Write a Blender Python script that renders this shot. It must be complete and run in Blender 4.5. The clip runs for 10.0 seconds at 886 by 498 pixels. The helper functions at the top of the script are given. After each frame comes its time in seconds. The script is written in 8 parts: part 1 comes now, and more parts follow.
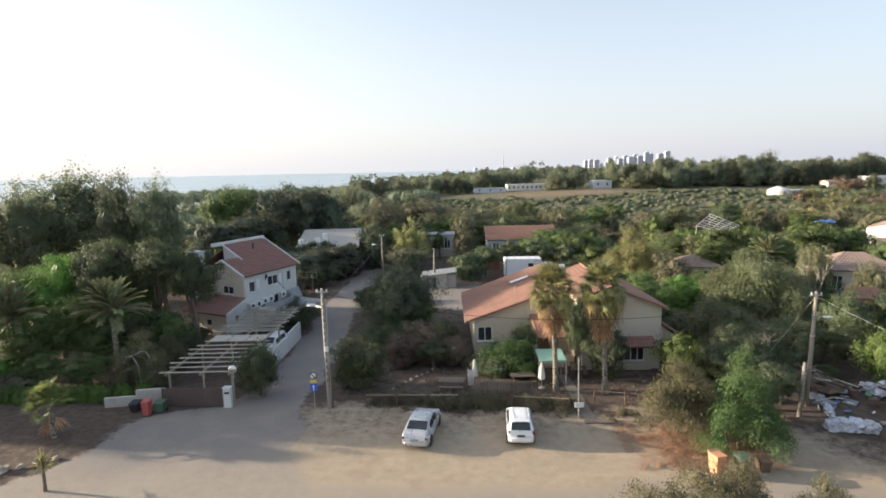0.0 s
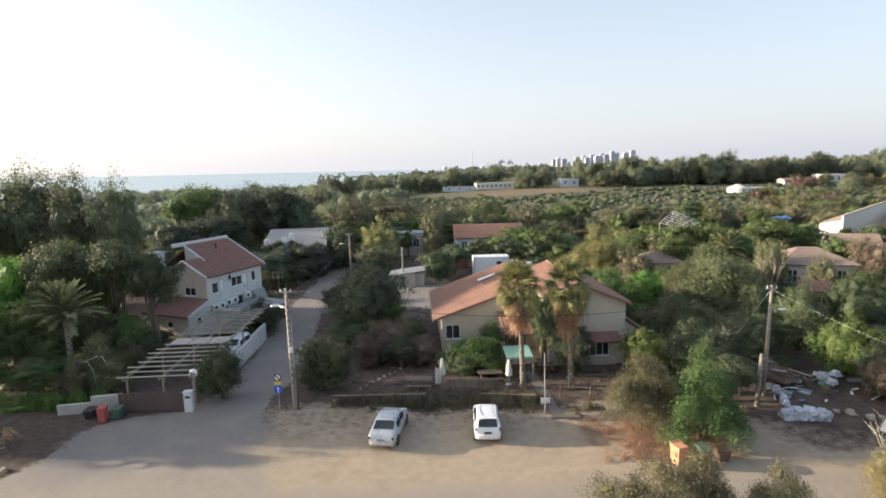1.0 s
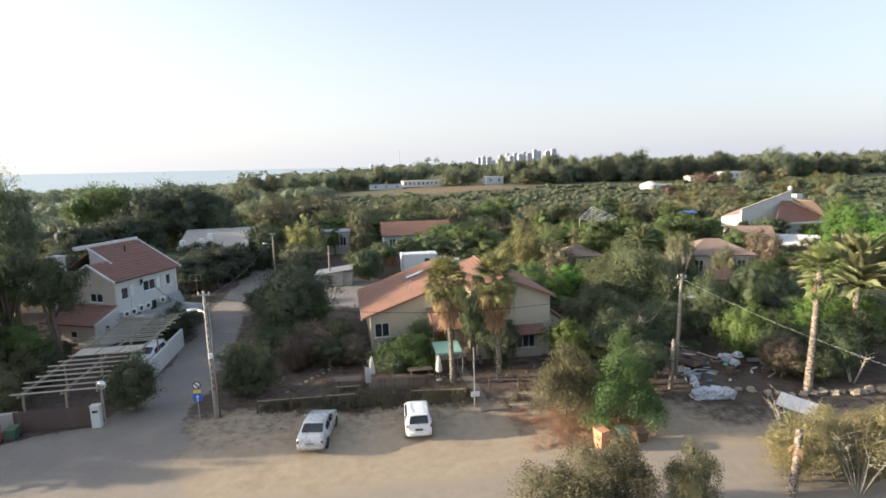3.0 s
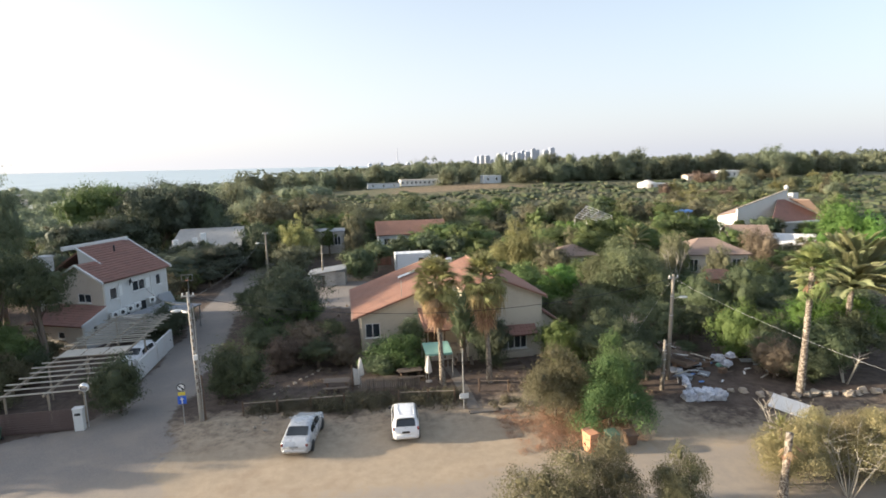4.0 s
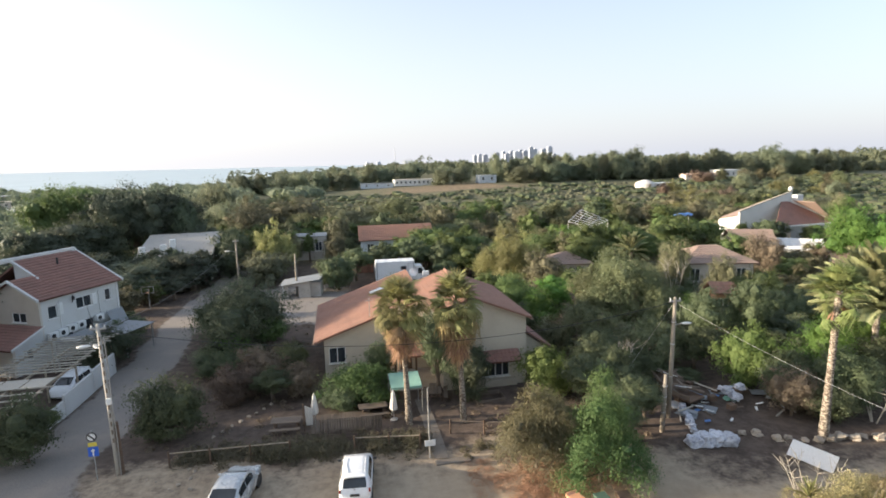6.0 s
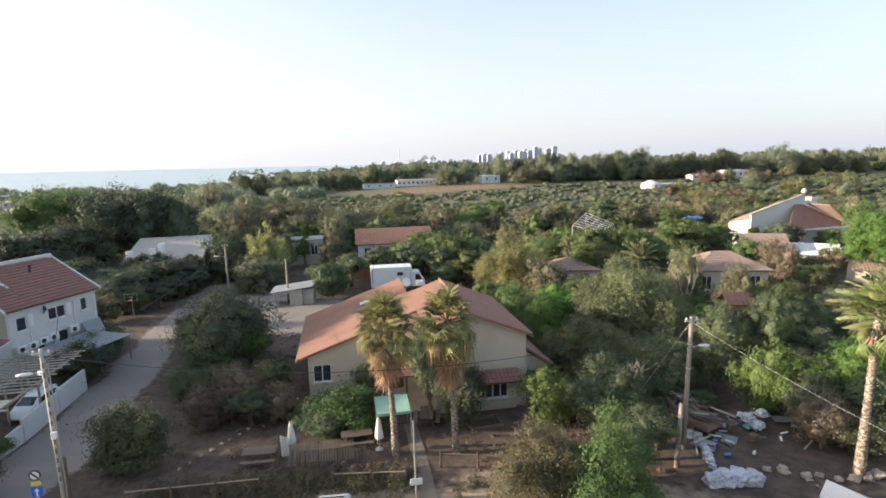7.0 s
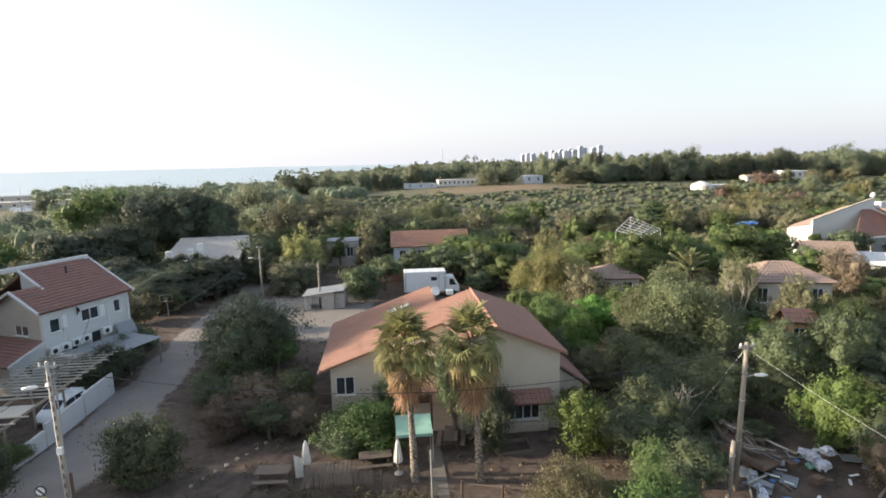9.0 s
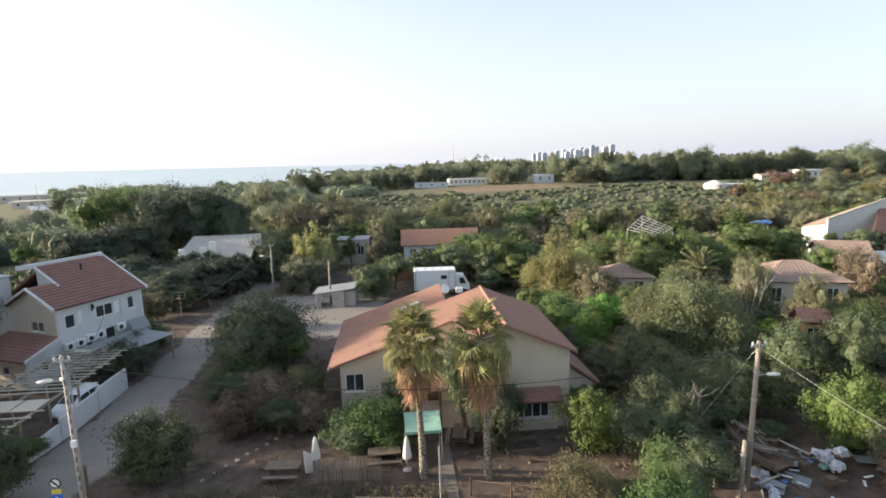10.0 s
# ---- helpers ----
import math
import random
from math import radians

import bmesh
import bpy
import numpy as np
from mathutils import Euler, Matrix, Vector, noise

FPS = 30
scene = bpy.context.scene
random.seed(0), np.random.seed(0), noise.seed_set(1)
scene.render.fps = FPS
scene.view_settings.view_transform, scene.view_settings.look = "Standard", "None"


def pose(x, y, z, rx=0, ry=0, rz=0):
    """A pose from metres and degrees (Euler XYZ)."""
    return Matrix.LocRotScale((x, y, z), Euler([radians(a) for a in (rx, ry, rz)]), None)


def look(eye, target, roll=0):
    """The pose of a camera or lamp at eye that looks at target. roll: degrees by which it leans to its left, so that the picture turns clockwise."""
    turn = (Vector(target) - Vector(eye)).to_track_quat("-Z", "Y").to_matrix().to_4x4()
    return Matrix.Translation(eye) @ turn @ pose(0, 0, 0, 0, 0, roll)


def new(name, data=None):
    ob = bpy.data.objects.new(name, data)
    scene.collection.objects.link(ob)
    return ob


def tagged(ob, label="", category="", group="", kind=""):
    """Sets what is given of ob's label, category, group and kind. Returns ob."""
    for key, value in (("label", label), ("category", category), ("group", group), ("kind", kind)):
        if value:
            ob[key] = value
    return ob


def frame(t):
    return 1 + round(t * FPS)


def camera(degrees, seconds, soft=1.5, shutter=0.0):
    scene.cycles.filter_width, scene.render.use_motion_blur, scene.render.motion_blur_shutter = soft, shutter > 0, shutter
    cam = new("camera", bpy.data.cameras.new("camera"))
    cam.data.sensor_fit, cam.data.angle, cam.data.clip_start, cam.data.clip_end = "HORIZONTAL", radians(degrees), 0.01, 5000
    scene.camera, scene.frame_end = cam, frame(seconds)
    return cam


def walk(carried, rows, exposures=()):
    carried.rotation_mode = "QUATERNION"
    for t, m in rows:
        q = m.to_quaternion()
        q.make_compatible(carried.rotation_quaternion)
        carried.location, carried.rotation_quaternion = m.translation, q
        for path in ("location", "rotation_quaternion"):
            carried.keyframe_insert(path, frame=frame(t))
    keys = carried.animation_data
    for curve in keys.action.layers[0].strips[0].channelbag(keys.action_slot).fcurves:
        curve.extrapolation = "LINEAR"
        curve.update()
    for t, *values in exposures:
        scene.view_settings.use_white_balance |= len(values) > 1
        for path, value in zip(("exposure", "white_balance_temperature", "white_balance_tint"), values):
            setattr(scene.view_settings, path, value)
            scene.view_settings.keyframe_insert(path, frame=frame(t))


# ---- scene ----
cam = camera(78.8, 10.0, soft=1.75)
METRES, EYE, TILT, LEAN, TURN = 14.0, 16.6, -8.45, 1.2, 0.0
ROWS = [
    (0.0, 0.0, 0.0, 0.0, 0.0, 0.0, -0.0),
    (0.5, 0.0163, 0.0076, -0.0013, -1.39, -0.05, 0.25),
    (1.0, 0.0215, 0.0122, -0.0055, -3.15, -0.12, 0.52),
    (1.5, 0.0236, 0.0167, -0.0101, -5.27, -0.19, 0.83),
    (2.0, 0.0217, 0.0213, -0.0121, -8.38, -0.29, 1.23),
    (2.5, 0.0193, 0.022, -0.0108, -10.42, -0.39, 1.52),
    (4.0, 0.0795, 0.0471, -0.0077, -10.92, -0.6, 1.62),
    (4.5, 0.1286, 0.1089, 0.0046, -10.98, -0.65, 1.69),
    (5.0, 0.1868, 0.1944, 0.0262, -11.04, -0.68, 1.74),
    (5.5, 0.2458, 0.2958, 0.0511, -11.07, -0.7, 1.76),
    (6.0, 0.3004, 0.3997, 0.0754, -11.12, -0.73, 1.75),
    (7.5, 0.4508, 0.7219, 0.1492, -9.6, -0.72, 1.46),
    (8.0, 0.4842, 0.7786, 0.1678, -7.98, -0.67, 1.23),
    (8.5, 0.4936, 0.7826, 0.1733, -7.13, -0.69, 1.08),
    (9.0, 0.4981, 0.7746, 0.1716, -6.2, -0.72, 0.93),
    (9.5, 0.5035, 0.7704, 0.1658, -5.48, -0.75, 0.83),
    (10.0, 0.5037, 0.7725, 0.163, -5.06, -0.77, 0.81),
]
walk(cam, [(t, pose(0, 0, EYE, TILT, LEAN, TURN) @ pose(METRES * x, METRES * y, METRES * z, 90 + pitch, roll, yaw)) for t, x, y, z, yaw, pitch, roll in ROWS], ((0.0, 1.10), (3.0, 1.16), (6.0, 1.23), (10.0, 1.26)))

# ---------------- world, sun, exposure ----------------
SUN_EL, SUN_AZ = 12.5, -80.0  # degrees; azimuth clockwise from +y
world = bpy.data.worlds.new("world")
scene.world = world
world.use_nodes = True
wn, wl = world.node_tree.nodes, world.node_tree.links
sky = wn.new("ShaderNodeTexSky")
sky.sky_type, sky.sun_disc = "NISHITA", False
sky.sun_elevation, sky.sun_rotation = radians(SUN_EL), radians(SUN_AZ)
sky.air_density, sky.dust_density, sky.ozone_density, sky.altitude = 1.0, 2.2, 1.0, 20
# sea haze: the sky pales towards the horizon
wt, wsep, wr, wm = wn.new("ShaderNodeTexCoord"), wn.new("ShaderNodeSeparateXYZ"), wn.new("ShaderNodeMapRange"), wn.new("ShaderNodeMix")
wl.new(wt.outputs["Generated"], wsep.inputs[0])
wl.new(wsep.outputs["Z"], wr.inputs["Value"])
for key, val in (("From Min", 0.0), ("From Max", 0.45), ("To Min", 0.82), ("To Max", 0.25)):
    wr.inputs[key].default_value = val
wm.data_type = "RGBA"
# brighter haze towards the sun, bluer away from it
wx, wh = wn.new("ShaderNodeMapRange"), wn.new("ShaderNodeMix")
wh.data_type = "RGBA"
wl.new(wsep.outputs["X"], wx.inputs["Value"])
for key, val in (("From Min", -0.45), ("From Max", 0.65)):
    wx.inputs[key].default_value = val
wh.inputs[6].default_value, wh.inputs[7].default_value = (3.2, 3.22, 3.4, 1), (2.3, 2.42, 2.78, 1)
wl.new(wx.outputs["Result"], wh.inputs[0])
wl.new(wh.outputs[2], wm.inputs[7])
wl.new(wr.outputs["Result"], wm.inputs[0])
wl.new(sky.outputs["Color"], wm.inputs[6])
wl.new(wm.outputs[2], wn["Background"].inputs["Color"])
wn["Background"].inputs["Strength"].default_value = 0.153
sun = new("sun", bpy.data.lights.new("sun", "SUN"))
sun.data.energy, sun.data.angle, sun.data.color = 5.0, radians(0.6), (1.0, 0.85, 0.66)
sd = Vector((math.sin(radians(SUN_AZ)) * math.cos(radians(SUN_EL)), math.cos(radians(SUN_AZ)) * math.cos(radians(SUN_EL)), math.sin(radians(SUN_EL))))
sun.matrix_world = look(sd * 200, (0, 0, 0))

# ---------------- materials ----------------
def _nodes(name):
    m = bpy.data.materials.new(name)
    m.use_nodes = True
    nt = m.node_tree
    return m, nt, nt.nodes, nt.links, nt.nodes["Principled BSDF"]


def _noise(nt, scale, detail=4.0, rough=0.6, coord="Object", stretch=None):
    tc = nt.nodes.new("ShaderNodeTexCoord")
    n = nt.nodes.new("ShaderNodeTexNoise")
    n.inputs["Scale"].default_value, n.inputs["Detail"].default_value, n.inputs["Roughness"].default_value = scale, detail, rough
    if stretch:
        mp = nt.nodes.new("ShaderNodeMapping")
        mp.inputs["Scale"].default_value = stretch
        nt.links.new(tc.outputs[coord], mp.inputs["Vector"])
        nt.links.new(mp.outputs["Vector"], n.inputs["Vector"])
    else:
        nt.links.new(tc.outputs[coord], n.inputs["Vector"])
    return n.outputs["Fac"]


def _ramp(nt, fac, lo, hi, a=0.0, b=1.0):
    r = nt.nodes.new("ShaderNodeMapRange")
    r.interpolation_type = "SMOOTHSTEP"
    for k, v in (("From Min", lo), ("From Max", hi), ("To Min", a), ("To Max", b)):
        r.inputs[k].default_value = v
    nt.links.new(fac, r.inputs["Value"])
    return r.outputs["Result"]


def _mix(nt, fac, a, b):
    m = nt.nodes.new("ShaderNodeMix")
    m.data_type = "RGBA"
    for sock, v in ((m.inputs[6], a), (m.inputs[7], b)):
        if isinstance(v, tuple):
            sock.default_value = (*v, 1)
        else:
            nt.links.new(v, sock)
    if isinstance(fac, float):
        m.inputs[0].default_value = fac
    else:
        nt.links.new(fac, m.inputs[0])
    return m.outputs[2]


def _math(nt, op, a, b):
    m = nt.nodes.new("ShaderNodeMath")
    m.operation = op
    for n, v in enumerate((a, b)):
        if isinstance(v, (int, float)):
            m.inputs[n].default_value = v
        else:
            nt.links.new(v, m.inputs[n])
    return m.outputs[0]


def _bump(nt, bsdf, fac, strength, dist=0.02):
    b = nt.nodes.new("ShaderNodeBump")
    b.inputs["Strength"].default_value, b.inputs["Distance"].default_value = strength, dist
    nt.links.new(fac, b.inputs["Height"])
    nt.links.new(b.outputs["Normal"], bsdf.inputs["Normal"])


def _tint(c, k):
    return tuple(min(1.0, v * k) for v in c)


def surface(name, col, rough=0.8, metal=0.0, dirt=None, dirt_amount=0.5, fine=25.0, coarse=1.3, bump=0.25, rand=0.0, stretch=None):
    """A worn surface: fine grain, coarse stains towards the dirt colour, slight relief."""
    m, nt, nn, ll, b = _nodes(name)
    dirt = dirt or _tint(col, 0.6)
    f = _noise(nt, fine, 5, 0.7, stretch=stretch)
    c = _noise(nt, coarse, 5, 0.65, stretch=stretch)
    base = _mix(nt, _ramp(nt, f, 0.3, 0.7), _tint(col, 0.86), _tint(col, 1.1))
    base = _mix(nt, _ramp(nt, c, 0.42, 0.78, 0.0, dirt_amount), base, dirt)
    if rand:
        oi = nn.new("ShaderNodeObjectInfo")
        h = nn.new("ShaderNodeHueSaturation")
        ll.new(_ramp(nt, oi.outputs["Random"], 0, 1, 1 - rand, 1 + rand), h.inputs["Value"])
        ll.new(base, h.inputs["Color"])
        base = h.outputs["Color"]
    ll.new(base, b.inputs["Base Color"])
    ll.new(_ramp(nt, c, 0.2, 0.8, max(0.02, rough - 0.08), min(1, rough + 0.08)), b.inputs["Roughness"])
    b.inputs["Metallic"].default_value = metal
    if bump:
        _bump(nt, b, f, bump, 0.01)
    return m


def foliage(name, col, alt, thin=0.35, through_leaf=1.0):
    """Leaves: tone by leaf, by clump and by plant; some light passes through."""
    m, nt, nn, ll, b = _nodes(name)
    # more olive red, and a blue lift that paints in some haze
    col, alt = (tuple(v * k for v, k in zip(c, (1.07, 0.96, 1.07))) for c in (col, alt))
    geo = nn.new("ShaderNodeNewGeometry")
    oi = nn.new("ShaderNodeObjectInfo")
    n = _noise(nt, 0.55, 3, 0.6)
    base = _mix(nt, _ramp(nt, n, 0.35, 0.68), col, alt)
    base = _mix(nt, _ramp(nt, geo.outputs["Random Per Island"], 0.0, 1.0, 0.0, 0.35), base, _tint(alt, 1.15))
    h = nn.new("ShaderNodeHueSaturation")
    ll.new(_ramp(nt, oi.outputs["Random"], 0, 1, 0.8, 1.25), h.inputs["Value"])
    ll.new(_ramp(nt, oi.outputs["Random"], 0, 1, 0.485, 0.515), h.inputs["Hue"])
    ll.new(base, h.inputs["Color"])
    ll.new(h.outputs["Color"], b.inputs["Base Color"])
    b.inputs["Roughness"].default_value = 0.6
    b.inputs["Specular IOR Level"].default_value = 0.25
    tr = nn.new("ShaderNodeBsdfTranslucent")
    lit = nn.new("ShaderNodeHueSaturation")
    lit.inputs["Value"].default_value = through_leaf
    ll.new(h.outputs["Color"], lit.inputs["Color"])
    ll.new(lit.outputs["Color"], tr.inputs["Color"])
    mx = nn.new("ShaderNodeMixShader")
    mx.inputs[0].default_value = thin
    ll.new(b.outputs[0], mx.inputs[1])
    ll.new(tr.outputs[0], mx.inputs[2])
    ll.new(mx.outputs[0], nn["Material Output"].inputs["Surface"])
    return m


LEAF = {
    "broad": foliage("leaf_broad", (0.080, 0.130, 0.043), (0.136, 0.198, 0.064)),
    "bright": foliage("leaf_bright", (0.076, 0.165, 0.040), (0.145, 0.262, 0.058), 0.45, 1.2),
    "dark": foliage("leaf_dark", (0.072, 0.102, 0.054), (0.112, 0.150, 0.068), 0.28),
    "high": foliage("leaf_spreading", (0.074, 0.108, 0.056), (0.115, 0.156, 0.070), 0.32),
    "pine": foliage("leaf_pine", (0.060, 0.080, 0.054), (0.084, 0.108, 0.064), 0.25),
    "shrub": foliage("leaf_shrub", (0.082, 0.114, 0.060), (0.118, 0.160, 0.072), 0.34),
    "olive": foliage("leaf_olive", (0.124, 0.140, 0.076), (0.200, 0.212, 0.112), 0.3),
    "euc": foliage("leaf_euc", (0.102, 0.134, 0.066), (0.170, 0.204, 0.096), 0.32),
    "willow": foliage("leaf_willow", (0.190, 0.218, 0.082), (0.300, 0.325, 0.130), 0.42),
    "greenbush": foliage("leaf_green", (0.068, 0.128, 0.042), (0.118, 0.200, 0.058), 0.4),
    "dusty": foliage("leaf_dusty", (0.112, 0.122, 0.062), (0.190, 0.194, 0.098), 0.32),
    "grove": foliage("leaf_grove", (0.106, 0.138, 0.080), (0.152, 0.190, 0.102), 0.45, 1.35),
    # shade and deep: darker greens that paint shade onto trees and bushes
    "shade": foliage("leaf_shade", (0.068, 0.090, 0.060), (0.096, 0.124, 0.074), 0.3),
    "deep": foliage("leaf_shaded_shrub", (0.070, 0.096, 0.056), (0.100, 0.134, 0.068), 0.3),
    "lime": foliage("leaf_lime", (0.098, 0.156, 0.044), (0.160, 0.228, 0.066), 0.4),
    "pepper": foliage("leaf_pepper", (0.062, 0.115, 0.038), (0.125, 0.195, 0.064), 0.38),
    "brown": foliage("leaf_brown", (0.122, 0.104, 0.070), (0.195, 0.165, 0.110), 0.3),
    "droop": foliage("leaf_droop", (0.215, 0.180, 0.078), (0.340, 0.275, 0.130), 0.3),
    "umbrella": foliage("leaf_umbrella", (0.045, 0.070, 0.034), (0.074, 0.105, 0.042), 0.2),
    "scrub": foliage("leaf_scrub", (0.104, 0.120, 0.068), (0.150, 0.166, 0.092), 0.45),
    # far and farpale: greens lightened and blued, distance haze put into the colour
    "far": foliage("leaf_haze", (0.118, 0.156, 0.096), (0.172, 0.216, 0.128), 0.45, 1.2),
    "farpale": foliage("leaf_haze_pale", (0.142, 0.176, 0.102), (0.200, 0.240, 0.138), 0.45, 1.2),
    "dry": foliage("leaf_dry", (0.35, 0.245, 0.135), (0.46, 0.335, 0.195), 0.3),
    "weed": foliage("leaf_weed", (0.098, 0.102, 0.058), (0.150, 0.146, 0.084), 0.3),
    "feathery": foliage("leaf_feathery", (0.195, 0.195, 0.092), (0.310, 0.295, 0.145), 0.4),
    "frond": foliage("leaf_frond", (0.158, 0.180, 0.068), (0.275, 0.290, 0.114), 0.35),
    "greenfrond": foliage("leaf_green_frond", (0.132, 0.188, 0.062), (0.232, 0.295, 0.100), 0.4),
    "dead": foliage("leaf_dead", (0.286, 0.190, 0.100), (0.424, 0.300, 0.170), 0.25),
    "date": foliage("leaf_date", (0.185, 0.228, 0.112), (0.300, 0.345, 0.165), 0.4),
}
BARK = surface("bark", (0.17, 0.13, 0.10), 0.95, fine=18, coarse=3, bump=0.8, stretch=(1, 1, 0.3))
DRYBARK = surface("dry_branch", (0.40, 0.36, 0.30), 0.95, fine=14, coarse=3, bump=0.4)
PALMBARK, _pt, _pn, _pl, _pb = _nodes("palm_bark")
_spots = _noise(_pt, 6.5, 5, 0.75, stretch=(1.0, 1.0, 1.2))
_pl.new(_mix(_pt, _ramp(_pt, _spots, 0.42, 0.62), (0.085, 0.062, 0.045), _mix(_pt, _ramp(_pt, _noise(_pt, 14, 3), 0.3, 0.7), (0.30, 0.25, 0.19), (0.50, 0.45, 0.38))), _pb.inputs["Base Color"])
_pb.inputs["Roughness"].default_value = 0.95
_bump(_pt, _pb, _spots, 0.9, 0.03)
CREAM = surface("cream_render", (0.57, 0.505, 0.40), 0.92, dirt=(0.42, 0.36, 0.28), dirt_amount=0.5, coarse=0.7, bump=0.15)
WHITEWALL = surface("white_render", (0.61, 0.61, 0.595), 0.9, dirt=(0.52, 0.50, 0.46), dirt_amount=0.45, coarse=0.8, bump=0.15)
BEIGE = surface("beige_render", (0.60, 0.54, 0.46), 0.92, dirt=(0.44, 0.38, 0.31), dirt_amount=0.45, coarse=0.7, bump=0.15)
TILE = surface("roof_tile", (0.312, 0.167, 0.120), 0.85, dirt=(0.245, 0.15, 0.115), dirt_amount=0.8, fine=3.6, coarse=0.9, bump=0.3)
TILE_DK = surface("roof_tile_old", (0.275, 0.145, 0.115), 0.88, dirt=(0.19, 0.12, 0.10), dirt_amount=0.8, fine=3.6, coarse=0.9, bump=0.3)
TILE_BR = surface("roof_tile_brown", (0.31, 0.225, 0.185), 0.9, dirt=(0.27, 0.20, 0.165), dirt_amount=0.6, fine=9, coarse=0.9, bump=0.3)
WHITEPAINT = surface("white_paint", (0.78, 0.78, 0.76), 0.6, dirt=(0.55, 0.53, 0.49), dirt_amount=0.4, bump=0.08)
CARPAINT = surface("white_car_paint", (0.78, 0.79, 0.80), 0.25, dirt=(0.62, 0.59, 0.54), dirt_amount=0.3, bump=0.0)
SILVER = surface("silver_car_paint", (0.50, 0.515, 0.53), 0.28, metal=0.3, dirt=(0.52, 0.50, 0.47), dirt_amount=0.3, bump=0.0)
BLACK = surface("black_plastic", (0.025, 0.025, 0.027), 0.55, bump=0.05)
RUBBER = surface("rubber", (0.03, 0.03, 0.03), 0.85, dirt=(0.14, 0.12, 0.10), dirt_amount=0.4, bump=0.2)
STEEL = surface("galvanised", (0.42, 0.42, 0.41), 0.5, metal=0.6, dirt=(0.26, 0.22, 0.18), bump=0.1)
ALU = surface("aluminium", (0.68, 0.68, 0.68), 0.4, metal=0.5, bump=0.05)
RED = surface("red_plastic", (0.45, 0.10, 0.09), 0.6, dirt=(0.35, 0.09, 0.07), bump=0.05)
GREENBIN = surface("green_plastic", (0.07, 0.12, 0.08), 0.6, bump=0.05)
ORANGE = surface("orange_plastic", (0.62, 0.30, 0.17), 0.6, dirt=(0.5, 0.24, 0.12), bump=0.05)
GATE = surface("brown_gate_paint", (0.09, 0.06, 0.055), 0.6, dirt=(0.16, 0.12, 0.10), bump=0.05)
WOOD = surface("grey_wood", (0.34, 0.28, 0.21), 0.85, fine=12, coarse=2, bump=0.5, stretch=(1, 8, 8), rand=0.15)
OLDWOOD = surface("old_brown_wood", (0.165, 0.128, 0.098), 0.88, dirt=(0.12, 0.09, 0.07), fine=12, coarse=2, bump=0.5, stretch=(1, 8, 8), rand=0.2)
RUSTFENCE = surface("rust_red_fence", (0.26, 0.12, 0.08), 0.85, fine=12, coarse=2, bump=0.3, rand=0.15)
POLEWOOD = surface("pole_wood", (0.28, 0.245, 0.20), 0.9, fine=20, coarse=2, bump=0.5, stretch=(6, 6, 0.4))
PALEWOOD = surface("pale_slat_wood", (0.46, 0.42, 0.355), 0.85, fine=12, coarse=2, bump=0.4, stretch=(1, 8, 8), rand=0.12)
DARKWOOD = surface("dark_wood", (0.14, 0.09, 0.06), 0.8, fine=12, coarse=2, bump=0.4, rand=0.15)
CONCRETE = surface("concrete", (0.45, 0.42, 0.38), 0.92, dirt=(0.30, 0.27, 0.23), bump=0.3)
PATH = surface("path_concrete", (0.18, 0.155, 0.13), 0.95, dirt=(0.16, 0.13, 0.10), dirt_amount=0.7, bump=0.3)
ROCK = surface("rock", (0.37, 0.315, 0.25), 0.95, dirt=(0.22, 0.18, 0.14), fine=8, bump=0.8, rand=0.15)
GREYSHEET = surface("grey_sheet", (0.26, 0.275, 0.29), 0.6, metal=0.1, dirt=(0.28, 0.26, 0.24), bump=0.1)
WHITESHEET = surface("white_sheet", (0.76, 0.77, 0.78), 0.5, dirt=(0.60, 0.58, 0.55), dirt_amount=0.3, bump=0.05)
BLUEGREY = surface("bluegrey_wall", (0.50, 0.55, 0.60), 0.85, bump=0.1)
CANVAS = surface("white_canvas", (0.66, 0.63, 0.59), 0.9, dirt=(0.6, 0.56, 0.5), bump=0.2)
GREENCANVAS = surface("green_canvas", (0.22, 0.39, 0.32), 0.85, dirt=(0.24, 0.42, 0.35), bump=0.2)
BLUE = surface("sign_blue", (0.03, 0.12, 0.55), 0.5, bump=0.0)
YELLOW = surface("sign_yellow", (0.70, 0.55, 0.08), 0.5, bump=0.0)
SIGNWHITE = surface("sign_white", (0.80, 0.80, 0.78), 0.5, bump=0.0)
SIGNBLACK = surface("sign_black", (0.03, 0.03, 0.03), 0.5, bump=0.0)
BAG = surface("bag_white", (0.56, 0.57, 0.61), 0.6, dirt=(0.11, 0.13, 0.22), dirt_amount=0.85, fine=10, coarse=4.2, bump=0.6, rand=0.15)
BAGGREEN = surface("bag_green", (0.16, 0.32, 0.24), 0.6, fine=10, coarse=3, bump=0.6, rand=0.15)
# skyline haze is put into this blue-grey base colour
TOWER = surface("tower_hazed_render", (0.43, 0.46, 0.53), 0.9, bump=0.0, coarse=0.01, fine=0.05, rand=0.08)
LAMPRED = surface("lamp_red", (0.16, 0.02, 0.02), 0.2, bump=0.0)
LAMPWHITE = surface("lamp_clear", (0.75, 0.75, 0.75), 0.15, bump=0.0)
TARP = surface("blue_tarp", (0.10, 0.22, 0.48), 0.6, bump=0.2)


def glassy(name, col, rough=0.08):
    m, nt, nn, ll, b = _nodes(name)
    n = _noise(nt, 0.8, 3)
    ll.new(_mix(nt, _ramp(nt, n, 0.3, 0.7), col, _tint(col, 1.8)), b.inputs["Base Color"])
    b.inputs["Roughness"].default_value = rough
    b.inputs["Specular IOR Level"].default_value = 0.6
    return m


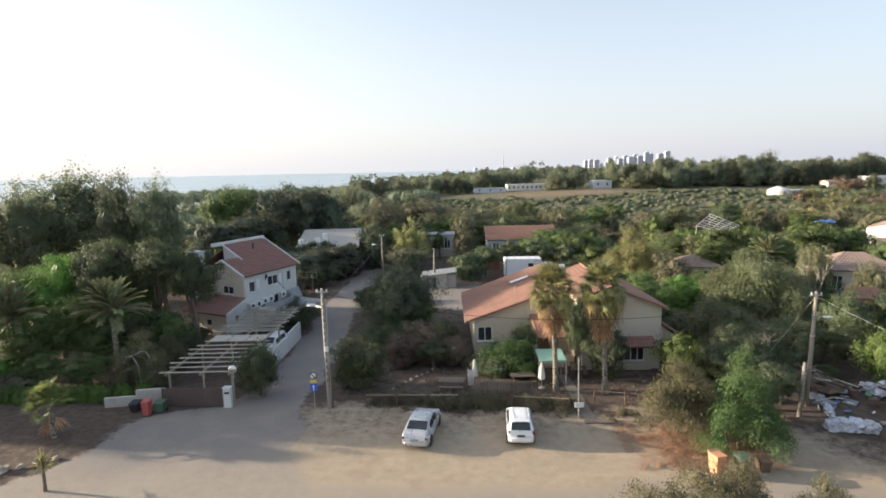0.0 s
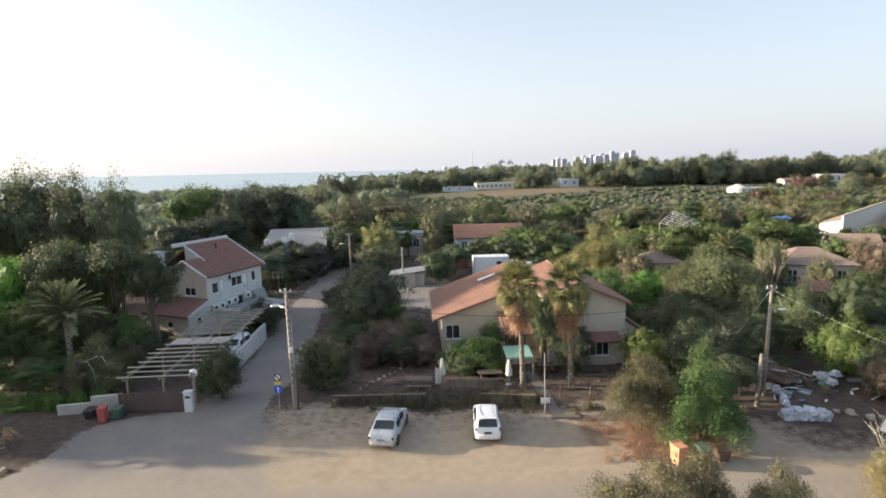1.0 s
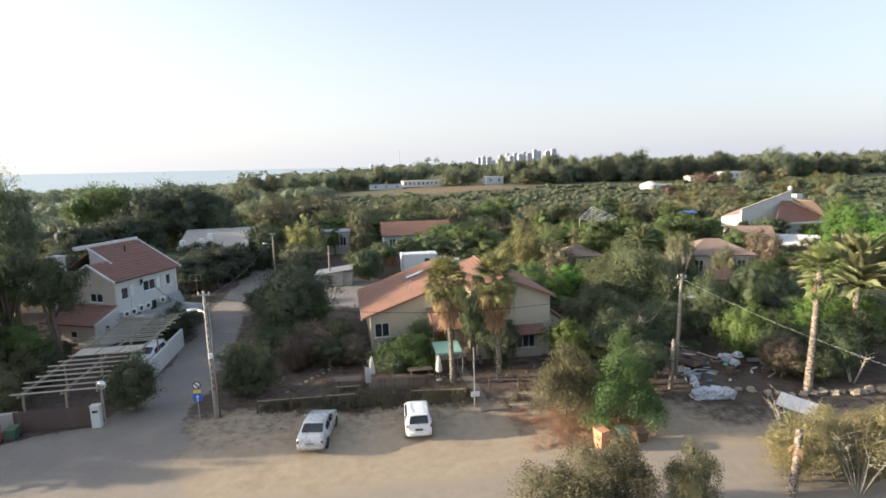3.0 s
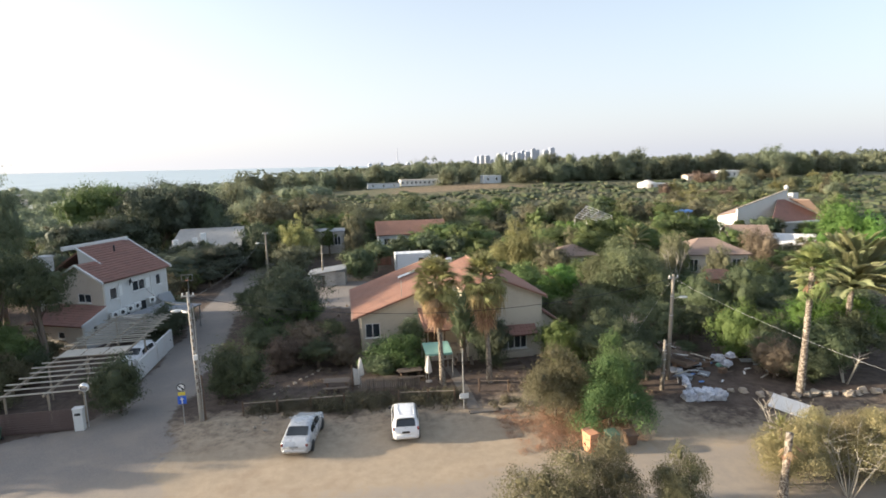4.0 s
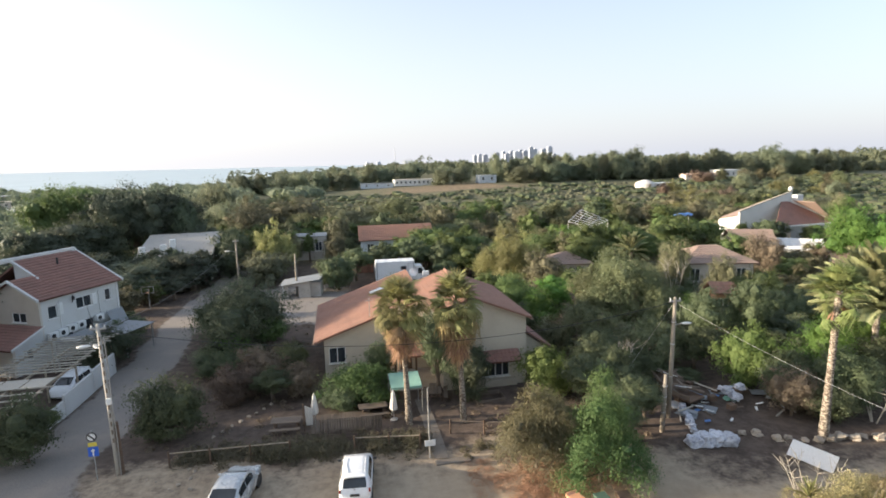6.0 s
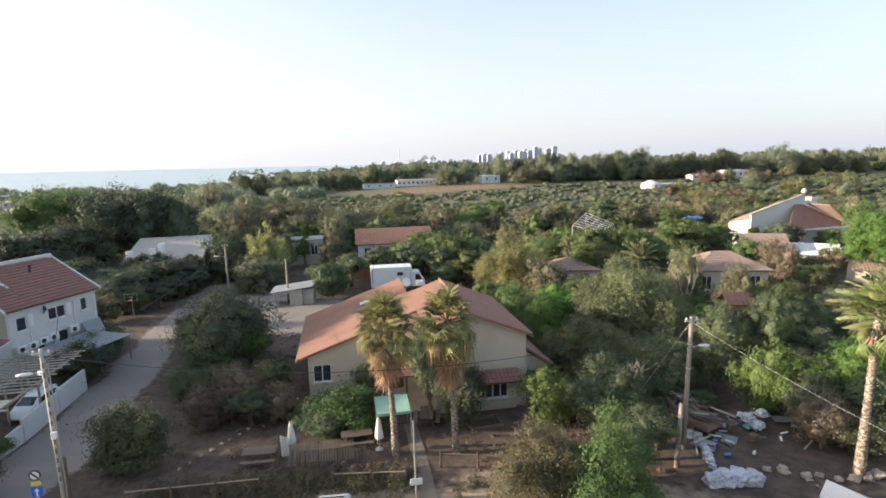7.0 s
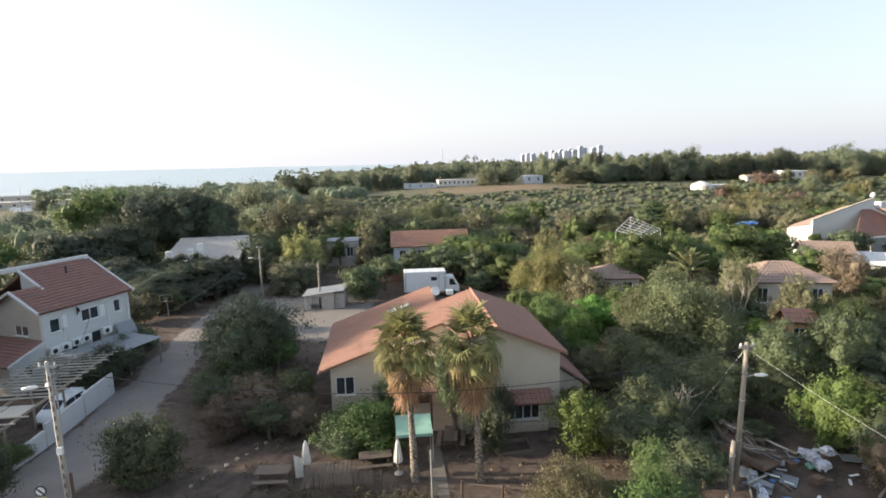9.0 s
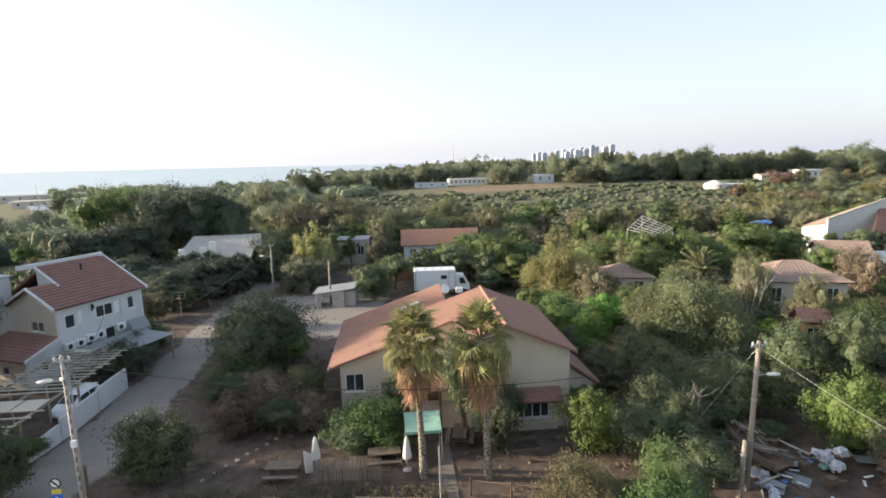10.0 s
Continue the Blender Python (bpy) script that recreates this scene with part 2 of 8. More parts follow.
GLASS = glassy("window_glass", (0.025, 0.03, 0.035))
MIRROR = surface("convex_mirror", (0.82, 0.84, 0.85), 0.1, metal=1.0, dirt=(0.6, 0.58, 0.54), dirt_amount=0.3, bump=0.0)
CARGLASS = glassy("car_glass", (0.02, 0.024, 0.028), 0.05)


# ---------------- mesh helpers ----------------
class Geo:
    def __init__(self):
        self.v, self.f = [], []

    def add(self, verts, faces, m=None):
        o = len(self.v)
        self.v += [tuple(m @ Vector(p)) if m else tuple(p) for p in verts]
        self.f += [tuple(i + o for i in q) for q in faces]
        return self

    def box(self, c, s, b=0.0, m=None):
        """A box of centre c and size s, edges chamfered by b."""
        hx, hy, hz = s[0] / 2, s[1] / 2, s[2] / 2
        b = min(b, hx * 0.9, hy * 0.9, hz * 0.9)
        if b <= 0:
            vs = [(c[0] + i * hx, c[1] + j * hy, c[2] + k * hz) for i in (-1, 1) for j in (-1, 1) for k in (-1, 1)]
            return self.add(vs, [(0, 1, 3, 2), (4, 6, 7, 5), (0, 4, 5, 1), (2, 3, 7, 6), (0, 2, 6, 4), (1, 5, 7, 3)], m)
        vs, idx = [], {}
        for i in (-1, 1):
            for j in (-1, 1):
                for k in (-1, 1):
                    for a in range(3):
                        e = [hx - b, hy - b, hz - b]
                        e[a] += b
                        idx[i, j, k, a] = len(vs)
                        vs.append((c[0] + i * e[0], c[1] + j * e[1], c[2] + k * e[2]))
        fs = []
        for s1 in (-1, 1):
            fs.append([idx[s1, j, k, 0] for j, k in ((-1, -1), (1, -1), (1, 1), (-1, 1))][::s1])
            fs.append([idx[i, s1, k, 1] for i, k in ((-1, -1), (-1, 1), (1, 1), (1, -1))][::s1])
            fs.append([idx[i, j, s1, 2] for i, j in ((-1, -1), (1, -1), (1, 1), (-1, 1))][::s1])
        for p in (-1, 1):
            for q in (-1, 1):
                fs.append([idx[p, q, -1, 0], idx[p, q, 1, 0], idx[p, q, 1, 1], idx[p, q, -1, 1]][::p * q])
                fs.append([idx[p, -1, q, 0], idx[p, -1, q, 2], idx[p, 1, q, 2], idx[p, 1, q, 0]][::p * q])
                fs.append([idx[-1, p, q, 1], idx[1, p, q, 1], idx[1, p, q, 2], idx[-1, p, q, 2]][::p * q])
                for r in (-1, 1):
                    fs.append([idx[p, q, r, 0], idx[p, q, r, 1], idx[p, q, r, 2]][::p * q * r])
        return self.add(vs, fs, m)

    def tube(self, pts, radii, n=8, caps=True):
        rings = []
        pts = [Vector(p) for p in pts]
        for i, p in enumerate(pts):
            d = (pts[min(i + 1, len(pts) - 1)] - pts[max(i - 1, 0)]).normalized()
            a = d.orthogonal().normalized() if abs(d.z) < 0.95 else Vector((1, 0, 0))
            a = (a - d * a.dot(d)).normalized()
            e = d.cross(a)
            r = radii[i] if isinstance(radii, (list, tuple)) else radii
            rings.append([p + (a * math.cos(2 * math.pi * k / n) + e * math.sin(2 * math.pi * k / n)) * r for k in range(n)])
        vs = [q for ring in rings for q in ring]
        fs = [(i * n + k, i * n + (k + 1) % n, (i + 1) * n + (k + 1) % n, (i + 1) * n + k) for i in range(len(pts) - 1) for k in range(n)]
        if caps:
            fs += [tuple(range(n))[::-1], tuple((len(pts) - 1) * n + k for k in range(n))]
        return self.add(vs, fs)

    def lathe(self, prof, n=20, m=None):
        """Profile of (radius, z) turned about z."""
        vs = [(r * math.cos(2 * math.pi * k / n), r * math.sin(2 * math.pi * k / n), z) for r, z in prof for k in range(n)]
        fs = [(i * n + k, i * n + (k + 1) % n, (i + 1) * n + (k + 1) % n, (i + 1) * n + k) for i in range(len(prof) - 1) for k in range(n)]
        fs += [tuple(range(n))[::-1], tuple((len(prof) - 1) * n + k for k in range(n))]
        return self.add(vs, fs, m)

    def prism(self, poly, a, b, m=None):
        """A polygon (x, z) drawn out from y=a to y=b."""
        n = len(poly)
        vs = [(x, a, z) for x, z in poly] + [(x, b, z) for x, z in poly]
        return self.add(vs, [tuple(range(n)), tuple(range(2 * n - 1, n - 1, -1))] + [(i, n + i, n + (i + 1) % n, (i + 1) % n) for i in range(n)], m)

    def loft(self, rings, closed=True, caps=True):
        n = len(rings[0])
        fs = [(i * n + k, i * n + (k + 1) % n, (i + 1) * n + (k + 1) % n, (i + 1) * n + k) for i in range(len(rings) - 1) for k in range(n if closed else n - 1)]
        if caps and closed:
            fs += [tuple(range(n))[::-1], tuple((len(rings) - 1) * n + k for k in range(n))]
        return self.add([p for r in rings for p in r], fs)


def _mesh(name, g, mat, smooth=False):
    me = bpy.data.meshes.new(name)
    me.from_pydata(g.v, [], g.f)
    me.materials.append(mat)
    if smooth:
        me.polygons.foreach_set("use_smooth", [True] * len(me.polygons))
    me.update()
    return me


def part(name, g, mat, parent=None, label="", smooth=False):
    """One mesh object from a Geo (or shared mesh data), under a thing or part."""
    me = g if isinstance(g, bpy.types.Mesh) else _mesh(name, g, mat, smooth)
    ob = new(name, me)
    ob.parent = parent
    if label:
        tagged(ob, label)
    return ob


def thing(name, m, label, category, group="", kind=""):
    ob = new(name)
    ob.empty_display_size = 0.2
    ob.matrix_basis = m
    return tagged(ob, label, category, group, kind)


def gz(x, y):
    """Height of the land."""
    u = min(max((y - 36) / 12, 0), 1)
    z = -0.8 * u * u * (3 - 2 * u)
    w = min(max((y - 190) / 150, 0), 1) * min(max((x + 30) / 130, 0), 1)
    return z + 4.0 * w * w * (3 - 2 * w)


rng = np.random.default_rng(7)


# ---------------- land, road, sea ----------------
def _axis(lo, hi, step, far_lo, far_hi, grow):
    a = list(np.arange(lo, hi + 1e-6, step))
    s, p = step, hi
    while p < far_hi:
        s *= grow
        p += s
        a.append(min(p, far_hi))
    s, p = step, lo
    while p > far_lo:
        s *= grow
        p -= s
        a.insert(0, max(p, far_lo))
    return np.array(a)


COAST = ((-2600, -1500), (-600, 250), (-330, 420), (-205, 520), (-120, 760), (-60, 1300), (150, 2600), (600, 4900))


def coast_x(y):
    return np.interp(y, [p[1] for p in COAST], [p[0] for p in COAST])


def sstep(v, a, b):
    u = np.clip((v - a) / (b - a), 0, 1)
    return u * u * (3 - 2 * u)


def lane_x(y):
    return np.interp(y, (30, 38, 48, 60, 72, 86, 100, 125), (-13.2, -12.9, -12.9, -13.1, -13.7, -13.2, -12.0, -10))


def wob(x, y, s, a, seed=0.0):
    return a * (np.sin(x * s + seed) * np.cos(y * s * 1.3 + seed * 2) + 0.5 * np.sin(x * s * 2.3 + y * s * 1.7 + seed))


def tar_mask(x, y):
    main = 1 - sstep(y + wob(x, y, 0.35, 0.35), 24.2, 28.2)
    hw = np.interp(y, (36, 45, 60, 100), (2.6, 2.5, 2.2, 1.8))
    lane = (1 - sstep(np.abs(x - lane_x(y)) + wob(x, y, 0.6, 0.25, 1), hw - 0.5, hw + 0.5)) * sstep(y, 24, 26) * (1 - sstep(y, 118, 125))
    fan_l = np.interp(y, (24, 30, 35.5, 37.0), (-26, -22.5, -21, -16))
    fan_r = np.interp(y, (24, 28, 33, 38), (-5, -8.2, -9.6, -10.3))
    fan = sstep(x - fan_l + wob(x, y, 0.7, 0.4, 2), -0.8, 0.8) * (1 - sstep(x - fan_r + wob(x, y, 0.8, 0.5, 3), -1.8, 1.8)) * sstep(y, 24, 26) * (1 - sstep(y, 36.6, 37.2))
    yard = sstep(x + wob(x, y, 0.5, 0.5, 5), -13, -11) * (1 - sstep(x + wob(x, y, 0.4, 0.8, 6), 3, 7)) * sstep(y + wob(x, y, 0.5, 0.6, 7), 64, 67) * (1 - sstep(y, 82, 88)) * 0.92
    return np.maximum(np.maximum(main, lane), np.maximum(fan, yard))


GX = _axis(-46, 62, 0.6, -4900, 4900, 1.12)
GY = _axis(12, 96, 0.6, -1500, 4900, 1.10)
XX, YY = np.meshgrid(GX, GY)
fx, fy = XX.ravel(), YY.ravel()
u = np.clip((fy - 36) / 12, 0, 1)
zz = -0.8 * u * u * (3 - 2 * u)
w = np.clip((fy - 190) / 150, 0, 1) * np.clip((fx + 30) / 130, 0, 1)
zz += 4.0 * w * w * (3 - 2 * w)
near = (1 - sstep(np.hypot(fx, fy - 40), 60, 120))
bumpy = wob(fx, fy, 0.9, 0.03) + wob(fx, fy, 2.3, 0.015, 4)
wide = np.max([tar_mask(fx + 1.4 * math.cos(a), fy + 1.4 * math.sin(a)) for a in np.arange(0, 6.28, 0.785)], axis=0)
zz += near * bumpy * (1 - np.maximum(wide, tar_mask(fx, fy)))
off = fx - coast_x(fy)
zz = zz - 9.0 * (1 - sstep(off, -60, 60))
nx, ny = len(GX), len(GY)
idx = np.arange(nx * ny).reshape(ny, nx)
quads = np.stack([idx[:-1, :-1], idx[:-1, 1:], idx[1:, 1:], idx[1:, :-1]], -1).reshape(-1, 4)


def fast_mesh(name, co, quads, mat, smooth=False):
    me = bpy.data.meshes.new(name)
    n, k = len(co), len(quads)
    me.vertices.add(n)
    me.vertices.foreach_set("co", np.asarray(co, np.float32).ravel())
    side_n = np.asarray(quads).shape[1]
    me.loops.add(k * side_n)
    me.loops.foreach_set("vertex_index", np.asarray(quads, np.int32).ravel())
    me.polygons.add(k)
    me.polygons.foreach_set("loop_start", np.arange(0, side_n * k, side_n, dtype=np.int32))
    me.update(calc_edges=True)
    me.materials.append(mat)
    if smooth:
        me.polygons.foreach_set("use_smooth", np.ones(k, bool))
    return me


def point_value(me, name, values):
    me.attributes.new(name, "FLOAT", "POINT").data.foreach_set("value", np.asarray(values, np.float32))


def _attr(nt, name):
    a = nt.nodes.new("ShaderNodeAttribute")
    a.attribute_name = name
    return a.outputs["Fac"]


SAND, DIRT, REDDIRT, WEED = (0.405, 0.325, 0.235), (0.102, 0.077, 0.062), (0.335, 0.24, 0.15), (0.115, 0.122, 0.068)


def dust_layers(nt):
    """Sand over dirt over weeds, shared by land and road edge."""
    f = _noise(nt, 1.6, 8, 0.7)
    g = _noise(nt, 0.35, 6, 0.65)
    p = _noise(nt, 14.0, 4, 0.7)
    sand = _mix(nt, _ramp(nt, f, 0.3, 0.72), _tint(SAND, 0.88), _tint(SAND, 1.08))
    sand = _mix(nt, _ramp(nt, p, 0.35, 0.7, 0.0, 0.25), sand, _tint(SAND, 0.7))
    sand = _mix(nt, _ramp(nt, g, 0.5, 0.72, 0.0, 0.6), sand, (0.29, 0.22, 0.155))
    dirt = _mix(nt, _ramp(nt, f, 0.3, 0.7), _tint(DIRT, 0.65), _tint(DIRT, 1.35))
    dirt = _mix(nt, _ramp(nt, g, 0.45, 0.7, 0.0, 0.6), dirt, (0.150, 0.112, 0.086))
    weed = _mix(nt, _ramp(nt, f, 0.35, 0.65), _tint(WEED, 0.7), (0.19, 0.178, 0.11))
    return f, g, p, sand, dirt, weed


def ground_material():
    m, nt, nn, ll, b = _nodes("ground_earth")
    f, g, p, sand, dirt, weed = dust_layers(nt)
    wobble = _ramp(nt, f, 0.2, 0.8, -0.2, 0.2)
    red = _mix(nt, _ramp(nt, f, 0.3, 0.7), _tint(REDDIRT, 0.7), _tint(REDDIRT, 1.2))
    col = dirt
    for key, c in (("weed", weed), ("red", red), ("sand", sand)):
        col = _mix(nt, _ramp(nt, _math(nt, "ADD", _attr(nt, key), wobble), 0.22, 0.85), col, c)
    col = _mix(nt, _ramp(nt, _attr(nt, "beach"), 0.2, 0.8), col, (0.20, 0.19, 0.17))
    ll.new(col, b.inputs["Base Color"])
    b.inputs["Roughness"].default_value = 0.95
    b.inputs["Specular IOR Level"].default_value = 0.2
    _bump(nt, b, _math(nt, "ADD", f, p), 0.4, 0.04)
    return m


def road_material():
    m, nt, nn, ll, b = _nodes("road_dusty_asphalt")
    f, g, p, sand, dirt, weed = dust_layers(nt)
    tar = _mix(nt, _ramp(nt, p, 0.3, 0.7), (0.205, 0.184, 0.168), (0.268, 0.238, 0.212))
    tar = _mix(nt, _ramp(nt, g, 0.42, 0.7, 0.0, 0.55), tar, (0.315, 0.270, 0.225))
    tar = _mix(nt, _math(nt, "MULTIPLY", _attr(nt, "dust"), _ramp(nt, f, 0.25, 0.75, 0.45, 1.0)), tar, (0.370, 0.310, 0.240))
    edge = _math(nt, "ADD", _attr(nt, "edge"), _ramp(nt, f, 0.2, 0.8, -0.35, 0.35))
    base = _mix(nt, _ramp(nt, _math(nt, "ADD", _attr(nt, "sand"), _ramp(nt, f, 0.2, 0.8, -0.2, 0.2)), 0.22, 0.85), dirt, sand)
    ll.new(_mix(nt, _ramp(nt, edge, 0.35, 0.8), base, tar), b.inputs["Base Color"])
    b.inputs["Roughness"].default_value = 0.92
    b.inputs["Specular IOR Level"].default_value = 0.25
    _bump(nt, b, p, 0.5, 0.02)
    return m


def sand_value(fx, fy):
    """How far sand covers the dirt, 0 to 1; thinned on the right to darken shaded ground."""
    # beyond x = 14 darker dirt partly stands in for shade on the sand
    lot = sstep(fx + wob(fx, fy, 0.5, 0.8), -13.0, -9.5) * (1 - sstep(fx, 40, 50)) * (1 - 0.65 * sstep(fx + wob(fx, fy, 0.6, 0.7, 3), 19, 26) * sstep(fy, 25.5, 29)) * sstep(fy, 23, 25) * (1 - sstep(fy + wob(fx, fy, 0.6, 0.6, 2) + np.clip(fx - 14, 0, 12) * 0.42 - 1.6 * (1 - sstep(fx, -3, 1)), 34.0, 37.5))
    sandv = np.clip(lot * (0.66 + 0.34 * (1 - sstep(fy, 29.0, 34.0))), 0, 1)
    return np.maximum(sandv, 0.3 * (1 - sstep(np.abs(fx - lane_x(fy)), 2.5, 4.5)) * sstep(fy, 40, 50))


sandv = sand_value(fx, fy)
redv = np.exp(-(((fx - 14.5) / 3.6) ** 2 + ((fy - 30.5) / 3.0) ** 2)) * 1.3 + 0.3 * np.exp(-(((fx + 27) / 7) ** 2 + ((fy - 31) / 3) ** 2))
redv = np.clip(redv + sstep(fx + wob(fx, fy, 0.11, 6), 18, 36) * (1 - sstep(fx + wob(fx, fy, 0.09, 8, 2), 98, 122)) * sstep(fy + wob(fx, fy, 0.1, 5, 3), 274, 290) * (1 - sstep(fy, 330, 345)) * 0.5, 0, 1)
weedv = np.maximum(sstep(fy, 90, 120), sstep(np.abs(fx - 10), 45, 70)) * (1 - redv)
land = fast_mesh("ground", np.stack([fx, fy, zz], -1), quads, ground_material(), True)
for key, val in (("sand", sandv), ("red", redv), ("weed", weedv), ("beach", sstep(-off, -190, -20))):
    point_value(land, key, val)
tagged(new("ground", land), "dusty sandy earth with dirt yards, weeds and open scrubland", "ground", kind="structure")

# the road lies on the land, a finer sheet of the paved area only
RX, RY = np.arange(-40, 45.01, 0.45), np.arange(14, 120.01, 0.45)
X2, Y2 = np.meshgrid(RX, RY)
rx_, ry_ = X2.ravel(), Y2.ravel()
tm = tar_mask(rx_, ry_)
u = np.clip((ry_ - 36) / 12, 0, 1)
rz_ = -0.8 * u * u * (3 - 2 * u) - 0.02 + 0.042 * sstep(tm, 0.0, 0.3)
ridx = np.arange(len(RX) * len(RY)).reshape(len(RY), len(RX))
rq = np.stack([ridx[:-1, :-1], ridx[:-1, 1:], ridx[1:, 1:], ridx[1:, :-1]], -1).reshape(-1, 4)
rq = rq[(tm[rq] > 0.03).any(1)]
used, inv = np.unique(rq, return_inverse=True)
road = fast_mesh("road", np.stack([rx_, ry_, rz_], -1)[used], inv.reshape(-1, 4), road_material(), True)
point_value(road, "edge", tm[used])
point_value(road, "dust", (1 - sstep(ry_[used] + wob(rx_[used], ry_[used], 0.4, 0.8), 26.5, 31.5)) * 0.85)
point_value(road, "sand", sand_value(rx_[used], ry_[used]))
tagged(new("road", road), "worn grey asphalt street and lane under pale dust", "road", kind="structure")

# sea; its pale base colour takes the place of haze over the water
sm, snt, snn, sll, sb = _nodes("sea_hazed_water")
sb.inputs["Roughness"].default_value = 0.38
sll.new(_mix(snt, _ramp(snt, _noise(snt, 0.012, 4), 0.35, 0.7), (0.34, 0.42, 0.46), (0.40, 0.48, 0.52)), sb.inputs["Base Color"])
_bump(snt, sb, _noise(snt, 0.15, 6, 0.6), 0.3, 0.4)
g = Geo()
g.add([(-4950, -1500, -3.2), (1200, -1500, -3.2), (1200, 4950, -3.2), (-4950, 4950, -3.2)], [(0, 1, 2, 3)])
tagged(part("water", g, sm), "pale hazy sea reaching the horizon", "sea", kind="structure")


# ---------------- plants ----------------
def leaf_quads(pos, nrm, size, rs, aspect=0.5, droop=0.0):
    """Pointed leaves at pos, facing nrm loosely."""
    n = len(pos)
    t = rs.normal(size=(n, 3))
    t[:, 2] -= droop
    t -= nrm * (t * nrm).sum(1, keepdims=True) * 0.8
    t /= np.linalg.norm(t, axis=1, keepdims=True) + 1e-9
    b = np.cross(nrm, t)
    b /= np.linalg.norm(b, axis=1, keepdims=True) + 1e-9
    s = (size * rs.uniform(0.6, 1.35, n))[:, None]
    co = np.stack([pos - t * s * 0.4 + b * s * aspect * 0.5, pos + t * s * 0.6 - nrm * s * 0.1, pos - t * s * 0.4 - b * s * aspect * 0.5], 1)
    return co.reshape(-1, 3)


def cores(lobes, rs, k=0.72, rings=6, seg=9):
    """Uneven leafy bodies inside the lobes, as triangles."""
    a = np.linspace(0, math.pi, rings + 1)
    b = np.linspace(0, 2 * math.pi, seg, endpoint=False)
    d = np.stack([np.sin(a)[:, None] * np.cos(b), np.sin(a)[:, None] * np.sin(b), np.cos(a)[:, None] + 0 * b], -1)
    i, j = np.meshgrid(np.arange(rings), np.arange(seg), indexing="ij")
    p, q, u, v = (i, j), (i, (j + 1) % seg), (i + 1, (j + 1) % seg), (i + 1, j)
    out = []
    for c, r in lobes:
        bump = 1 + rs.uniform(-0.16, 0.16, (rings + 1, seg, 1))
        bump[0], bump[-1] = 1, 1
        x = np.array(c) + d * np.array(r) * k * bump
        out.append(np.stack([x[p], x[v], x[u], x[p], x[u], x[q]], -2).reshape(-1, 3))
    return np.concatenate(out)


def crown_points(lobes, n, rs, clump=0.55, fill=0.25):
    """Leaf places and outward ways: clumps on the skin of the lobes, fewer inside."""
    c = np.array([l[0] for l in lobes], float)
    r = np.array([l[1] for l in lobes], float)
    area = (r[:, 0] * r[:, 2])
    k = max(60, int(n / 90))
    li = rs.choice(len(lobes), k, p=area / area.sum())
    d = rs.normal(size=(k, 3))
    d /= np.linalg.norm(d, axis=1, keepdims=True)
    rad = np.where(rs.random(k) < fill, rs.uniform(0.35, 0.8, k), rs.uniform(0.78, 1.2, k))
    wide = rs.uniform(0.55, 1.35, k)
    cc = c[li] + d * r[li] * rad[:, None]
    ci = rs.integers(0, k, n)
    e = rs.normal(size=(n, 3)) * clump * (wide[ci] * rs.uniform(0.5, 1.2, n))[:, None] * 0.6
    e[:, 2] *= 0.7
    pos = cc[ci] + e
    nrm = d[ci] * 0.55 + e / (clump + 1e-6) * 1.1 + rs.normal(size=(n, 3)) * 0.2 + np.array([0, 0, 0.25])
    nrm /= np.linalg.norm(nrm, axis=1, keepdims=True)
    return pos, nrm


def strand_points(lobes, n, rs, hang=1.0):
    """Leaf places along sprays that start on the lobes, reach out and hang down."""
    c = np.array([l[0] for l in lobes], float)
    r = np.array([l[1] for l in lobes], float)
    area = r[:, 0] * r[:, 2]
    k = max(24, int(n / 95))
    li = rs.choice(len(lobes), k, p=area / area.sum())
    d = rs.normal(size=(k, 3))
    d[:, 2] = np.abs(d[:, 2]) * 0.9 - 0.25
    d /= np.linalg.norm(d, axis=1, keepdims=True)
    start = c[li] + d * r[li] * rs.uniform(0.55, 1.0, k)[:, None]
    ln = hang * rs.uniform(0.45, 1.25, k)
    ci = rs.integers(0, k, n)
    s = rs.random(n)
    out = d[ci] * np.array([1, 1, 0.3])
    pos = start[ci] + out * (ln[ci] * (s - 0.45 * s * s))[:, None] * 0.75
    pos[:, 2] -= ln[ci] * s ** 1.6 * 0.95
    pos += rs.normal(size=(n, 3)) * (0.06 + 0.15 * np.sin(np.pi * s) ** 0.5)[:, None]
    nrm = out + rs.normal(size=(n, 3)) * 0.55 + np.array([0, 0, 0.3])
    nrm /= np.linalg.norm(nrm, axis=1, keepdims=True)
    return pos, nrm


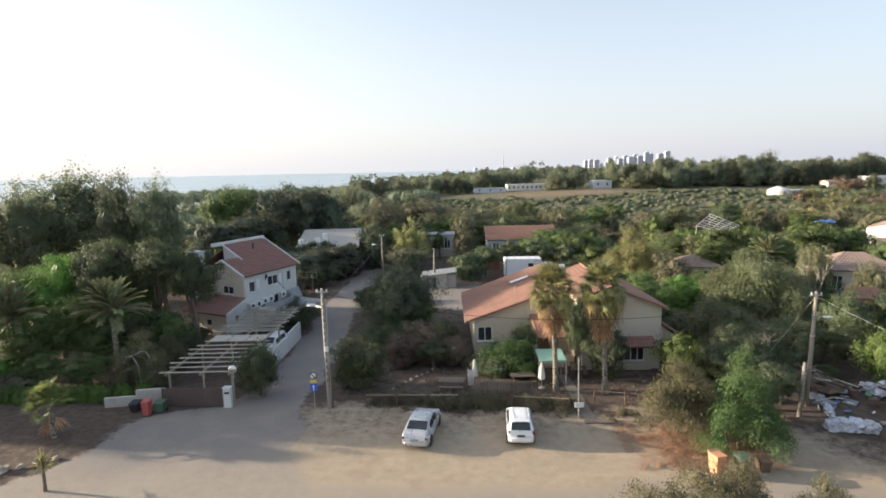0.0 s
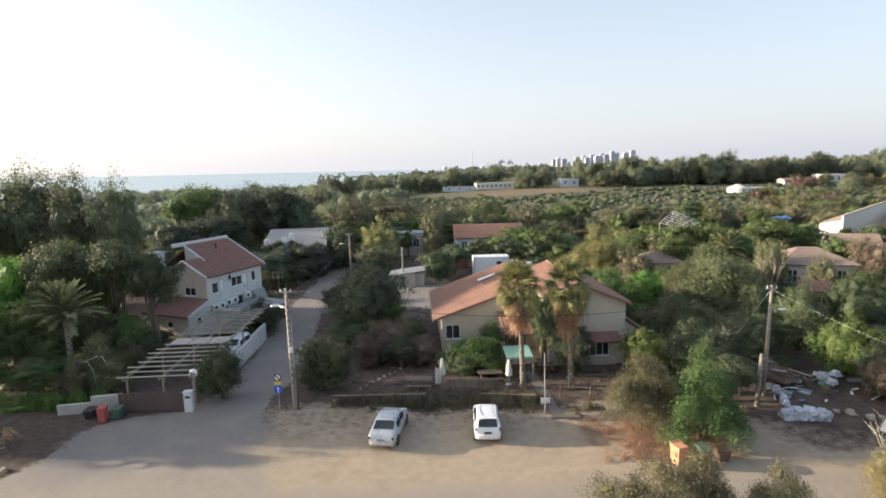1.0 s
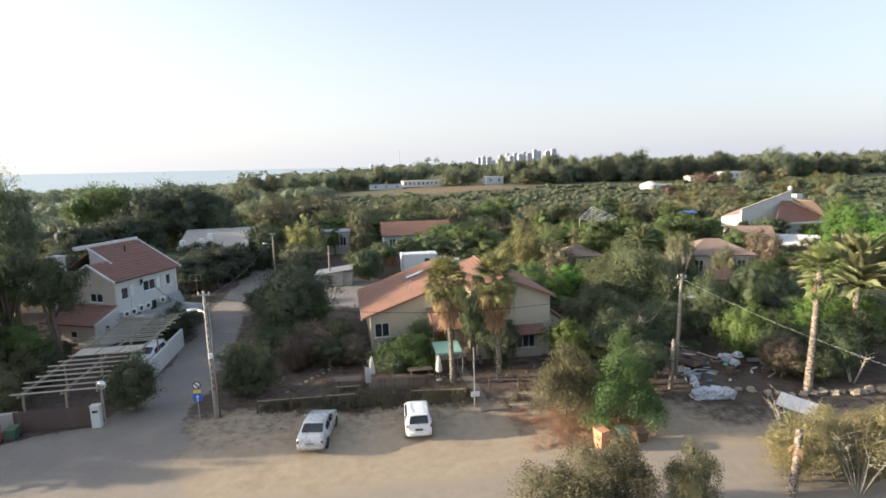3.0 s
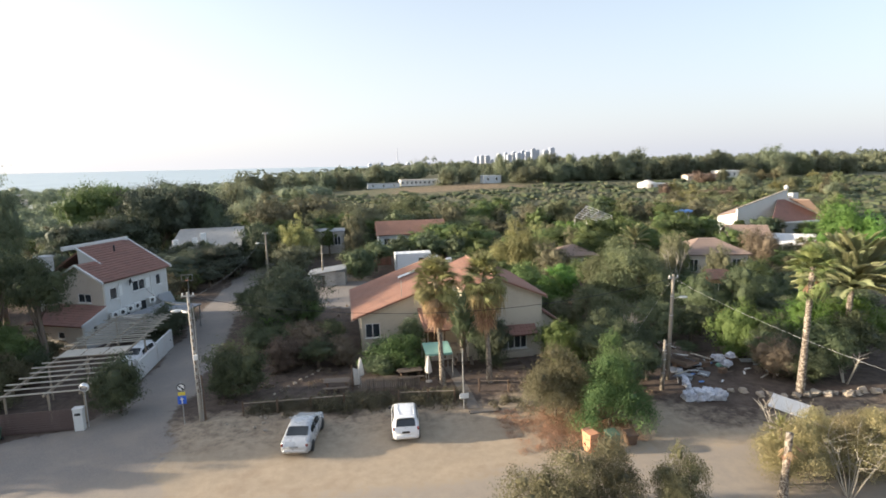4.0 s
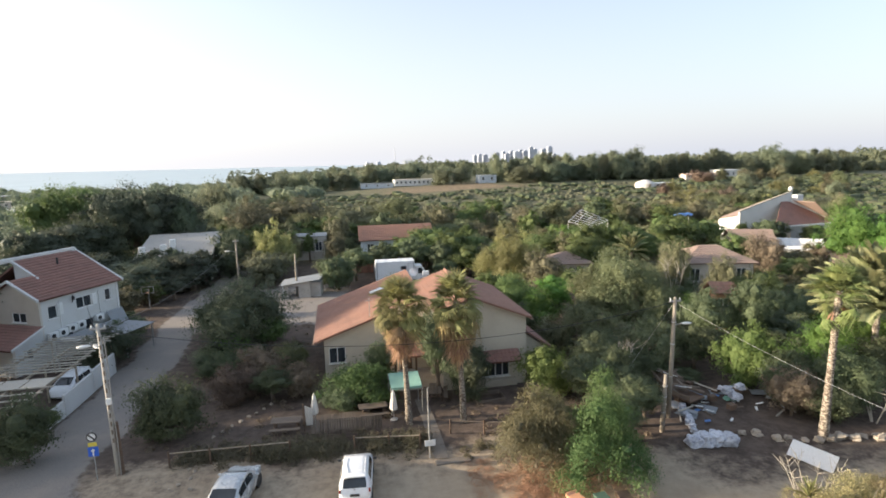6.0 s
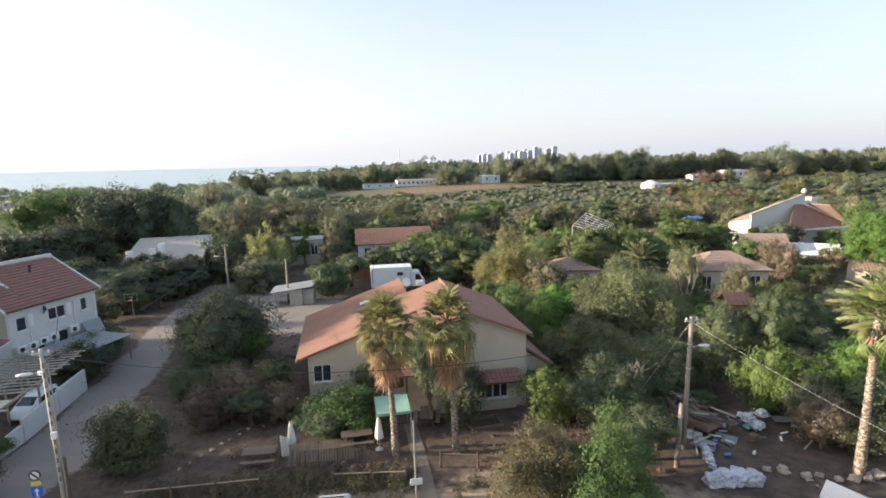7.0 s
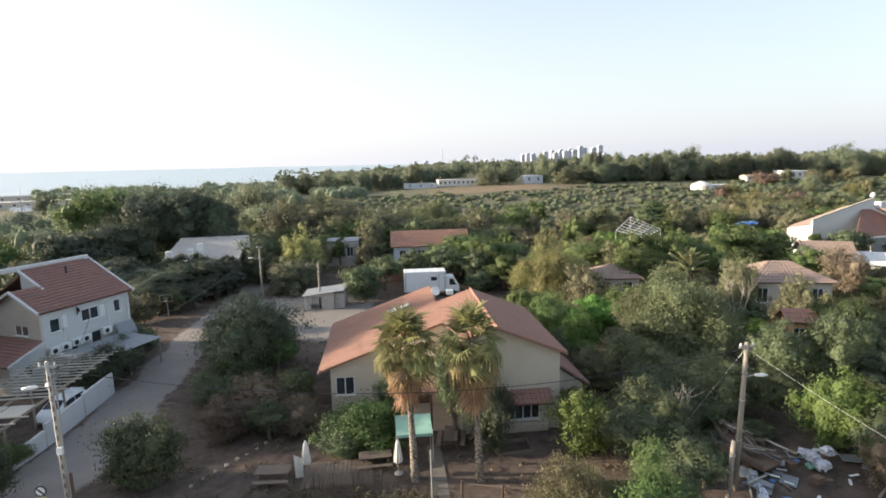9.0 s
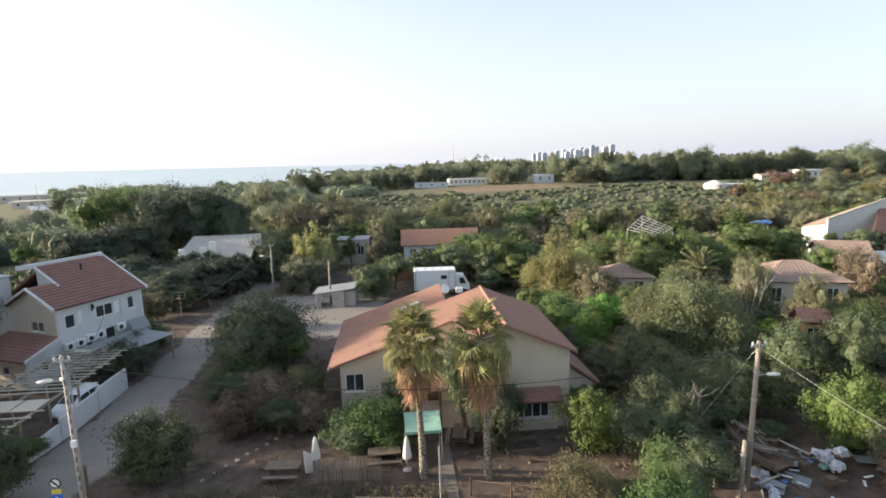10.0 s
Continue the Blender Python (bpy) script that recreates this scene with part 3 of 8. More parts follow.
def crown_mesh(name, family, n, leaf, seed, mat):
    rs = np.random.default_rng(seed)
    lobes = []
    if family == "round":      # total height 6, radius 2.5
        for k in range(9):
            a, q = rs.uniform(0, 6.28), rs.uniform(0.3, 1.0)
            R = rs.uniform(0.9, 1.35)
            lobes.append(((math.cos(a) * 1.45 * q, math.sin(a) * 1.45 * q, rs.uniform(2.3, 4.7 - 0.6 * q)), (R, R, R * 0.85)))
        lobes.append(((0, 0, 3.6), (1.5, 1.5, 1.8)))
        lobes.append(((0.2, -0.1, 4.7), (1.0, 1.0, 1.1)))
    elif family == "tall":     # total height 6, radius 1.9, drooping
        for k in range(11):
            a, z = rs.uniform(0, 6.28), rs.uniform(1.6, 5.1)
            q = 1.15 * (1 - 0.45 * abs(z - 3) / 2.5)
            lobes.append(((math.cos(a) * q, math.sin(a) * q, z), (rs.uniform(0.6, 0.95), rs.uniform(0.6, 0.95), rs.uniform(0.7, 1.2))))
        lobes.append(((0, 0, 3.6), (1.1, 1.1, 2.0)))
    elif family == "cone":     # total height 6, radius 1.8
        for k in range(16):
            z = rs.uniform(0.9, 5.3)
            a, q = rs.uniform(0, 6.28), 1.35 * (1 - (z - 0.9) / 5.2)
            lobes.append(((math.cos(a) * q, math.sin(a) * q, z), (0.6, 0.6, 0.5)))
        lobes.append(((0, 0, 2.6), (0.9, 0.9, 2.2)))
    elif family == "high":     # total height 6, radius 2.5, crown in the upper half
        for k in range(11):
            a, q = rs.uniform(0, 6.28), rs.uniform(0.2, 1.0)
            R = rs.uniform(0.75, 1.1)
            lobes.append(((math.cos(a) * 1.6 * q, math.sin(a) * 1.6 * q, rs.uniform(3.7, 5.2 - 0.4 * q)), (R, R, R * 0.7)))
        lobes.append(((0, 0, 4.5), (1.4, 1.4, 1.0)))
    elif family == "umbrella":  # total height 6, a high flat crown
        for k in range(9):
            a, q = rs.uniform(0, 6.28), rs.uniform(0.2, 1.0)
            lobes.append(((math.cos(a) * 1.6 * q, math.sin(a) * 1.6 * q, rs.uniform(4.9, 5.4)), (1.0, 1.0, 0.5)))
        lobes.append(((0, 0, 5.2), (1.6, 1.6, 0.6)))
    elif family == "shrub":    # height 4, radius 2.2, to the ground
        for k in range(11):
            a, q = rs.uniform(0, 6.28), rs.uniform(0.2, 1.0)
            R = rs.uniform(0.7, 1.1)
            lobes.append(((math.cos(a) * 1.3 * q, math.sin(a) * 1.3 * q, rs.uniform(0.7, 3.1 - 0.9 * q)), (R, R, R * 0.95)))
        lobes.append(((0, 0, 1.7), (1.4, 1.4, 1.5)))
    elif family == "pepper":   # height 5, radius 2.4, loose lobes with hanging sprays
        for k in range(11):
            a, q = k * 2.4 + rs.uniform(-0.5, 0.5), rs.uniform(0.45, 1.05)
            R = rs.uniform(0.5, 0.9)
            lobes.append(((math.cos(a) * 1.75 * q, math.sin(a) * 1.75 * q, rs.uniform(1.1, 4.4 - 1.5 * q)), (R, R, R * 0.7)))
        lobes.append(((0, 0, 2.4), (0.9, 0.9, 1.3)))
        lobes.append(((0.3, 0.1, 4.2), (0.6, 0.6, 0.7)))
    if family in ("pepper", "tall"):
        pos, nrm = strand_points(lobes, n, rs, 1.15)
    else:
        pos, nrm = crown_points(lobes, n, rs, 0.42 if n > 20000 else 0.5)
    pos[:, 2] = np.maximum(pos[:, 2], 0.05)
    co = leaf_quads(pos, nrm, leaf, rs, 0.42 if family in ("tall", "cone", "pepper") else 0.58, 1.6 if family in ("tall", "pepper") else 0.25)
    co = np.concatenate([co, cores(lobes, rs, 0.34 if family in ("tall", "pepper") else 0.5)])
    co[:, 2] = np.maximum(co[:, 2], 0.03)
    return fast_mesh(name, co, np.arange(len(co)).reshape(-1, 3), mat), lobes


FAMILY = {"high": "high", "far": "shrub", "farpale": "shrub", "feathery": "pepper", "deep": "shrub", "grove": "round", "shade": "round", "lime": "shrub", "pepper": "pepper", "dusty": "pepper", "broad": "round", "bright": "round", "dark": "round", "euc": "tall", "pine": "cone", "shrub": "shrub", "olive": "shrub", "brown": "shrub", "willow": "pepper", "greenbush": "shrub", "umbrella": "umbrella"}
SIZE = {"high": (6.0, 2.5), "pepper": (5.0, 2.4), "round": (6.0, 2.5), "tall": (6.0, 1.9), "cone": (6.0, 1.8), "umbrella": (6.0, 2.5), "shrub": (4.0, 2.2)}
WORDS = {
    "high": ("dark green spreading tree on a bare trunk in a shaded garden", "tree"),
    "far": ("green rounded tree in a distant belt", "tree"), "farpale": ("pale eucalyptus with drooping foliage in a distant belt", "eucalyptus tree"),
    "deep": ("large dark green rounded bush beside a lane", "bush"),
    "feathery": ("pale feathery dry shrub catching the sun", "bush"),
    "grove": ("tall grey-green tree with a rounded dense crown", "tree"), "shade": ("dark dense tree standing in shade", "tree"),
    "lime": ("rounded yellow-green leafy bush beside a dirt yard", "bush"), "pepper": ("fresh green pepper tree with hanging sprays of leaves", "pepper tree"), "dusty": ("dusty olive-green bush with loose hanging sprays", "bush"),
    "broad": ("leafy green broadleaf tree with a dense crown", "tree"), "bright": ("bright green leafy tree catching the sun", "tree"),
    "dark": ("dark green dense tree in shade", "tree"), "euc": ("tall yellow-green eucalyptus with drooping foliage", "eucalyptus tree"),
    "pine": ("dark pointed conifer beside a flat white roof", "conifer tree"), "shrub": ("rounded dark green shrub growing on dusty earth", "bush"),
    "olive": ("grey-green bushy shrub with small dusty leaves", "bush"),
    "willow": ("yellow-green weeping tree with soft drooping foliage", "willow tree"), "greenbush": ("fresh green bushy shrub reaching the ground", "bush"),
    "umbrella": ("tall umbrella pine with a high flat crown", "pine tree"),
    "brown": ("half-dry brownish shrub among green trees", "bush")}
_cache = {}


def _proto(kind, lod, variant):
    key = (kind, lod, variant)
    if key not in _cache:
        fam = FAMILY[kind]
        n, leaf = ((15000, 0.132), (8000, 0.185), (4600, 0.235), (21000, 0.105), (36000, 0.078))[lod]
        crown, lobes = crown_mesh("crown", fam, n, leaf, 11 + variant * 7 + len(kind), LEAF[kind])
        rs = np.random.default_rng(5 + variant)
        g = Geo()
        low = fam in ("shrub", "pepper")
        top = Vector((rs.uniform(-0.2, 0.2), rs.uniform(-0.2, 0.2), 1.3 if low else 3.6))
        r0 = 0.09 if low else 0.2
        g.tube([(0, 0, -0.3), (0.03, 0.02, top.z * 0.35), top * 0.7, top], [r0 * 1.25, r0, r0 * 0.75, r0 * 0.4], 8)
        for c, _ in lobes[:8]:
            s = top * rs.uniform(0.25, 0.75)
            c = Vector(c)
            g.tube([s, s.lerp(c, 0.5) + Vector((0, 0, -0.1)), c + (c - s) * 0.2], [r0 * 0.5, r0 * 0.35, r0 * 0.08], 4)
        _cache[key] = crown, _mesh("trunk", g, BARK, True)
    return _cache[key]


_count = [0]


def plant(kind, x, y, h, r, label="", group=""):
    """One tree or bush of height h and crown radius r."""
    _count[0] += 1
    rs = np.random.default_rng(100 + _count[0])
    lod = 3 if y < 33.7 and x > -40 else 0 if y < 60 else 1 if y < 84 else 2
    big = max(r / SIZE[FAMILY[kind]][1], h / SIZE[FAMILY[kind]][0])
    for limit in (1.5, 2.2):
        if big > limit:
            lod = (3, 0, 1, 4, 4)[lod]
    crown, trunk = _proto(kind, lod, int(rs.integers(0, 2)))
    H, R = SIZE[FAMILY[kind]]
    text, cat = WORDS[kind]
    m = Matrix.Translation((x, y, gz(x, y))) @ Matrix.Rotation(rs.uniform(0, 6.28), 4, "Z") @ Matrix.Diagonal((r / R, r / R * rs.uniform(0.9, 1.1), h / H, 1))
    ob = thing(cat.replace(" ", "_"), m, label or text, cat, group)
    part("trunk", trunk, BARK, ob)
    part("crown", crown, LEAF[kind], ob)
    return ob


def clumps(name, places, n, leaf, mat, label, category, seed, kind="stuff", aspect=0.6, droop=0.0, body=0.6):
    """Many plants nobody could count, in one mesh: places are (x, y, z, radius, height)."""
    rs = np.random.default_rng(seed)
    out = []
    for x, y, z, r, h in places:
        d = rs.normal(size=(n, 3))
        d /= np.linalg.norm(d, axis=1, keepdims=True)
        d[:, 2] = np.abs(d[:, 2]) * 1.0 - 0.15
        lump = (0.9 + 0.1 * np.sin(d[:, 0] * 4 + x) * np.cos(d[:, 1] * 4 + y)) * rs.uniform(0.68, 1.1, n)
        pos = np.array([x, y, z]) + d * np.array([r, r, h]) * lump[:, None]
        nrm = d + rs.normal(size=(n, 3)) * 0.5 + np.array([0, 0, 0.2])
        nrm /= np.linalg.norm(nrm, axis=1, keepdims=True)
        out.append(leaf_quads(pos, nrm, leaf, rs, aspect, droop))
        if body:
            out.append(cores([((x, y, z), (r, r, h))], rs, body, 4, 6))
    co = np.concatenate(out)
    me = fast_mesh(name, co, np.arange(len(co)).reshape(-1, 3), mat)
    return tagged(new(name, me), label, category, kind=kind)



# ---------------- building helpers ----------------
def tiles(O, U, V, taper=None, tile=0.30, course=0.38, amp=0.04, lap=0.035):
    """A slope of roof tiles from corner O along the eave U and up the slope V; taper gives the start and end of U at 0..1 of V."""
    O, U, V = Vector(O), Vector(U), Vector(V)
    N = U.cross(V).normalized()
    L, W = U.length, V.length
    nu, nv = max(2, int(L / tile)) * 4, max(1, round(W / course))
    vs, rows = [], []
    for j in range(nv):
        for e, lift in ((0.0, lap), (1.0, 0.0)):
            s = (j + e) / nv
            a, b = taper(s) if taper else (0.0, 1.0)
            row = []
            for i in range(nu + 1):
                f = a + (b - a) * i / nu
                wave = amp * abs(math.sin(math.pi * f * L / tile))
                row.append(len(vs))
                vs.append(O + U * f + V * s + N * (wave + lift))
            rows.append(row)
    fs = [(rows[k][i], rows[k][i + 1], rows[k + 1][i + 1], rows[k + 1][i]) for k in range(len(rows) - 1) for i in range(nu)]
    g = Geo()
    g.add(vs, fs)
    a0, b0 = taper(0) if taper else (0, 1)
    a1, b1 = taper(1) if taper else (0, 1)
    base = [O + U * a0, O + U * b0, O + U * b1 + V, O + U * a1 + V]
    under = [p - N * 0.12 for p in base]
    g.add(base + under, [(4, 7, 6, 5), (0, 4, 5, 1), (1, 5, 6, 2), (2, 6, 7, 3), (3, 7, 4, 0)])
    return g


def wall_geo(length, top, openings, thick=0.2, m=None, bottom=0.0):
    """A wall along x, outer face y=0, inner y=thick; top is a list of (x, z); openings are (x0, z0, x1, z1)."""
    xs = sorted({0.0, length, *[p[0] for p in top if 0 < p[0] < length], *[o[0] for o in openings], *[o[2] for o in openings]})
    tx, tz = [p[0] for p in top], [p[1] for p in top]
    w = Geo()
    g = w
    for a, b in zip(xs[:-1], xs[1:]):
        mid = (a + b) / 2
        za, zb = float(np.interp(a, tx, tz)), float(np.interp(b, tx, tz))
        lo = bottom
        for o in sorted((o for o in openings if o[0] <= mid <= o[2]), key=lambda o: o[1]):
            if o[1] > lo:
                g.prism([(a, lo), (b, lo), (b, o[1]), (a, o[1])], 0, thick, m)
            lo = o[3]
        g.prism([(a, lo), (b, lo), (b, zb), (a, za)], 0, thick, m)
    seen, at_, out = {}, [], []          # weld the panels into one wall
    for p in g.v:
        key = tuple(round(c, 4) for c in p)
        if key not in seen:
            seen[key] = len(out)
            out.append(p)
        at_.append(seen[key])
    g.v, g.f = out, [tuple(at_[i] for i in f) for f in g.f]
    return g


def window(parent, m, o, panes=2, frame_mat=None, shutter=False):
    """A window in the opening o of a wall with the wall's matrix m: frame, sill, panes."""
    x0, z0, x1, z1 = o
    fm = frame_mat or WHITEPAINT
    w = part("window", Geo(), fm, parent)
    g, b = Geo(), 0.06
    for c, s in (((x0 + x1) / 2, z0 + b / 2), (x1 - x0, b)), (((x0 + x1) / 2, z1 - b / 2), (x1 - x0, b)), ((x0 + b / 2, (z0 + z1) / 2), (b, z1 - z0)), ((x1 - b / 2, (z0 + z1) / 2), (b, z1 - z0)):
        g.box((c[0], 0.06, c[1]), (s[0], 0.08, s[1]), 0.01, m)
    for k in range(1, panes):
        xm = x0 + (x1 - x0) * k / panes
        g.box((xm, 0.06, (z0 + z1) / 2), (0.07, 0.07, z1 - z0), 0.01, m)
    part("window_frame", g, fm, w)
    g = Geo()
    g.box(((x0 + x1) / 2, -0.03, z0 - 0.04), (x1 - x0 + 0.16, 0.18, 0.06), 0.01, m)
    part("window_sill", g, fm, w)
    for k in range(panes):
        a, e = x0 + (x1 - x0) * k / panes + 0.05, x0 + (x1 - x0) * (k + 1) / panes - 0.05
        g = Geo()
        g.box(((a + e) / 2, 0.07, (z0 + z1) / 2), (e - a, 0.012, z1 - z0 - 0.1), 0, m)
        part("pane", g, GLASS, w)
    return w


def at(x, y, z=0.0, rz=0.0):
    return Matrix.Translation((x, y, z)) @ Matrix.Rotation(radians(rz), 4, "Z")


# ---------------- main house: wide gable, front wing, porch ----------------
def main_house():
    h = thing("house", at(10, 49, -0.85), "cream rendered house with a wide red tile roof and small porch", "house")
    k = 0.351
    zl = lambda x: 3.35 + k * (x + 8.15)           # left slope, also the ridge height
    zr = lambda x: zl(3.8) - 0.41 * (x - 3.8)
    R = zl(3.8)
    part("roof_left", tiles((-8.15, 11.5, zl(-8.15)), (0, -11.95, 0), (9.05, 0, 9.05 * k), None, 0.4, 0.42, 0.07, 0.045), TILE, h)
    part("roof_middle", tiles((0.9, 5.4, zl(0.9)), (0, -10.9, 0), (2.9, 0, 2.9 * k), None, 0.4, 0.42, 0.07, 0.045), TILE, h)
    part("roof_right", tiles((8.4, -5.5, zr(8.4)), (0, 10.9, 0), (-4.6, 0, 4.6 * 0.41), None, 0.4, 0.42, 0.07, 0.045), TILE, h)
    g = Geo()
    g.tube([(3.8, -5.55, R + 0.04), (3.8, 5.4, R + 0.04)], 0.11, 8)
    part("ridge_cap", g, TILE, h)
    g = Geo()
    g.box((-8.2, 5.5, 3.22), (0.12, 11.9, 0.16), 0.02)
    part("fascia", g, TILE_BR, h)
    g = Geo()
    g.box((8.42, 0.35, zr(8.4) - 0.13), (0.12, 11.7, 0.16), 0.02)
    part("fascia", g, TILE_BR, h)
    # walls
    ow = (0.35, 1.35, 1.7, 2.7)
    m = at(-7.4, 0)
    part("wall", wall_geo(8.9, [(0, zl(-7.4) - 0.14), (8.9, zl(1.5) - 0.14)], [ow, (6.2, 0.0, 7.2, 2.1)], 0.2, m), CREAM, h)
    window(h, m, ow)
    g = Geo()
    g.box((6.7, 0.1, 1.03), (0.96, 0.05, 2.02), 0.01, m)
    part("door", g, DARKWOOD, h)
    m = at(1.5, -5)
    ow = (3.0, 1.0, 5.25, 2.15)
    top = [(0, zl(1.5) - 0.14), (2.3, R - 0.14), (6.6, zr(8.1) - 0.14)]
    part("wall", wall_geo(6.6, top, [ow], 0.2, m), CREAM, h)
    window(h, m, ow, 4)
    g = Geo()
    g.box((4.1, -0.2, 0.42), (3.3, 0.42, 0.84), 0.03, m)
    part("wall_plinth", g, CREAM, h)
    part("awning", tiles((2.35, -1.0, 2.5), (3.6, 0, 0), (0, 1.0, 0.62)), TILE_DK, h, "dark red tiled awning over a window").matrix_basis = m
    for (x, y, rot, L, z0, z1) in ((8.097, -4.797, 90, 9.79, zr(8.1), zr(8.1)), (1.503, -0.003, -90, 4.79, zl(1.5), zl(1.5)), (-7.397, 11.097, -90, 10.89, zl(-7.4), zl(-7.4))):
        part("wall", wall_geo(L, [(0, z0 - 0.14), (L, z1 - 0.14)], [], 0.2, at(x, y, 0, rot)), CREAM, h)
    part("wall", wall_geo(7.2, [(0, zr(8.1) - 0.14), (4.3, R - 0.14), (7.2, zl(0.9) - 0.14)], [], 0.2, at(8.1, 5.2, 0, 180)), CREAM, h)
    part("wall", wall_geo(8.3, [(0, zl(0.9) - 0.14), (8.3, zl(-7.4) - 0.14)], [], 0.2, at(0.9, 11.3, 0, 180)), CREAM, h)
    part("wall", wall_geo(6.1, [(0, zl(0.9) - 0.14), (6.1, zl(0.9) - 0.14)], [], 0.2, at(0.9, 5.2, 0, 90)), CREAM, h)
    # lean-to on the right side
    part("annex_roof", tiles((10.9, -3.2, 2.35), (0, 6.4, 0), (-2.7, 0, 1.9)), TILE_DK, h)
    part("wall", wall_geo(2.4, [(0, 4.0), (2.4, 2.3)], [], 0.2, at(8.103, -2.9)), CREAM, h)
    part("wall", wall_geo(5.8, [(0, 2.3), (5.8, 2.3)], [], 0.2, at(10.497, -2.697, 0, 90)), CREAM, h)
    # porch
    part("porch_roof", tiles((-2.2, -4.1, 2.85), (3.6, 0, 0), (0, 4.1, 1.0)), TILE, h)
    for x in (-2.0, -0.4, 1.2):
        g = Geo()
        g.box((x, -3.9, 1.4), (0.14, 0.14, 2.8), 0.02)
        part("porch_post", g, DARKWOOD, h)
    g = Geo()
    g.box((-0.4, -2.0, 0.12), (3.8, 4.3, 0.24), 0.03)
    part("porch_floor", g, CONCRETE, h)
    # roof fittings
    g = Geo()
    g.box((0, 0, 0), (2.0, 0.75, 0.07), 0.02, Matrix.Translation((-2.2, 7.2, zl(-2.2) + 0.24)) @ Matrix.Rotation(-math.atan(k), 4, "Y"))
    part("roof_panel", g, WHITESHEET, h, "pale flat panel lying on the tiles")
    g = Geo()
    g.lathe([(0.02, 0.0), (0.25, 0.03), (0.34, 0.09), (0.40, 0.15), (0.39, 0.17), (0.32, 0.11), (0.22, 0.06), (0.02, 0.04)], 20, at(0.95, 6.6, zl(0.9) + 0.65) @ Matrix.Rotation(radians(62), 4, "X") @ Matrix.Rotation(radians(20), 4, "Y"))
    dish = part("satellite_dish", g, WHITEPAINT, h, "white satellite dish", True)
    g = Geo()
    g.tube([(0.95, 6.7, zl(0.9) - 0.1), (0.95, 6.7, zl(0.9) + 0.6)], 0.03)
    part("dish_mast", g, STEEL, dish)
    g = Geo()
    g.box((2.2, 6.5, zl(2.2) + 0.1), (0.6, 0.45, 0.42), 0.05)
    part("roof_unit", g, WHITEPAINT, h, "white air conditioning unit")
    g = Geo()
    g.tube([(-3.6, 0.2, 4.6), (-3.6, 0.2, 6.6)], 0.03)
    g.tube([(-3.9, 0.2, 6.4), (-3.3, 0.2, 6.4)], 0.02)
    part("aerial_mast", g, STEEL, h)
    return h


main_house()


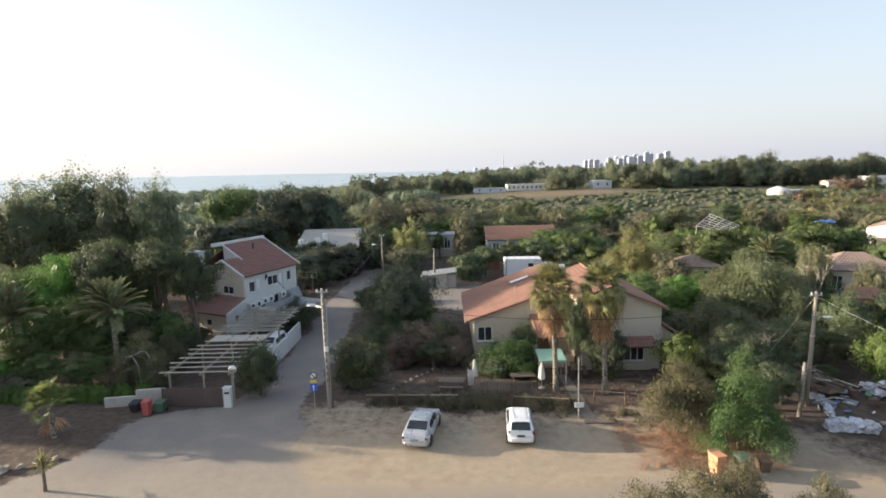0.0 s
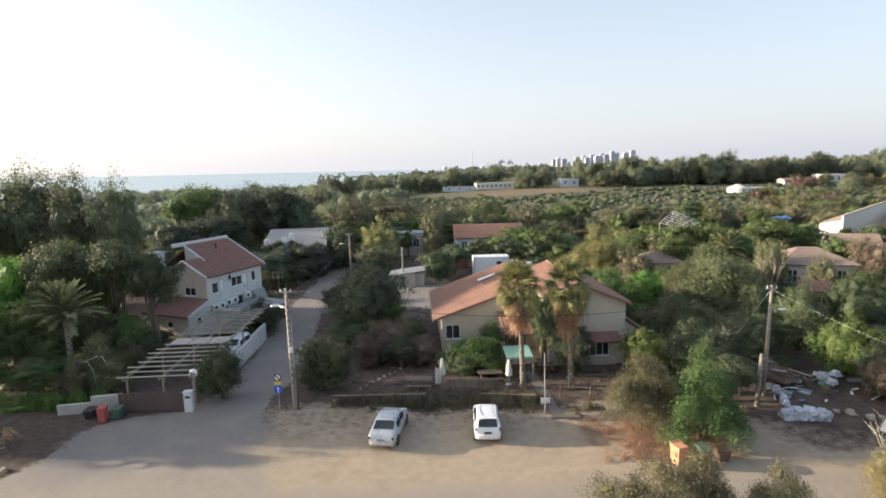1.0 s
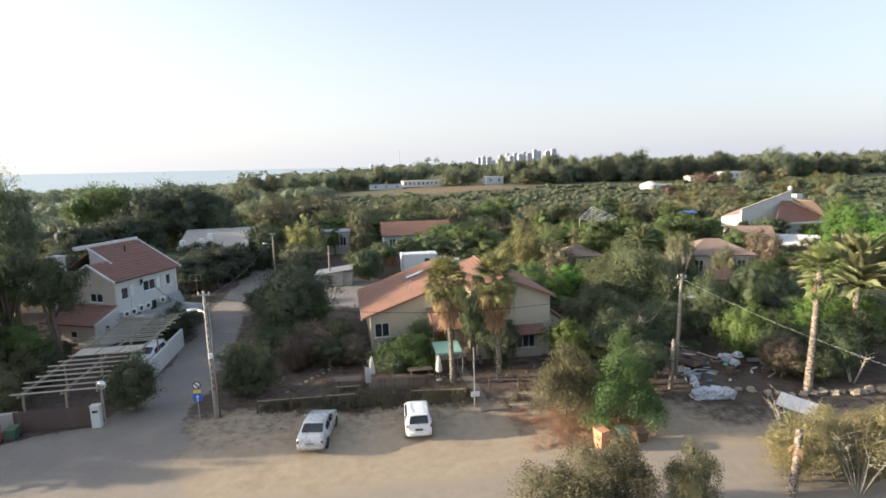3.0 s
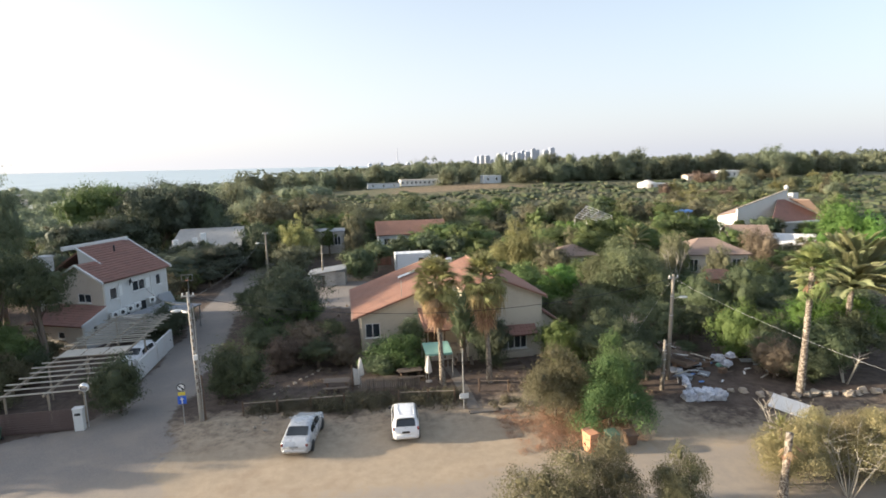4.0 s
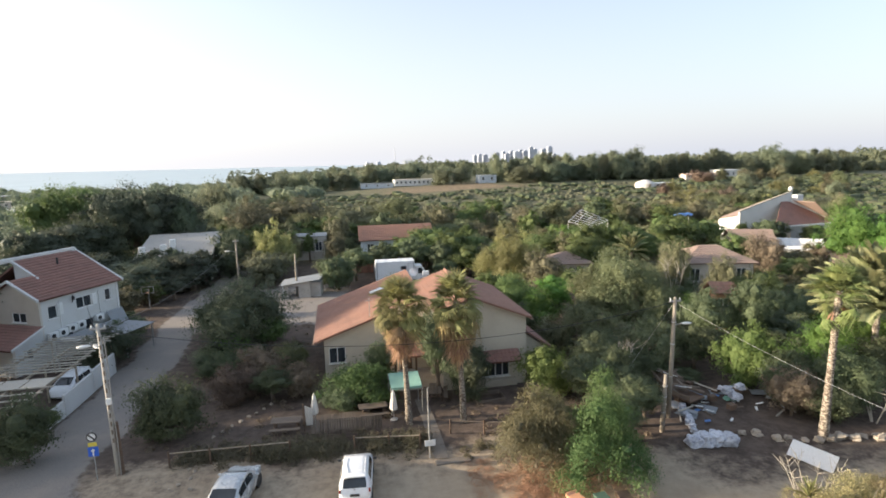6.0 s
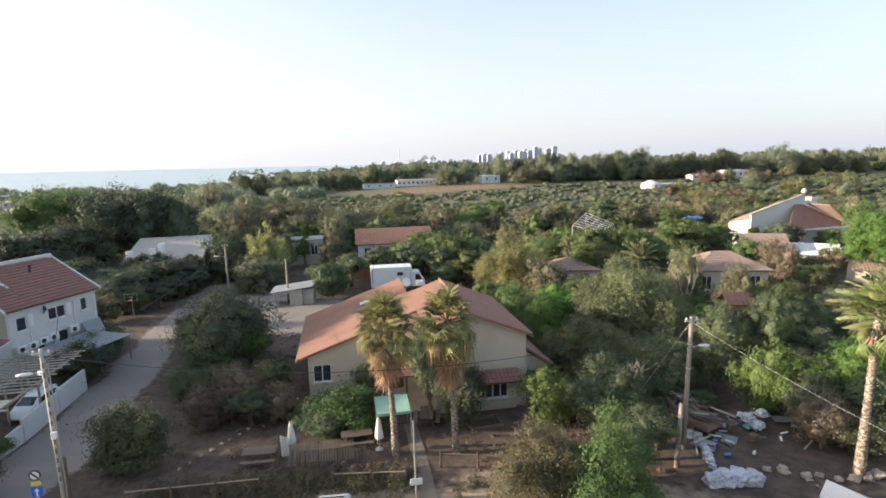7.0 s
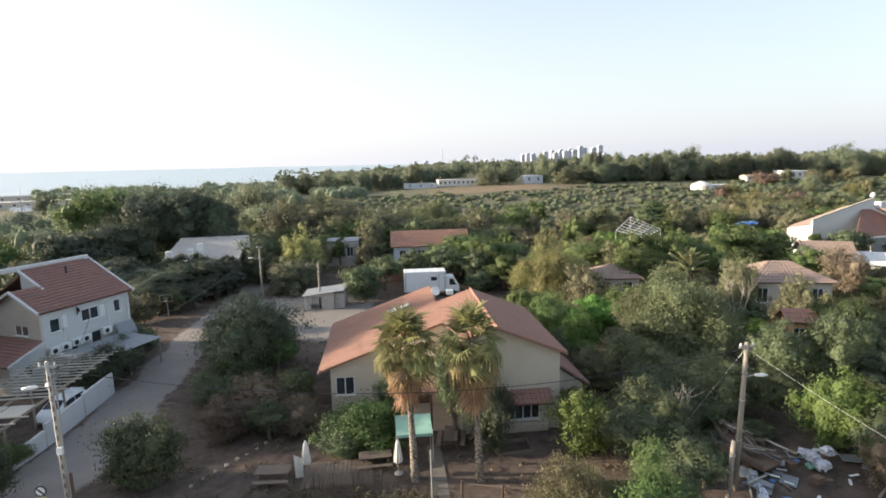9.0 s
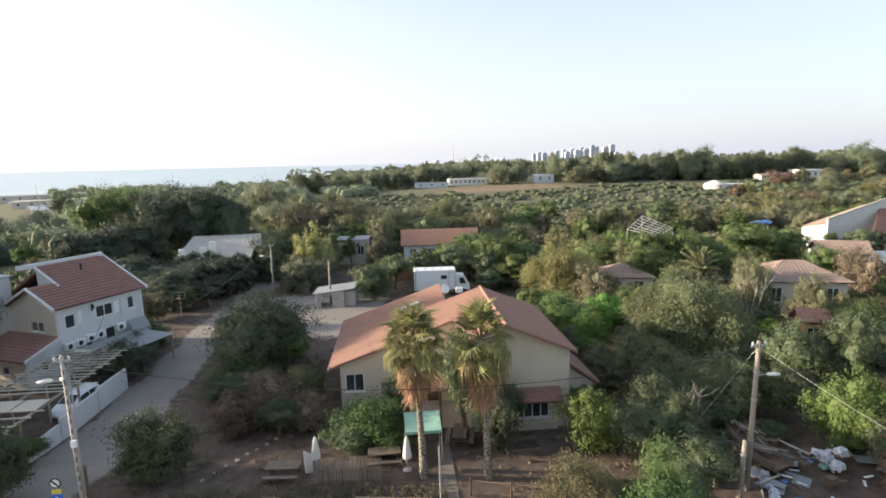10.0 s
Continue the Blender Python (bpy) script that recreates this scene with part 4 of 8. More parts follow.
# ---------------- two-storey white house by the lane ----------------
def white_house():
    h = thing("house", at(-22.0, 58.3, -0.8, -24.8), "white two-storey house with a red tile roof", "house")
    k, ze = 0.545, 6.1
    zr = lambda x: ze - k * x
    part("roof_main", tiles((0.05, 2.2, ze), (0, 6.7, 0), (-5.55, 0, 5.55 * k), None, 0.34, 0.42, 0.05, 0.07), TILE_DK, h)
    part("roof_front", tiles((0.05, -0.35, ze), (0, 2.55, 0), (-3.15, 0, 3.15 * k), None, 0.34, 0.42, 0.05, 0.07), TILE_DK, h)
    part("roof_front_left", tiles((-6.2, 2.2, ze), (0, -2.55, 0), (3.1, 0, 3.1 * k)), TILE_DK, h)
    part("roof_back_left", tiles((-9.5, 8.9, ze + 0.2), (0, -6.7, 0), (3.9, 0, 2.3)), TILE_DK, h)
    g = Geo()
    g.box((-5.65, 4.9, zr(-5.55) + 0.1), (0.35, 8.3, 0.42), 0.05)
    part("ridge_parapet", g, WHITEWALL, h, "white ridge parapet")
    for x0, x1, y, z0, z1 in ((-2.4, -5.5, 2.15, zr(-2.4), zr(-5.5)), (0.1, -3.1, -0.35, ze, zr(-3.1)), (-6.3, -3.1, -0.35, ze, zr(-3.1)), (0.1, -5.5, 8.95, ze, zr(-5.5))):
        g = Geo()
        g.prism([(x0, z0 - 0.1), (x0, z0 + 0.12), (x1, z1 + 0.12), (x1, z1 - 0.1)], y - 0.1, y + 0.12)
        part("verge_trim", g, WHITEWALL, h)
    # right wall, upper windows
    m = at(-0.353, 0.203, 0, 90)
    ops = [(0.6, 4.1, 1.5, 5.3), (3.5, 4.3, 5.2, 5.4), (6.8, 4.3, 7.5, 5.5), (2.2, 2.0, 2.9, 3.1), (4.2, 2.0, 5.2, 3.1)]
    part("wall", wall_geo(8.29, [(0, zr(-0.35) - 0.13), (8.29, zr(-0.35) - 0.13)], ops, 0.2, m), WHITEWALL, h)
    for o, n in zip(ops, (1, 2, 1, 1, 1)):
        window(h, m, o, n)
    # front gable
    m = at(-6.0, 0)
    ops = [(2.5, 3.95, 4.1, 4.85)]
    part("wall", wall_geo(5.65, [(0, ze - 0.05), (2.9, zr(-3.1) - 0.13), (5.65, zr(-0.35) - 0.13)], ops, 0.2, m), BEIGE, h)
    window(h, m, ops[0], 2)
    part("wall", wall_geo(3.5, [(0, zr(-2.0) - 0.2), (3.5, zr(-5.5) - 0.13)][::-1] and [(0, zr(-5.5) - 0.13), (3.5, zr(-2.0) - 0.13)], [], 0.2, at(-5.5, 2.3), 3.0), WHITEWALL, h)
    part("wall", wall_geo(9.0, [(0, zr(-0.35) - 0.13), (5.2, zr(-5.5) - 0.13), (9.0, ze)], [], 0.2, at(-0.35, 8.7, 0, 180)), WHITEWALL, h)
    part("wall", wall_geo(8.7, [(0, ze), (8.7, ze)], [], 0.2, at(-9.35, 8.7, 0, -90)), WHITEWALL, h)
    part("wall", wall_geo(3.4, [(0, ze), (3.4, ze)], [], 0.2, at(-9.4, 0.02)), WHITEWALL, h)
    g = Geo()
    g.box((-7.9, 0.6, 7.1), (1.3, 1.0, 2.6), 0.04)
    g.box((-7.9, 0.6, 8.45), (1.5, 1.2, 0.12), 0.03)
    part("chimney", g, WHITEWALL, h)
    g = Geo()
    g.tube([(-3.9, 5.4, zr(-3.9)), (-3.9, 5.4, zr(-3.9) + 0.75)], 0.09, 8)
    part("vent_pipe", g, BLACK, h)
    g = Geo()
    g.box((-5.4, 8.6, zr(-5.5) - 0.25), (0.3, 0.3, 0.6), 0.03)
    part("ridge_block", g, WHITEWALL, h)
    for y0, y1 in ((1.75, 2.3), (5.45, 6.0)):
        g = Geo()
        g.box((-0.32, (y0 + y1) / 2, 4.85), (0.05, y1 - y0, 1.1), 0.01)
        leaf = part("shutter", g, WHITEPAINT, h, "white louvred shutter")
        for i in range(9):
            g = Geo()
            g.box((-0.285, (y0 + y1) / 2, 4.4 + 0.11 * i), (0.02, y1 - y0 - 0.08, 0.06), 0.004)
            part("slat", g, WHITEPAINT, leaf)
    # low front room
    part("low_roof", tiles((-6.6, -3.2, 2.5), (6.7, 0, 0), (0, 3.2, 1.2)), TILE_DK, h)
    m = at(-6.2, -2.9)
    ops = [(3.0, 1.1, 3.8, 1.8)]
    part("wall", wall_geo(6.0, [(0, 2.45), (6.0, 2.45)], ops, 0.2, m), BEIGE, h)
    window(h, m, ops[0], 1)
    m = at(-0.203, -2.697, 0, 90)
    ops = [(1.0, 1.2, 1.6, 2.1)]
    part("wall", wall_geo(2.69, [(0, 2.5), (2.69, 3.5)], ops, 0.2, m), WHITEWALL, h)
    window(h, m, ops[0], 1)
    g = Geo()
    g.add([(0.1, -3.25, 2.45), (0.25, -3.25, 2.45), (0.25, 0.0, 3.65), (0.1, 0.0, 3.65), (0.1, -3.25, 2.65), (0.25, -3.25, 2.65), (0.25, 0.0, 3.85), (0.1, 0.0, 3.85)], [(0, 3, 2, 1), (4, 5, 6, 7), (0, 1, 5, 4), (1, 2, 6, 5), (3, 7, 6, 2), (0, 4, 7, 3)])
    part("verge_trim", g, WHITEWALL, h)
    # air conditioners and pipes on the lane side
    for y, z in ((0.7, 2.45), (1.65, 2.5), (2.65, 2.6), (3.6, 2.65), (5.7, 2.75)):
        g = Geo()
        g.box((0.02, y, z + 0.2), (0.38, 0.9, 0.66), 0.03)
        unit = part("air_conditioner", g, WHITEPAINT, h)
        g = Geo()
        g.lathe([(0.21, 0), (0.21, 0.02), (0.02, 0.02)], 14, Matrix.Translation((0.215, y - 0.1, z + 0.2)) @ Matrix.Rotation(radians(90), 4, "Y"))
        part("fan_grille", g, BLACK, unit)
    for y in (1.9, 6.2, 8.4):
        g = Geo()
        g.tube([(-0.28, y, 0.2), (-0.28, y, 5.6)], 0.04)
        part("drain_pipe", g, WHITEPAINT, h)
    g = Geo()
    g.box((-0.2, 3.35, 5.5), (0.3, 0.12, 0.35), 0.02)
    g.tube([(-0.3, 3.3, 5.1), (0.1, 3.1, 5.6), (0.15, 3.0, 5.9)], 0.05)
    part("wall_lamp", g, BLACK, h)
    g = Geo()
    g.box((0, 0, 0), (1.9, 0.06, 1.6), 0.01, at(0.55, 7.4, 2.6, 90) @ Matrix.Rotation(radians(-28), 4, "X"))
    part("solar_panel", g, GREYSHEET, h, "grey solar panel leaning by the wall")
    return h


white_house()


def carport():
    c = thing("carport", at(-17.5, 59.4, -0.85, -24), "grey sheet-metal carport roof beside a white house", "carport")
    g = Geo()
    n = 40
    vs, fs = [], []
    for i in range(n + 1):
        y = -3.2 + 7.0 * i / n
        z = 2.6 + 0.035 * (i % 2)
        vs += [(-2.6, y, z), (2.0, y, z - 0.12)]
    fs = [(2 * i, 2 * i + 1, 2 * i + 3, 2 * i + 2) for i in range(n)]
    g.add(vs, fs)
    g.box((-0.3, 0.3, 2.46), (4.6, 7.0, 0.06), 0.02)
    part("roof_sheet", g, GREYSHEET, c)
    for x, y in ((1.8, -3.0), (1.8, 0.3), (1.8, 3.6), (-2.4, -3.0)):
        g = Geo()
        g.box((x, y, 1.22), (0.1, 0.1, 2.44), 0.01)
        part("post", g, STEEL, c)
    g = Geo()
    g.tube([(-1.6, -3.1, 2.82), (1.6, -3.1, 2.74)], 0.16, 12)
    part("rolled_awning", g, WHITEPAINT, c, "white rolled awning")


carport()


def pergola():
    p = thing("pergola", at(-18.1, 47, -0.45), "weathered timber pergola over a driveway, open slats", "pergola")
    for x in (-2.4, 0.1, 2.2):
        g = Geo()
        g.box((x, 0.2, 2.62), (0.12, 19.5, 0.16), 0.015)
        part("beam", g, WOOD, p)
        for y in (-9.0, -3.5, 2.5, 9.0):
            g = Geo()
            g.box((x, y, 1.15), (0.12, 0.12, 2.9), 0.015)
            part("post", g, WOOD, p)
    shared = None
    ys = [-9.4 + 1.02 * i for i in range(8)] + [0.6 + 0.62 * i for i in range(15)]
    for i, y in enumerate(ys):
        if shared is None:
            g = Geo()
            g.box((0, 0, 0), (5.6, 0.08, 0.09), 0.012)
            shared = _mesh("slat", g, PALEWOOD)
        s = part("slat", shared, PALEWOOD, p)
        s.matrix_basis = Matrix.Translation((-0.1 + 0.25 * math.sin(i * 2.1), y, 2.77)) @ Matrix.Rotation(0.02 * math.sin(i * 3.3), 4, "Z")
    for i in range(3):
        g = Geo()
        g.box((-1.6 + 1.6 * i, -1.5, 2.8), (1.5, 1.7, 0.04), 0.01)
        part("board", g, PALEWOOD, p, "pale plywood board")


pergola()


# ---------------- gate, boundary wall ----------------
def gate():
    gt = thing("driveway_gate", at(-18.35, 36.85, 0, -1.5), "dark brown sliding driveway gate of horizontal slats", "gate")
    g = Geo()
    for x in (-2.2, 0, 2.2):
        g.box((x, 0.03, 0.72), (0.1, 0.08, 1.4), 0.01)
    g.box((0, 0.03, 0.06), (4.5, 0.08, 0.1), 0.01)
    part("gate_frame", g, GATE, gt)
    slat = None
    for i in range(9):
        if slat is None:
            g = Geo()
            g.box((0, 0, 0), (4.5, 0.035, 0.13), 0.008)
            slat = _mesh("slat", g, GATE)
        s = part("slat", slat, GATE, gt)
        s.matrix_basis = Matrix.Translation((0, -0.03, 0.19 + i * 0.147))
    g = Geo()
    g.box((0, 0, 0.7), (0.55, 0.4, 1.5), 0.02)
    g.box((0, 0, 1.48), (0.62, 0.47, 0.08), 0.02)
    pil = tagged(part("gate_pillar", g, WHITEWALL), "white rendered gate pillar with a dark number plate", "pillar")
    pil.matrix_basis = at(-15.75, 36.7)
    g = Geo()
    g.box((0, -0.21, 1.12), (0.34, 0.02, 0.16), 0)
    part("plate", g, SIGNBLACK, pil)
    w = thing("low_wall", at(-22.2, 37.4, 0, 8), "low grey rendered garden wall beside a gate", "wall")
    g = Geo()
    g.box((0.5, 0, 0.5), (2.0, 0.25, 1.3), 0.03)
    part("wall_panel", g, CONCRETE, w)
    g = Geo()
    g.box((-1.6, 0.05, 0.3), (2.2, 0.22, 0.8), 0.03)
    part("wall_panel", g, CONCRETE, w)
    # lane wall
    lw = thing("lane_wall", at(-15.75, 45.0, gz(-15.7, 49), -1.5), "long white rendered wall along a lane", "wall")
    for a, b, hh in ((-1.4, 1.6, 1.25), (1.75, 6.0, 1.6), (6.1, 10.2, 1.75)):
        g = Geo()
        g.box((0, (a + b) / 2, hh / 2 - 0.2), (0.22, b - a, hh + 0.4), 0.03)
        part("wall_panel", g, WHITEWALL, lw)
    mp = thing("traffic_mirror", at(-15.35, 36.9), "round convex traffic mirror on a thin steel post", "mirror")
    g = Geo()
    g.tube([(0, 0, 0), (0, 0, 2.75)], 0.035)
    part("post", g, STEEL, mp)
    g = Geo()
    g.lathe([(0.02, 0.05), (0.2, 0.035), (0.27, 0.0), (0.30, -0.02), (0.02, -0.05)], 20, Matrix.Translation((0, -0.05, 2.75)) @ Matrix.Rotation(radians(90), 4, "X"))
    disc = part("mirror_disc", g, WHITESHEET, mp, "pale round disc", True)
    g = Geo()
    g.lathe([(0.01, 0.075), (0.14, 0.062), (0.23, 0.035), (0.23, 0.0)], 20, Matrix.Translation((0, -0.05, 2.75)) @ Matrix.Rotation(radians(90), 4, "X"))
    part("mirror_face", g, MIRROR, disc, "convex mirror glass", True)


gate()


# ---------------- vehicles ----------------
def wheel(parent, x, y, r=0.31, w=0.19):
    m = Matrix.Translation((x, y, r)) @ Matrix.Rotation(radians(90), 4, "Y")
    g = Geo()
    g.lathe([(r * 0.62, -w / 2), (r * 0.95, -w / 2), (r, -w / 3), (r, w / 3), (r * 0.95, w / 2), (r * 0.62, w / 2)], 20, m)
    t = part("wheel", g, RUBBER, parent, "", True)
    g = Geo()
    sgn = 1 if x > 0 else -1
    g.lathe([(0.02, sgn * w * 0.35), (r * 0.25, sgn * w * 0.42), (r * 0.62, sgn * w * 0.46), (r * 0.64, sgn * w * 0.3), (r * 0.6, 0)][:: sgn], 16, m)
    part("rim", g, ALU, t)


CAR_SHAPE = {  # along the length: roof line, waist line, width
    "sedan": (((-0.5, 0.56), (-0.492, 0.86), (-0.465, 0.97), (-0.36, 1.01), (-0.20, 1.37), (-0.10, 1.43), (0.0, 1.44), (0.09, 1.40), (0.28, 0.98), (0.40, 0.89), (0.47, 0.76), (0.495, 0.62), (0.5, 0.5)),
              ((-0.5, 0.54), (-0.49, 0.82), (-0.46, 0.91), (0.0, 0.92), (0.27, 0.90), (0.40, 0.84), (0.47, 0.72), (0.5, 0.48)),
              (-0.345, -0.215, 0.105, 0.265), (-0.30, 0.22)),
    "hatch": (((-0.5, 0.58), (-0.492, 0.90), (-0.475, 1.00), (-0.41, 1.38), (-0.34, 1.51), (-0.1, 1.56), (0.05, 1.53), (0.12, 1.47), (0.33, 1.02), (0.43, 0.88), (0.48, 0.72), (0.5, 0.5)),
              ((-0.5, 0.56), (-0.485, 0.88), (-0.45, 0.98), (0.0, 0.95), (0.30, 0.93), (0.42, 0.84), (0.48, 0.68), (0.5, 0.48)),
              (-0.468, -0.395, 0.135, 0.315), (-0.36, 0.26)),
}


def car(name, m, label, paint, L, W, kind):
    """A car along +y: one smooth lofted shell, glazing that follows it, wheels, lamps, bumpers."""
    c = thing(name, m, label, "car")
    hw = W / 2
    roof, waist, glass, sides = CAR_SHAPE[kind]
    ys = np.concatenate([[-0.5, -0.497, -0.49, -0.48], np.linspace(-0.465, 0.465, 54), [0.48, 0.49, 0.497, 0.5]])

    def smooth(table, y):
        xs, zs = [p[0] for p in table], [p[1] for p in table]
        return float(np.mean([np.interp(y + o, xs, zs) for o in (-0.018, -0.009, 0, 0.009, 0.018)]))

    wide = ((-0.5, 0.80), (-0.485, 0.89), (-0.45, 0.95), (-0.3, 1.0), (0.3, 1.0), (0.42, 0.95), (0.48, 0.84), (0.5, 0.74))
    low = ((-0.5, 0.36), (-0.48, 0.26), (-0.42, 0.2), (0.42, 0.2), (0.49, 0.26), (0.5, 0.34))

    def ring(y):
        w, z0, zw = hw * smooth(wide, y), smooth(low, y), smooth(waist, y)
        zt = max(smooth(roof, y), zw + 0.02)
        up = min(1.0, (zt - zw) / 0.45)
        rw = w * (0.86 - 0.12 * up)
        half = [(0.86 * w, z0), (0.97 * w, z0 + 0.08), (w, z0 + (zw - z0) * 0.5), (0.985 * w, zw - 0.05), (0.945 * w, zw), (rw + 0.03, zw + (zt - zw) * 0.84), (rw * 0.92, zw + (zt - zw) * 0.965), (rw * 0.5, zt)]
        return [Vector((x, y * L, z)) for x, z in half] + [Vector((-x, y * L, z)) for x, z in half[::-1]]

    g = Geo()
    g.loft([[tuple(p) for p in ring(y)[::-1]] for y in ys][::-1])
    part("body", g, paint, c, "", True)

    def panel(name, fn, u0, u1, v0, v1, mat, n=8, lift=0.014):
        grid = []
        for j in range(n + 1):
            for i in range(n + 1):
                u, v = u0 + (u1 - u0) * i / n, v0 + (v1 - v0) * j / n
                p = fn(u, v)
                nn_ = (fn(u + 0.004, v) - p).cross(fn(u, v + 0.01) - p)
                nn_ = nn_.normalized() if nn_.length > 1e-12 else Vector((0, 0, 1))
                if nn_.dot(p - Vector((0, 0, 0.7))) < 0:
                    nn_ = -nn_
                grid.append(tuple(p + nn_ * lift))
        q = Geo()
        q.add(grid, [(j * (n + 1) + i, j * (n + 1) + i + 1, (j + 1) * (n + 1) + i + 1, (j + 1) * (n + 1) + i) for j in range(n) for i in range(n)])
        return part(name, q, mat, c, "", True)

    def across(y, v):           # over the roof strip, v from -1 to 1
        r = ring(y)
        a = r[7] if abs(v) < 0.55 else r[6]
        x = v * r[6].x
        return Vector((x, y * L, a.z if abs(v) < 0.55 else r[7].z + (r[6].z - r[7].z) * (abs(v) - 0.55) / 0.45))

    def side(sg):
        def fn(y, v):
            r = ring(y)
            p = r[4].lerp(r[5], v)
            return Vector((sg * p.x, p.y, p.z))
        return fn

    panel("rear_window", across, glass[0], glass[1], -0.97, 0.97, CARGLASS)
    panel("windscreen", across, glass[2], glass[3], -0.95, 0.95, CARGLASS)
    mid = (sides[0] + sides[1]) / 2 - 0.02
    for sg in (-1, 1):
        panel("side_window", side(sg), sides[0] + 0.05, mid - 0.008, 0.12, 0.90, CARGLASS)
        panel("side_window", side(sg), mid + 0.008, sides[1] - 0.06, 0.12, 0.90, CARGLASS)
        for y in (-0.30, 0.31):
            wheel(c, sg * (hw - 0.075), y * L, 0.3)
            g = Geo()
            g.lathe([(0.30, 0.0), (0.365, 0.0), (0.36, 0.02), (0.30, 0.02)], 22, Matrix.Translation((sg * (hw - 0.012) - (0.02 if sg < 0 else 0), y * L, 0.32)) @ Matrix.Rotation(radians(90), 4, "Y"))
            part("wheel_arch", g, BLACK, c)
        g = Geo()
        g.box((sg * (hw + 0.10), sides[1] * L - 0.12, 1.0), (0.2, 0.12, 0.14), 0.05)
        part("mirror", g, BLACK if kind == "hatch" else paint, c)
        g = Geo()
        if kind == "sedan":
            g.box((sg * hw * 0.80, -0.482 * L, 0.76), (0.16, 0.14, 0.2), 0.06)
        else:
            g.box((sg * hw * 0.87, -0.474 * L, 0.92), (0.09, 0.12, 0.24), 0.04)
        part("tail_lamp", g, LAMPRED, c)
        g = Geo()
        g.box((sg * hw * 0.66, 0.468 * L, 0.70), (0.34, 0.14, 0.15), 0.06)
        part("headlight", g, LAMPWHITE, c)
        for y in (-0.12, 0.10):
            g = Geo()
            g.box((sg * hw * 0.99, y * L, 0.80), (0.03, 0.14, 0.03), 0.008)
            part("door_handle", g, paint, c)
    g = Geo()
    g.box((0, -0.488 * L, 0.46), (W * 0.80, 0.2, 0.24), 0.09)
    part("rear_bumper", g, paint, c)
    g = Geo()
    g.box((0, 0.484 * L, 0.44), (W * 0.74, 0.2, 0.24), 0.09)
    part("front_bumper", g, paint, c)
    g = Geo()
    g.box((0, -0.5 * L - 0.012, 0.70 if kind == "sedan" else 0.74), (0.46, 0.04, 0.12), 0.005)
    part("number_plate", g, GREYSHEET if kind == "sedan" else SIGNBLACK, c)
    if kind == "hatch":
        for x in (-1, 1):
            g = Geo()
            g.tube([(x * hw * 0.62, -0.32 * L, 1.50), (x * hw * 0.62, -0.30 * L, 1.575), (x * hw * 0.62, 0.04 * L, 1.57), (x * hw * 0.62, 0.06 * L, 1.49)], 0.018)
            part("roof_rail", g, paint, c)
        g = Geo()
        g.box((0, -0.385 * L, 1.49), (W * 0.66, 0.24, 0.04), 0.018)
        part("spoiler", g, paint, c)
        g = Geo()
        g.box((0, -0.483 * L, 0.99), (0.05, 0.06, 0.03), 0.01)
        g.tube([(-0.03, -0.47 * L, 1.03), (-0.28, -0.455 * L, 1.07)], 0.012, 5)
        part("wiper", g, BLACK, c)
    return c


car("sedan_car", at(-1.65, 32.15, 0.0, -10.5), "silver four-door saloon car parked on sandy earth", SILVER, 4.35, 1.72, "sedan")
car("hatchback_car", at(4.5, 32.1, 0.0, -5), "small white sport hatchback car parked on sandy earth", CARPAINT, 3.85, 1.66, "hatch")
car("hatchback_car", at(-17.2, 51.5, gz(-17, 51.5), 172), "white hatchback car parked under a timber pergola", CARPAINT, 3.9, 1.68, "hatch")


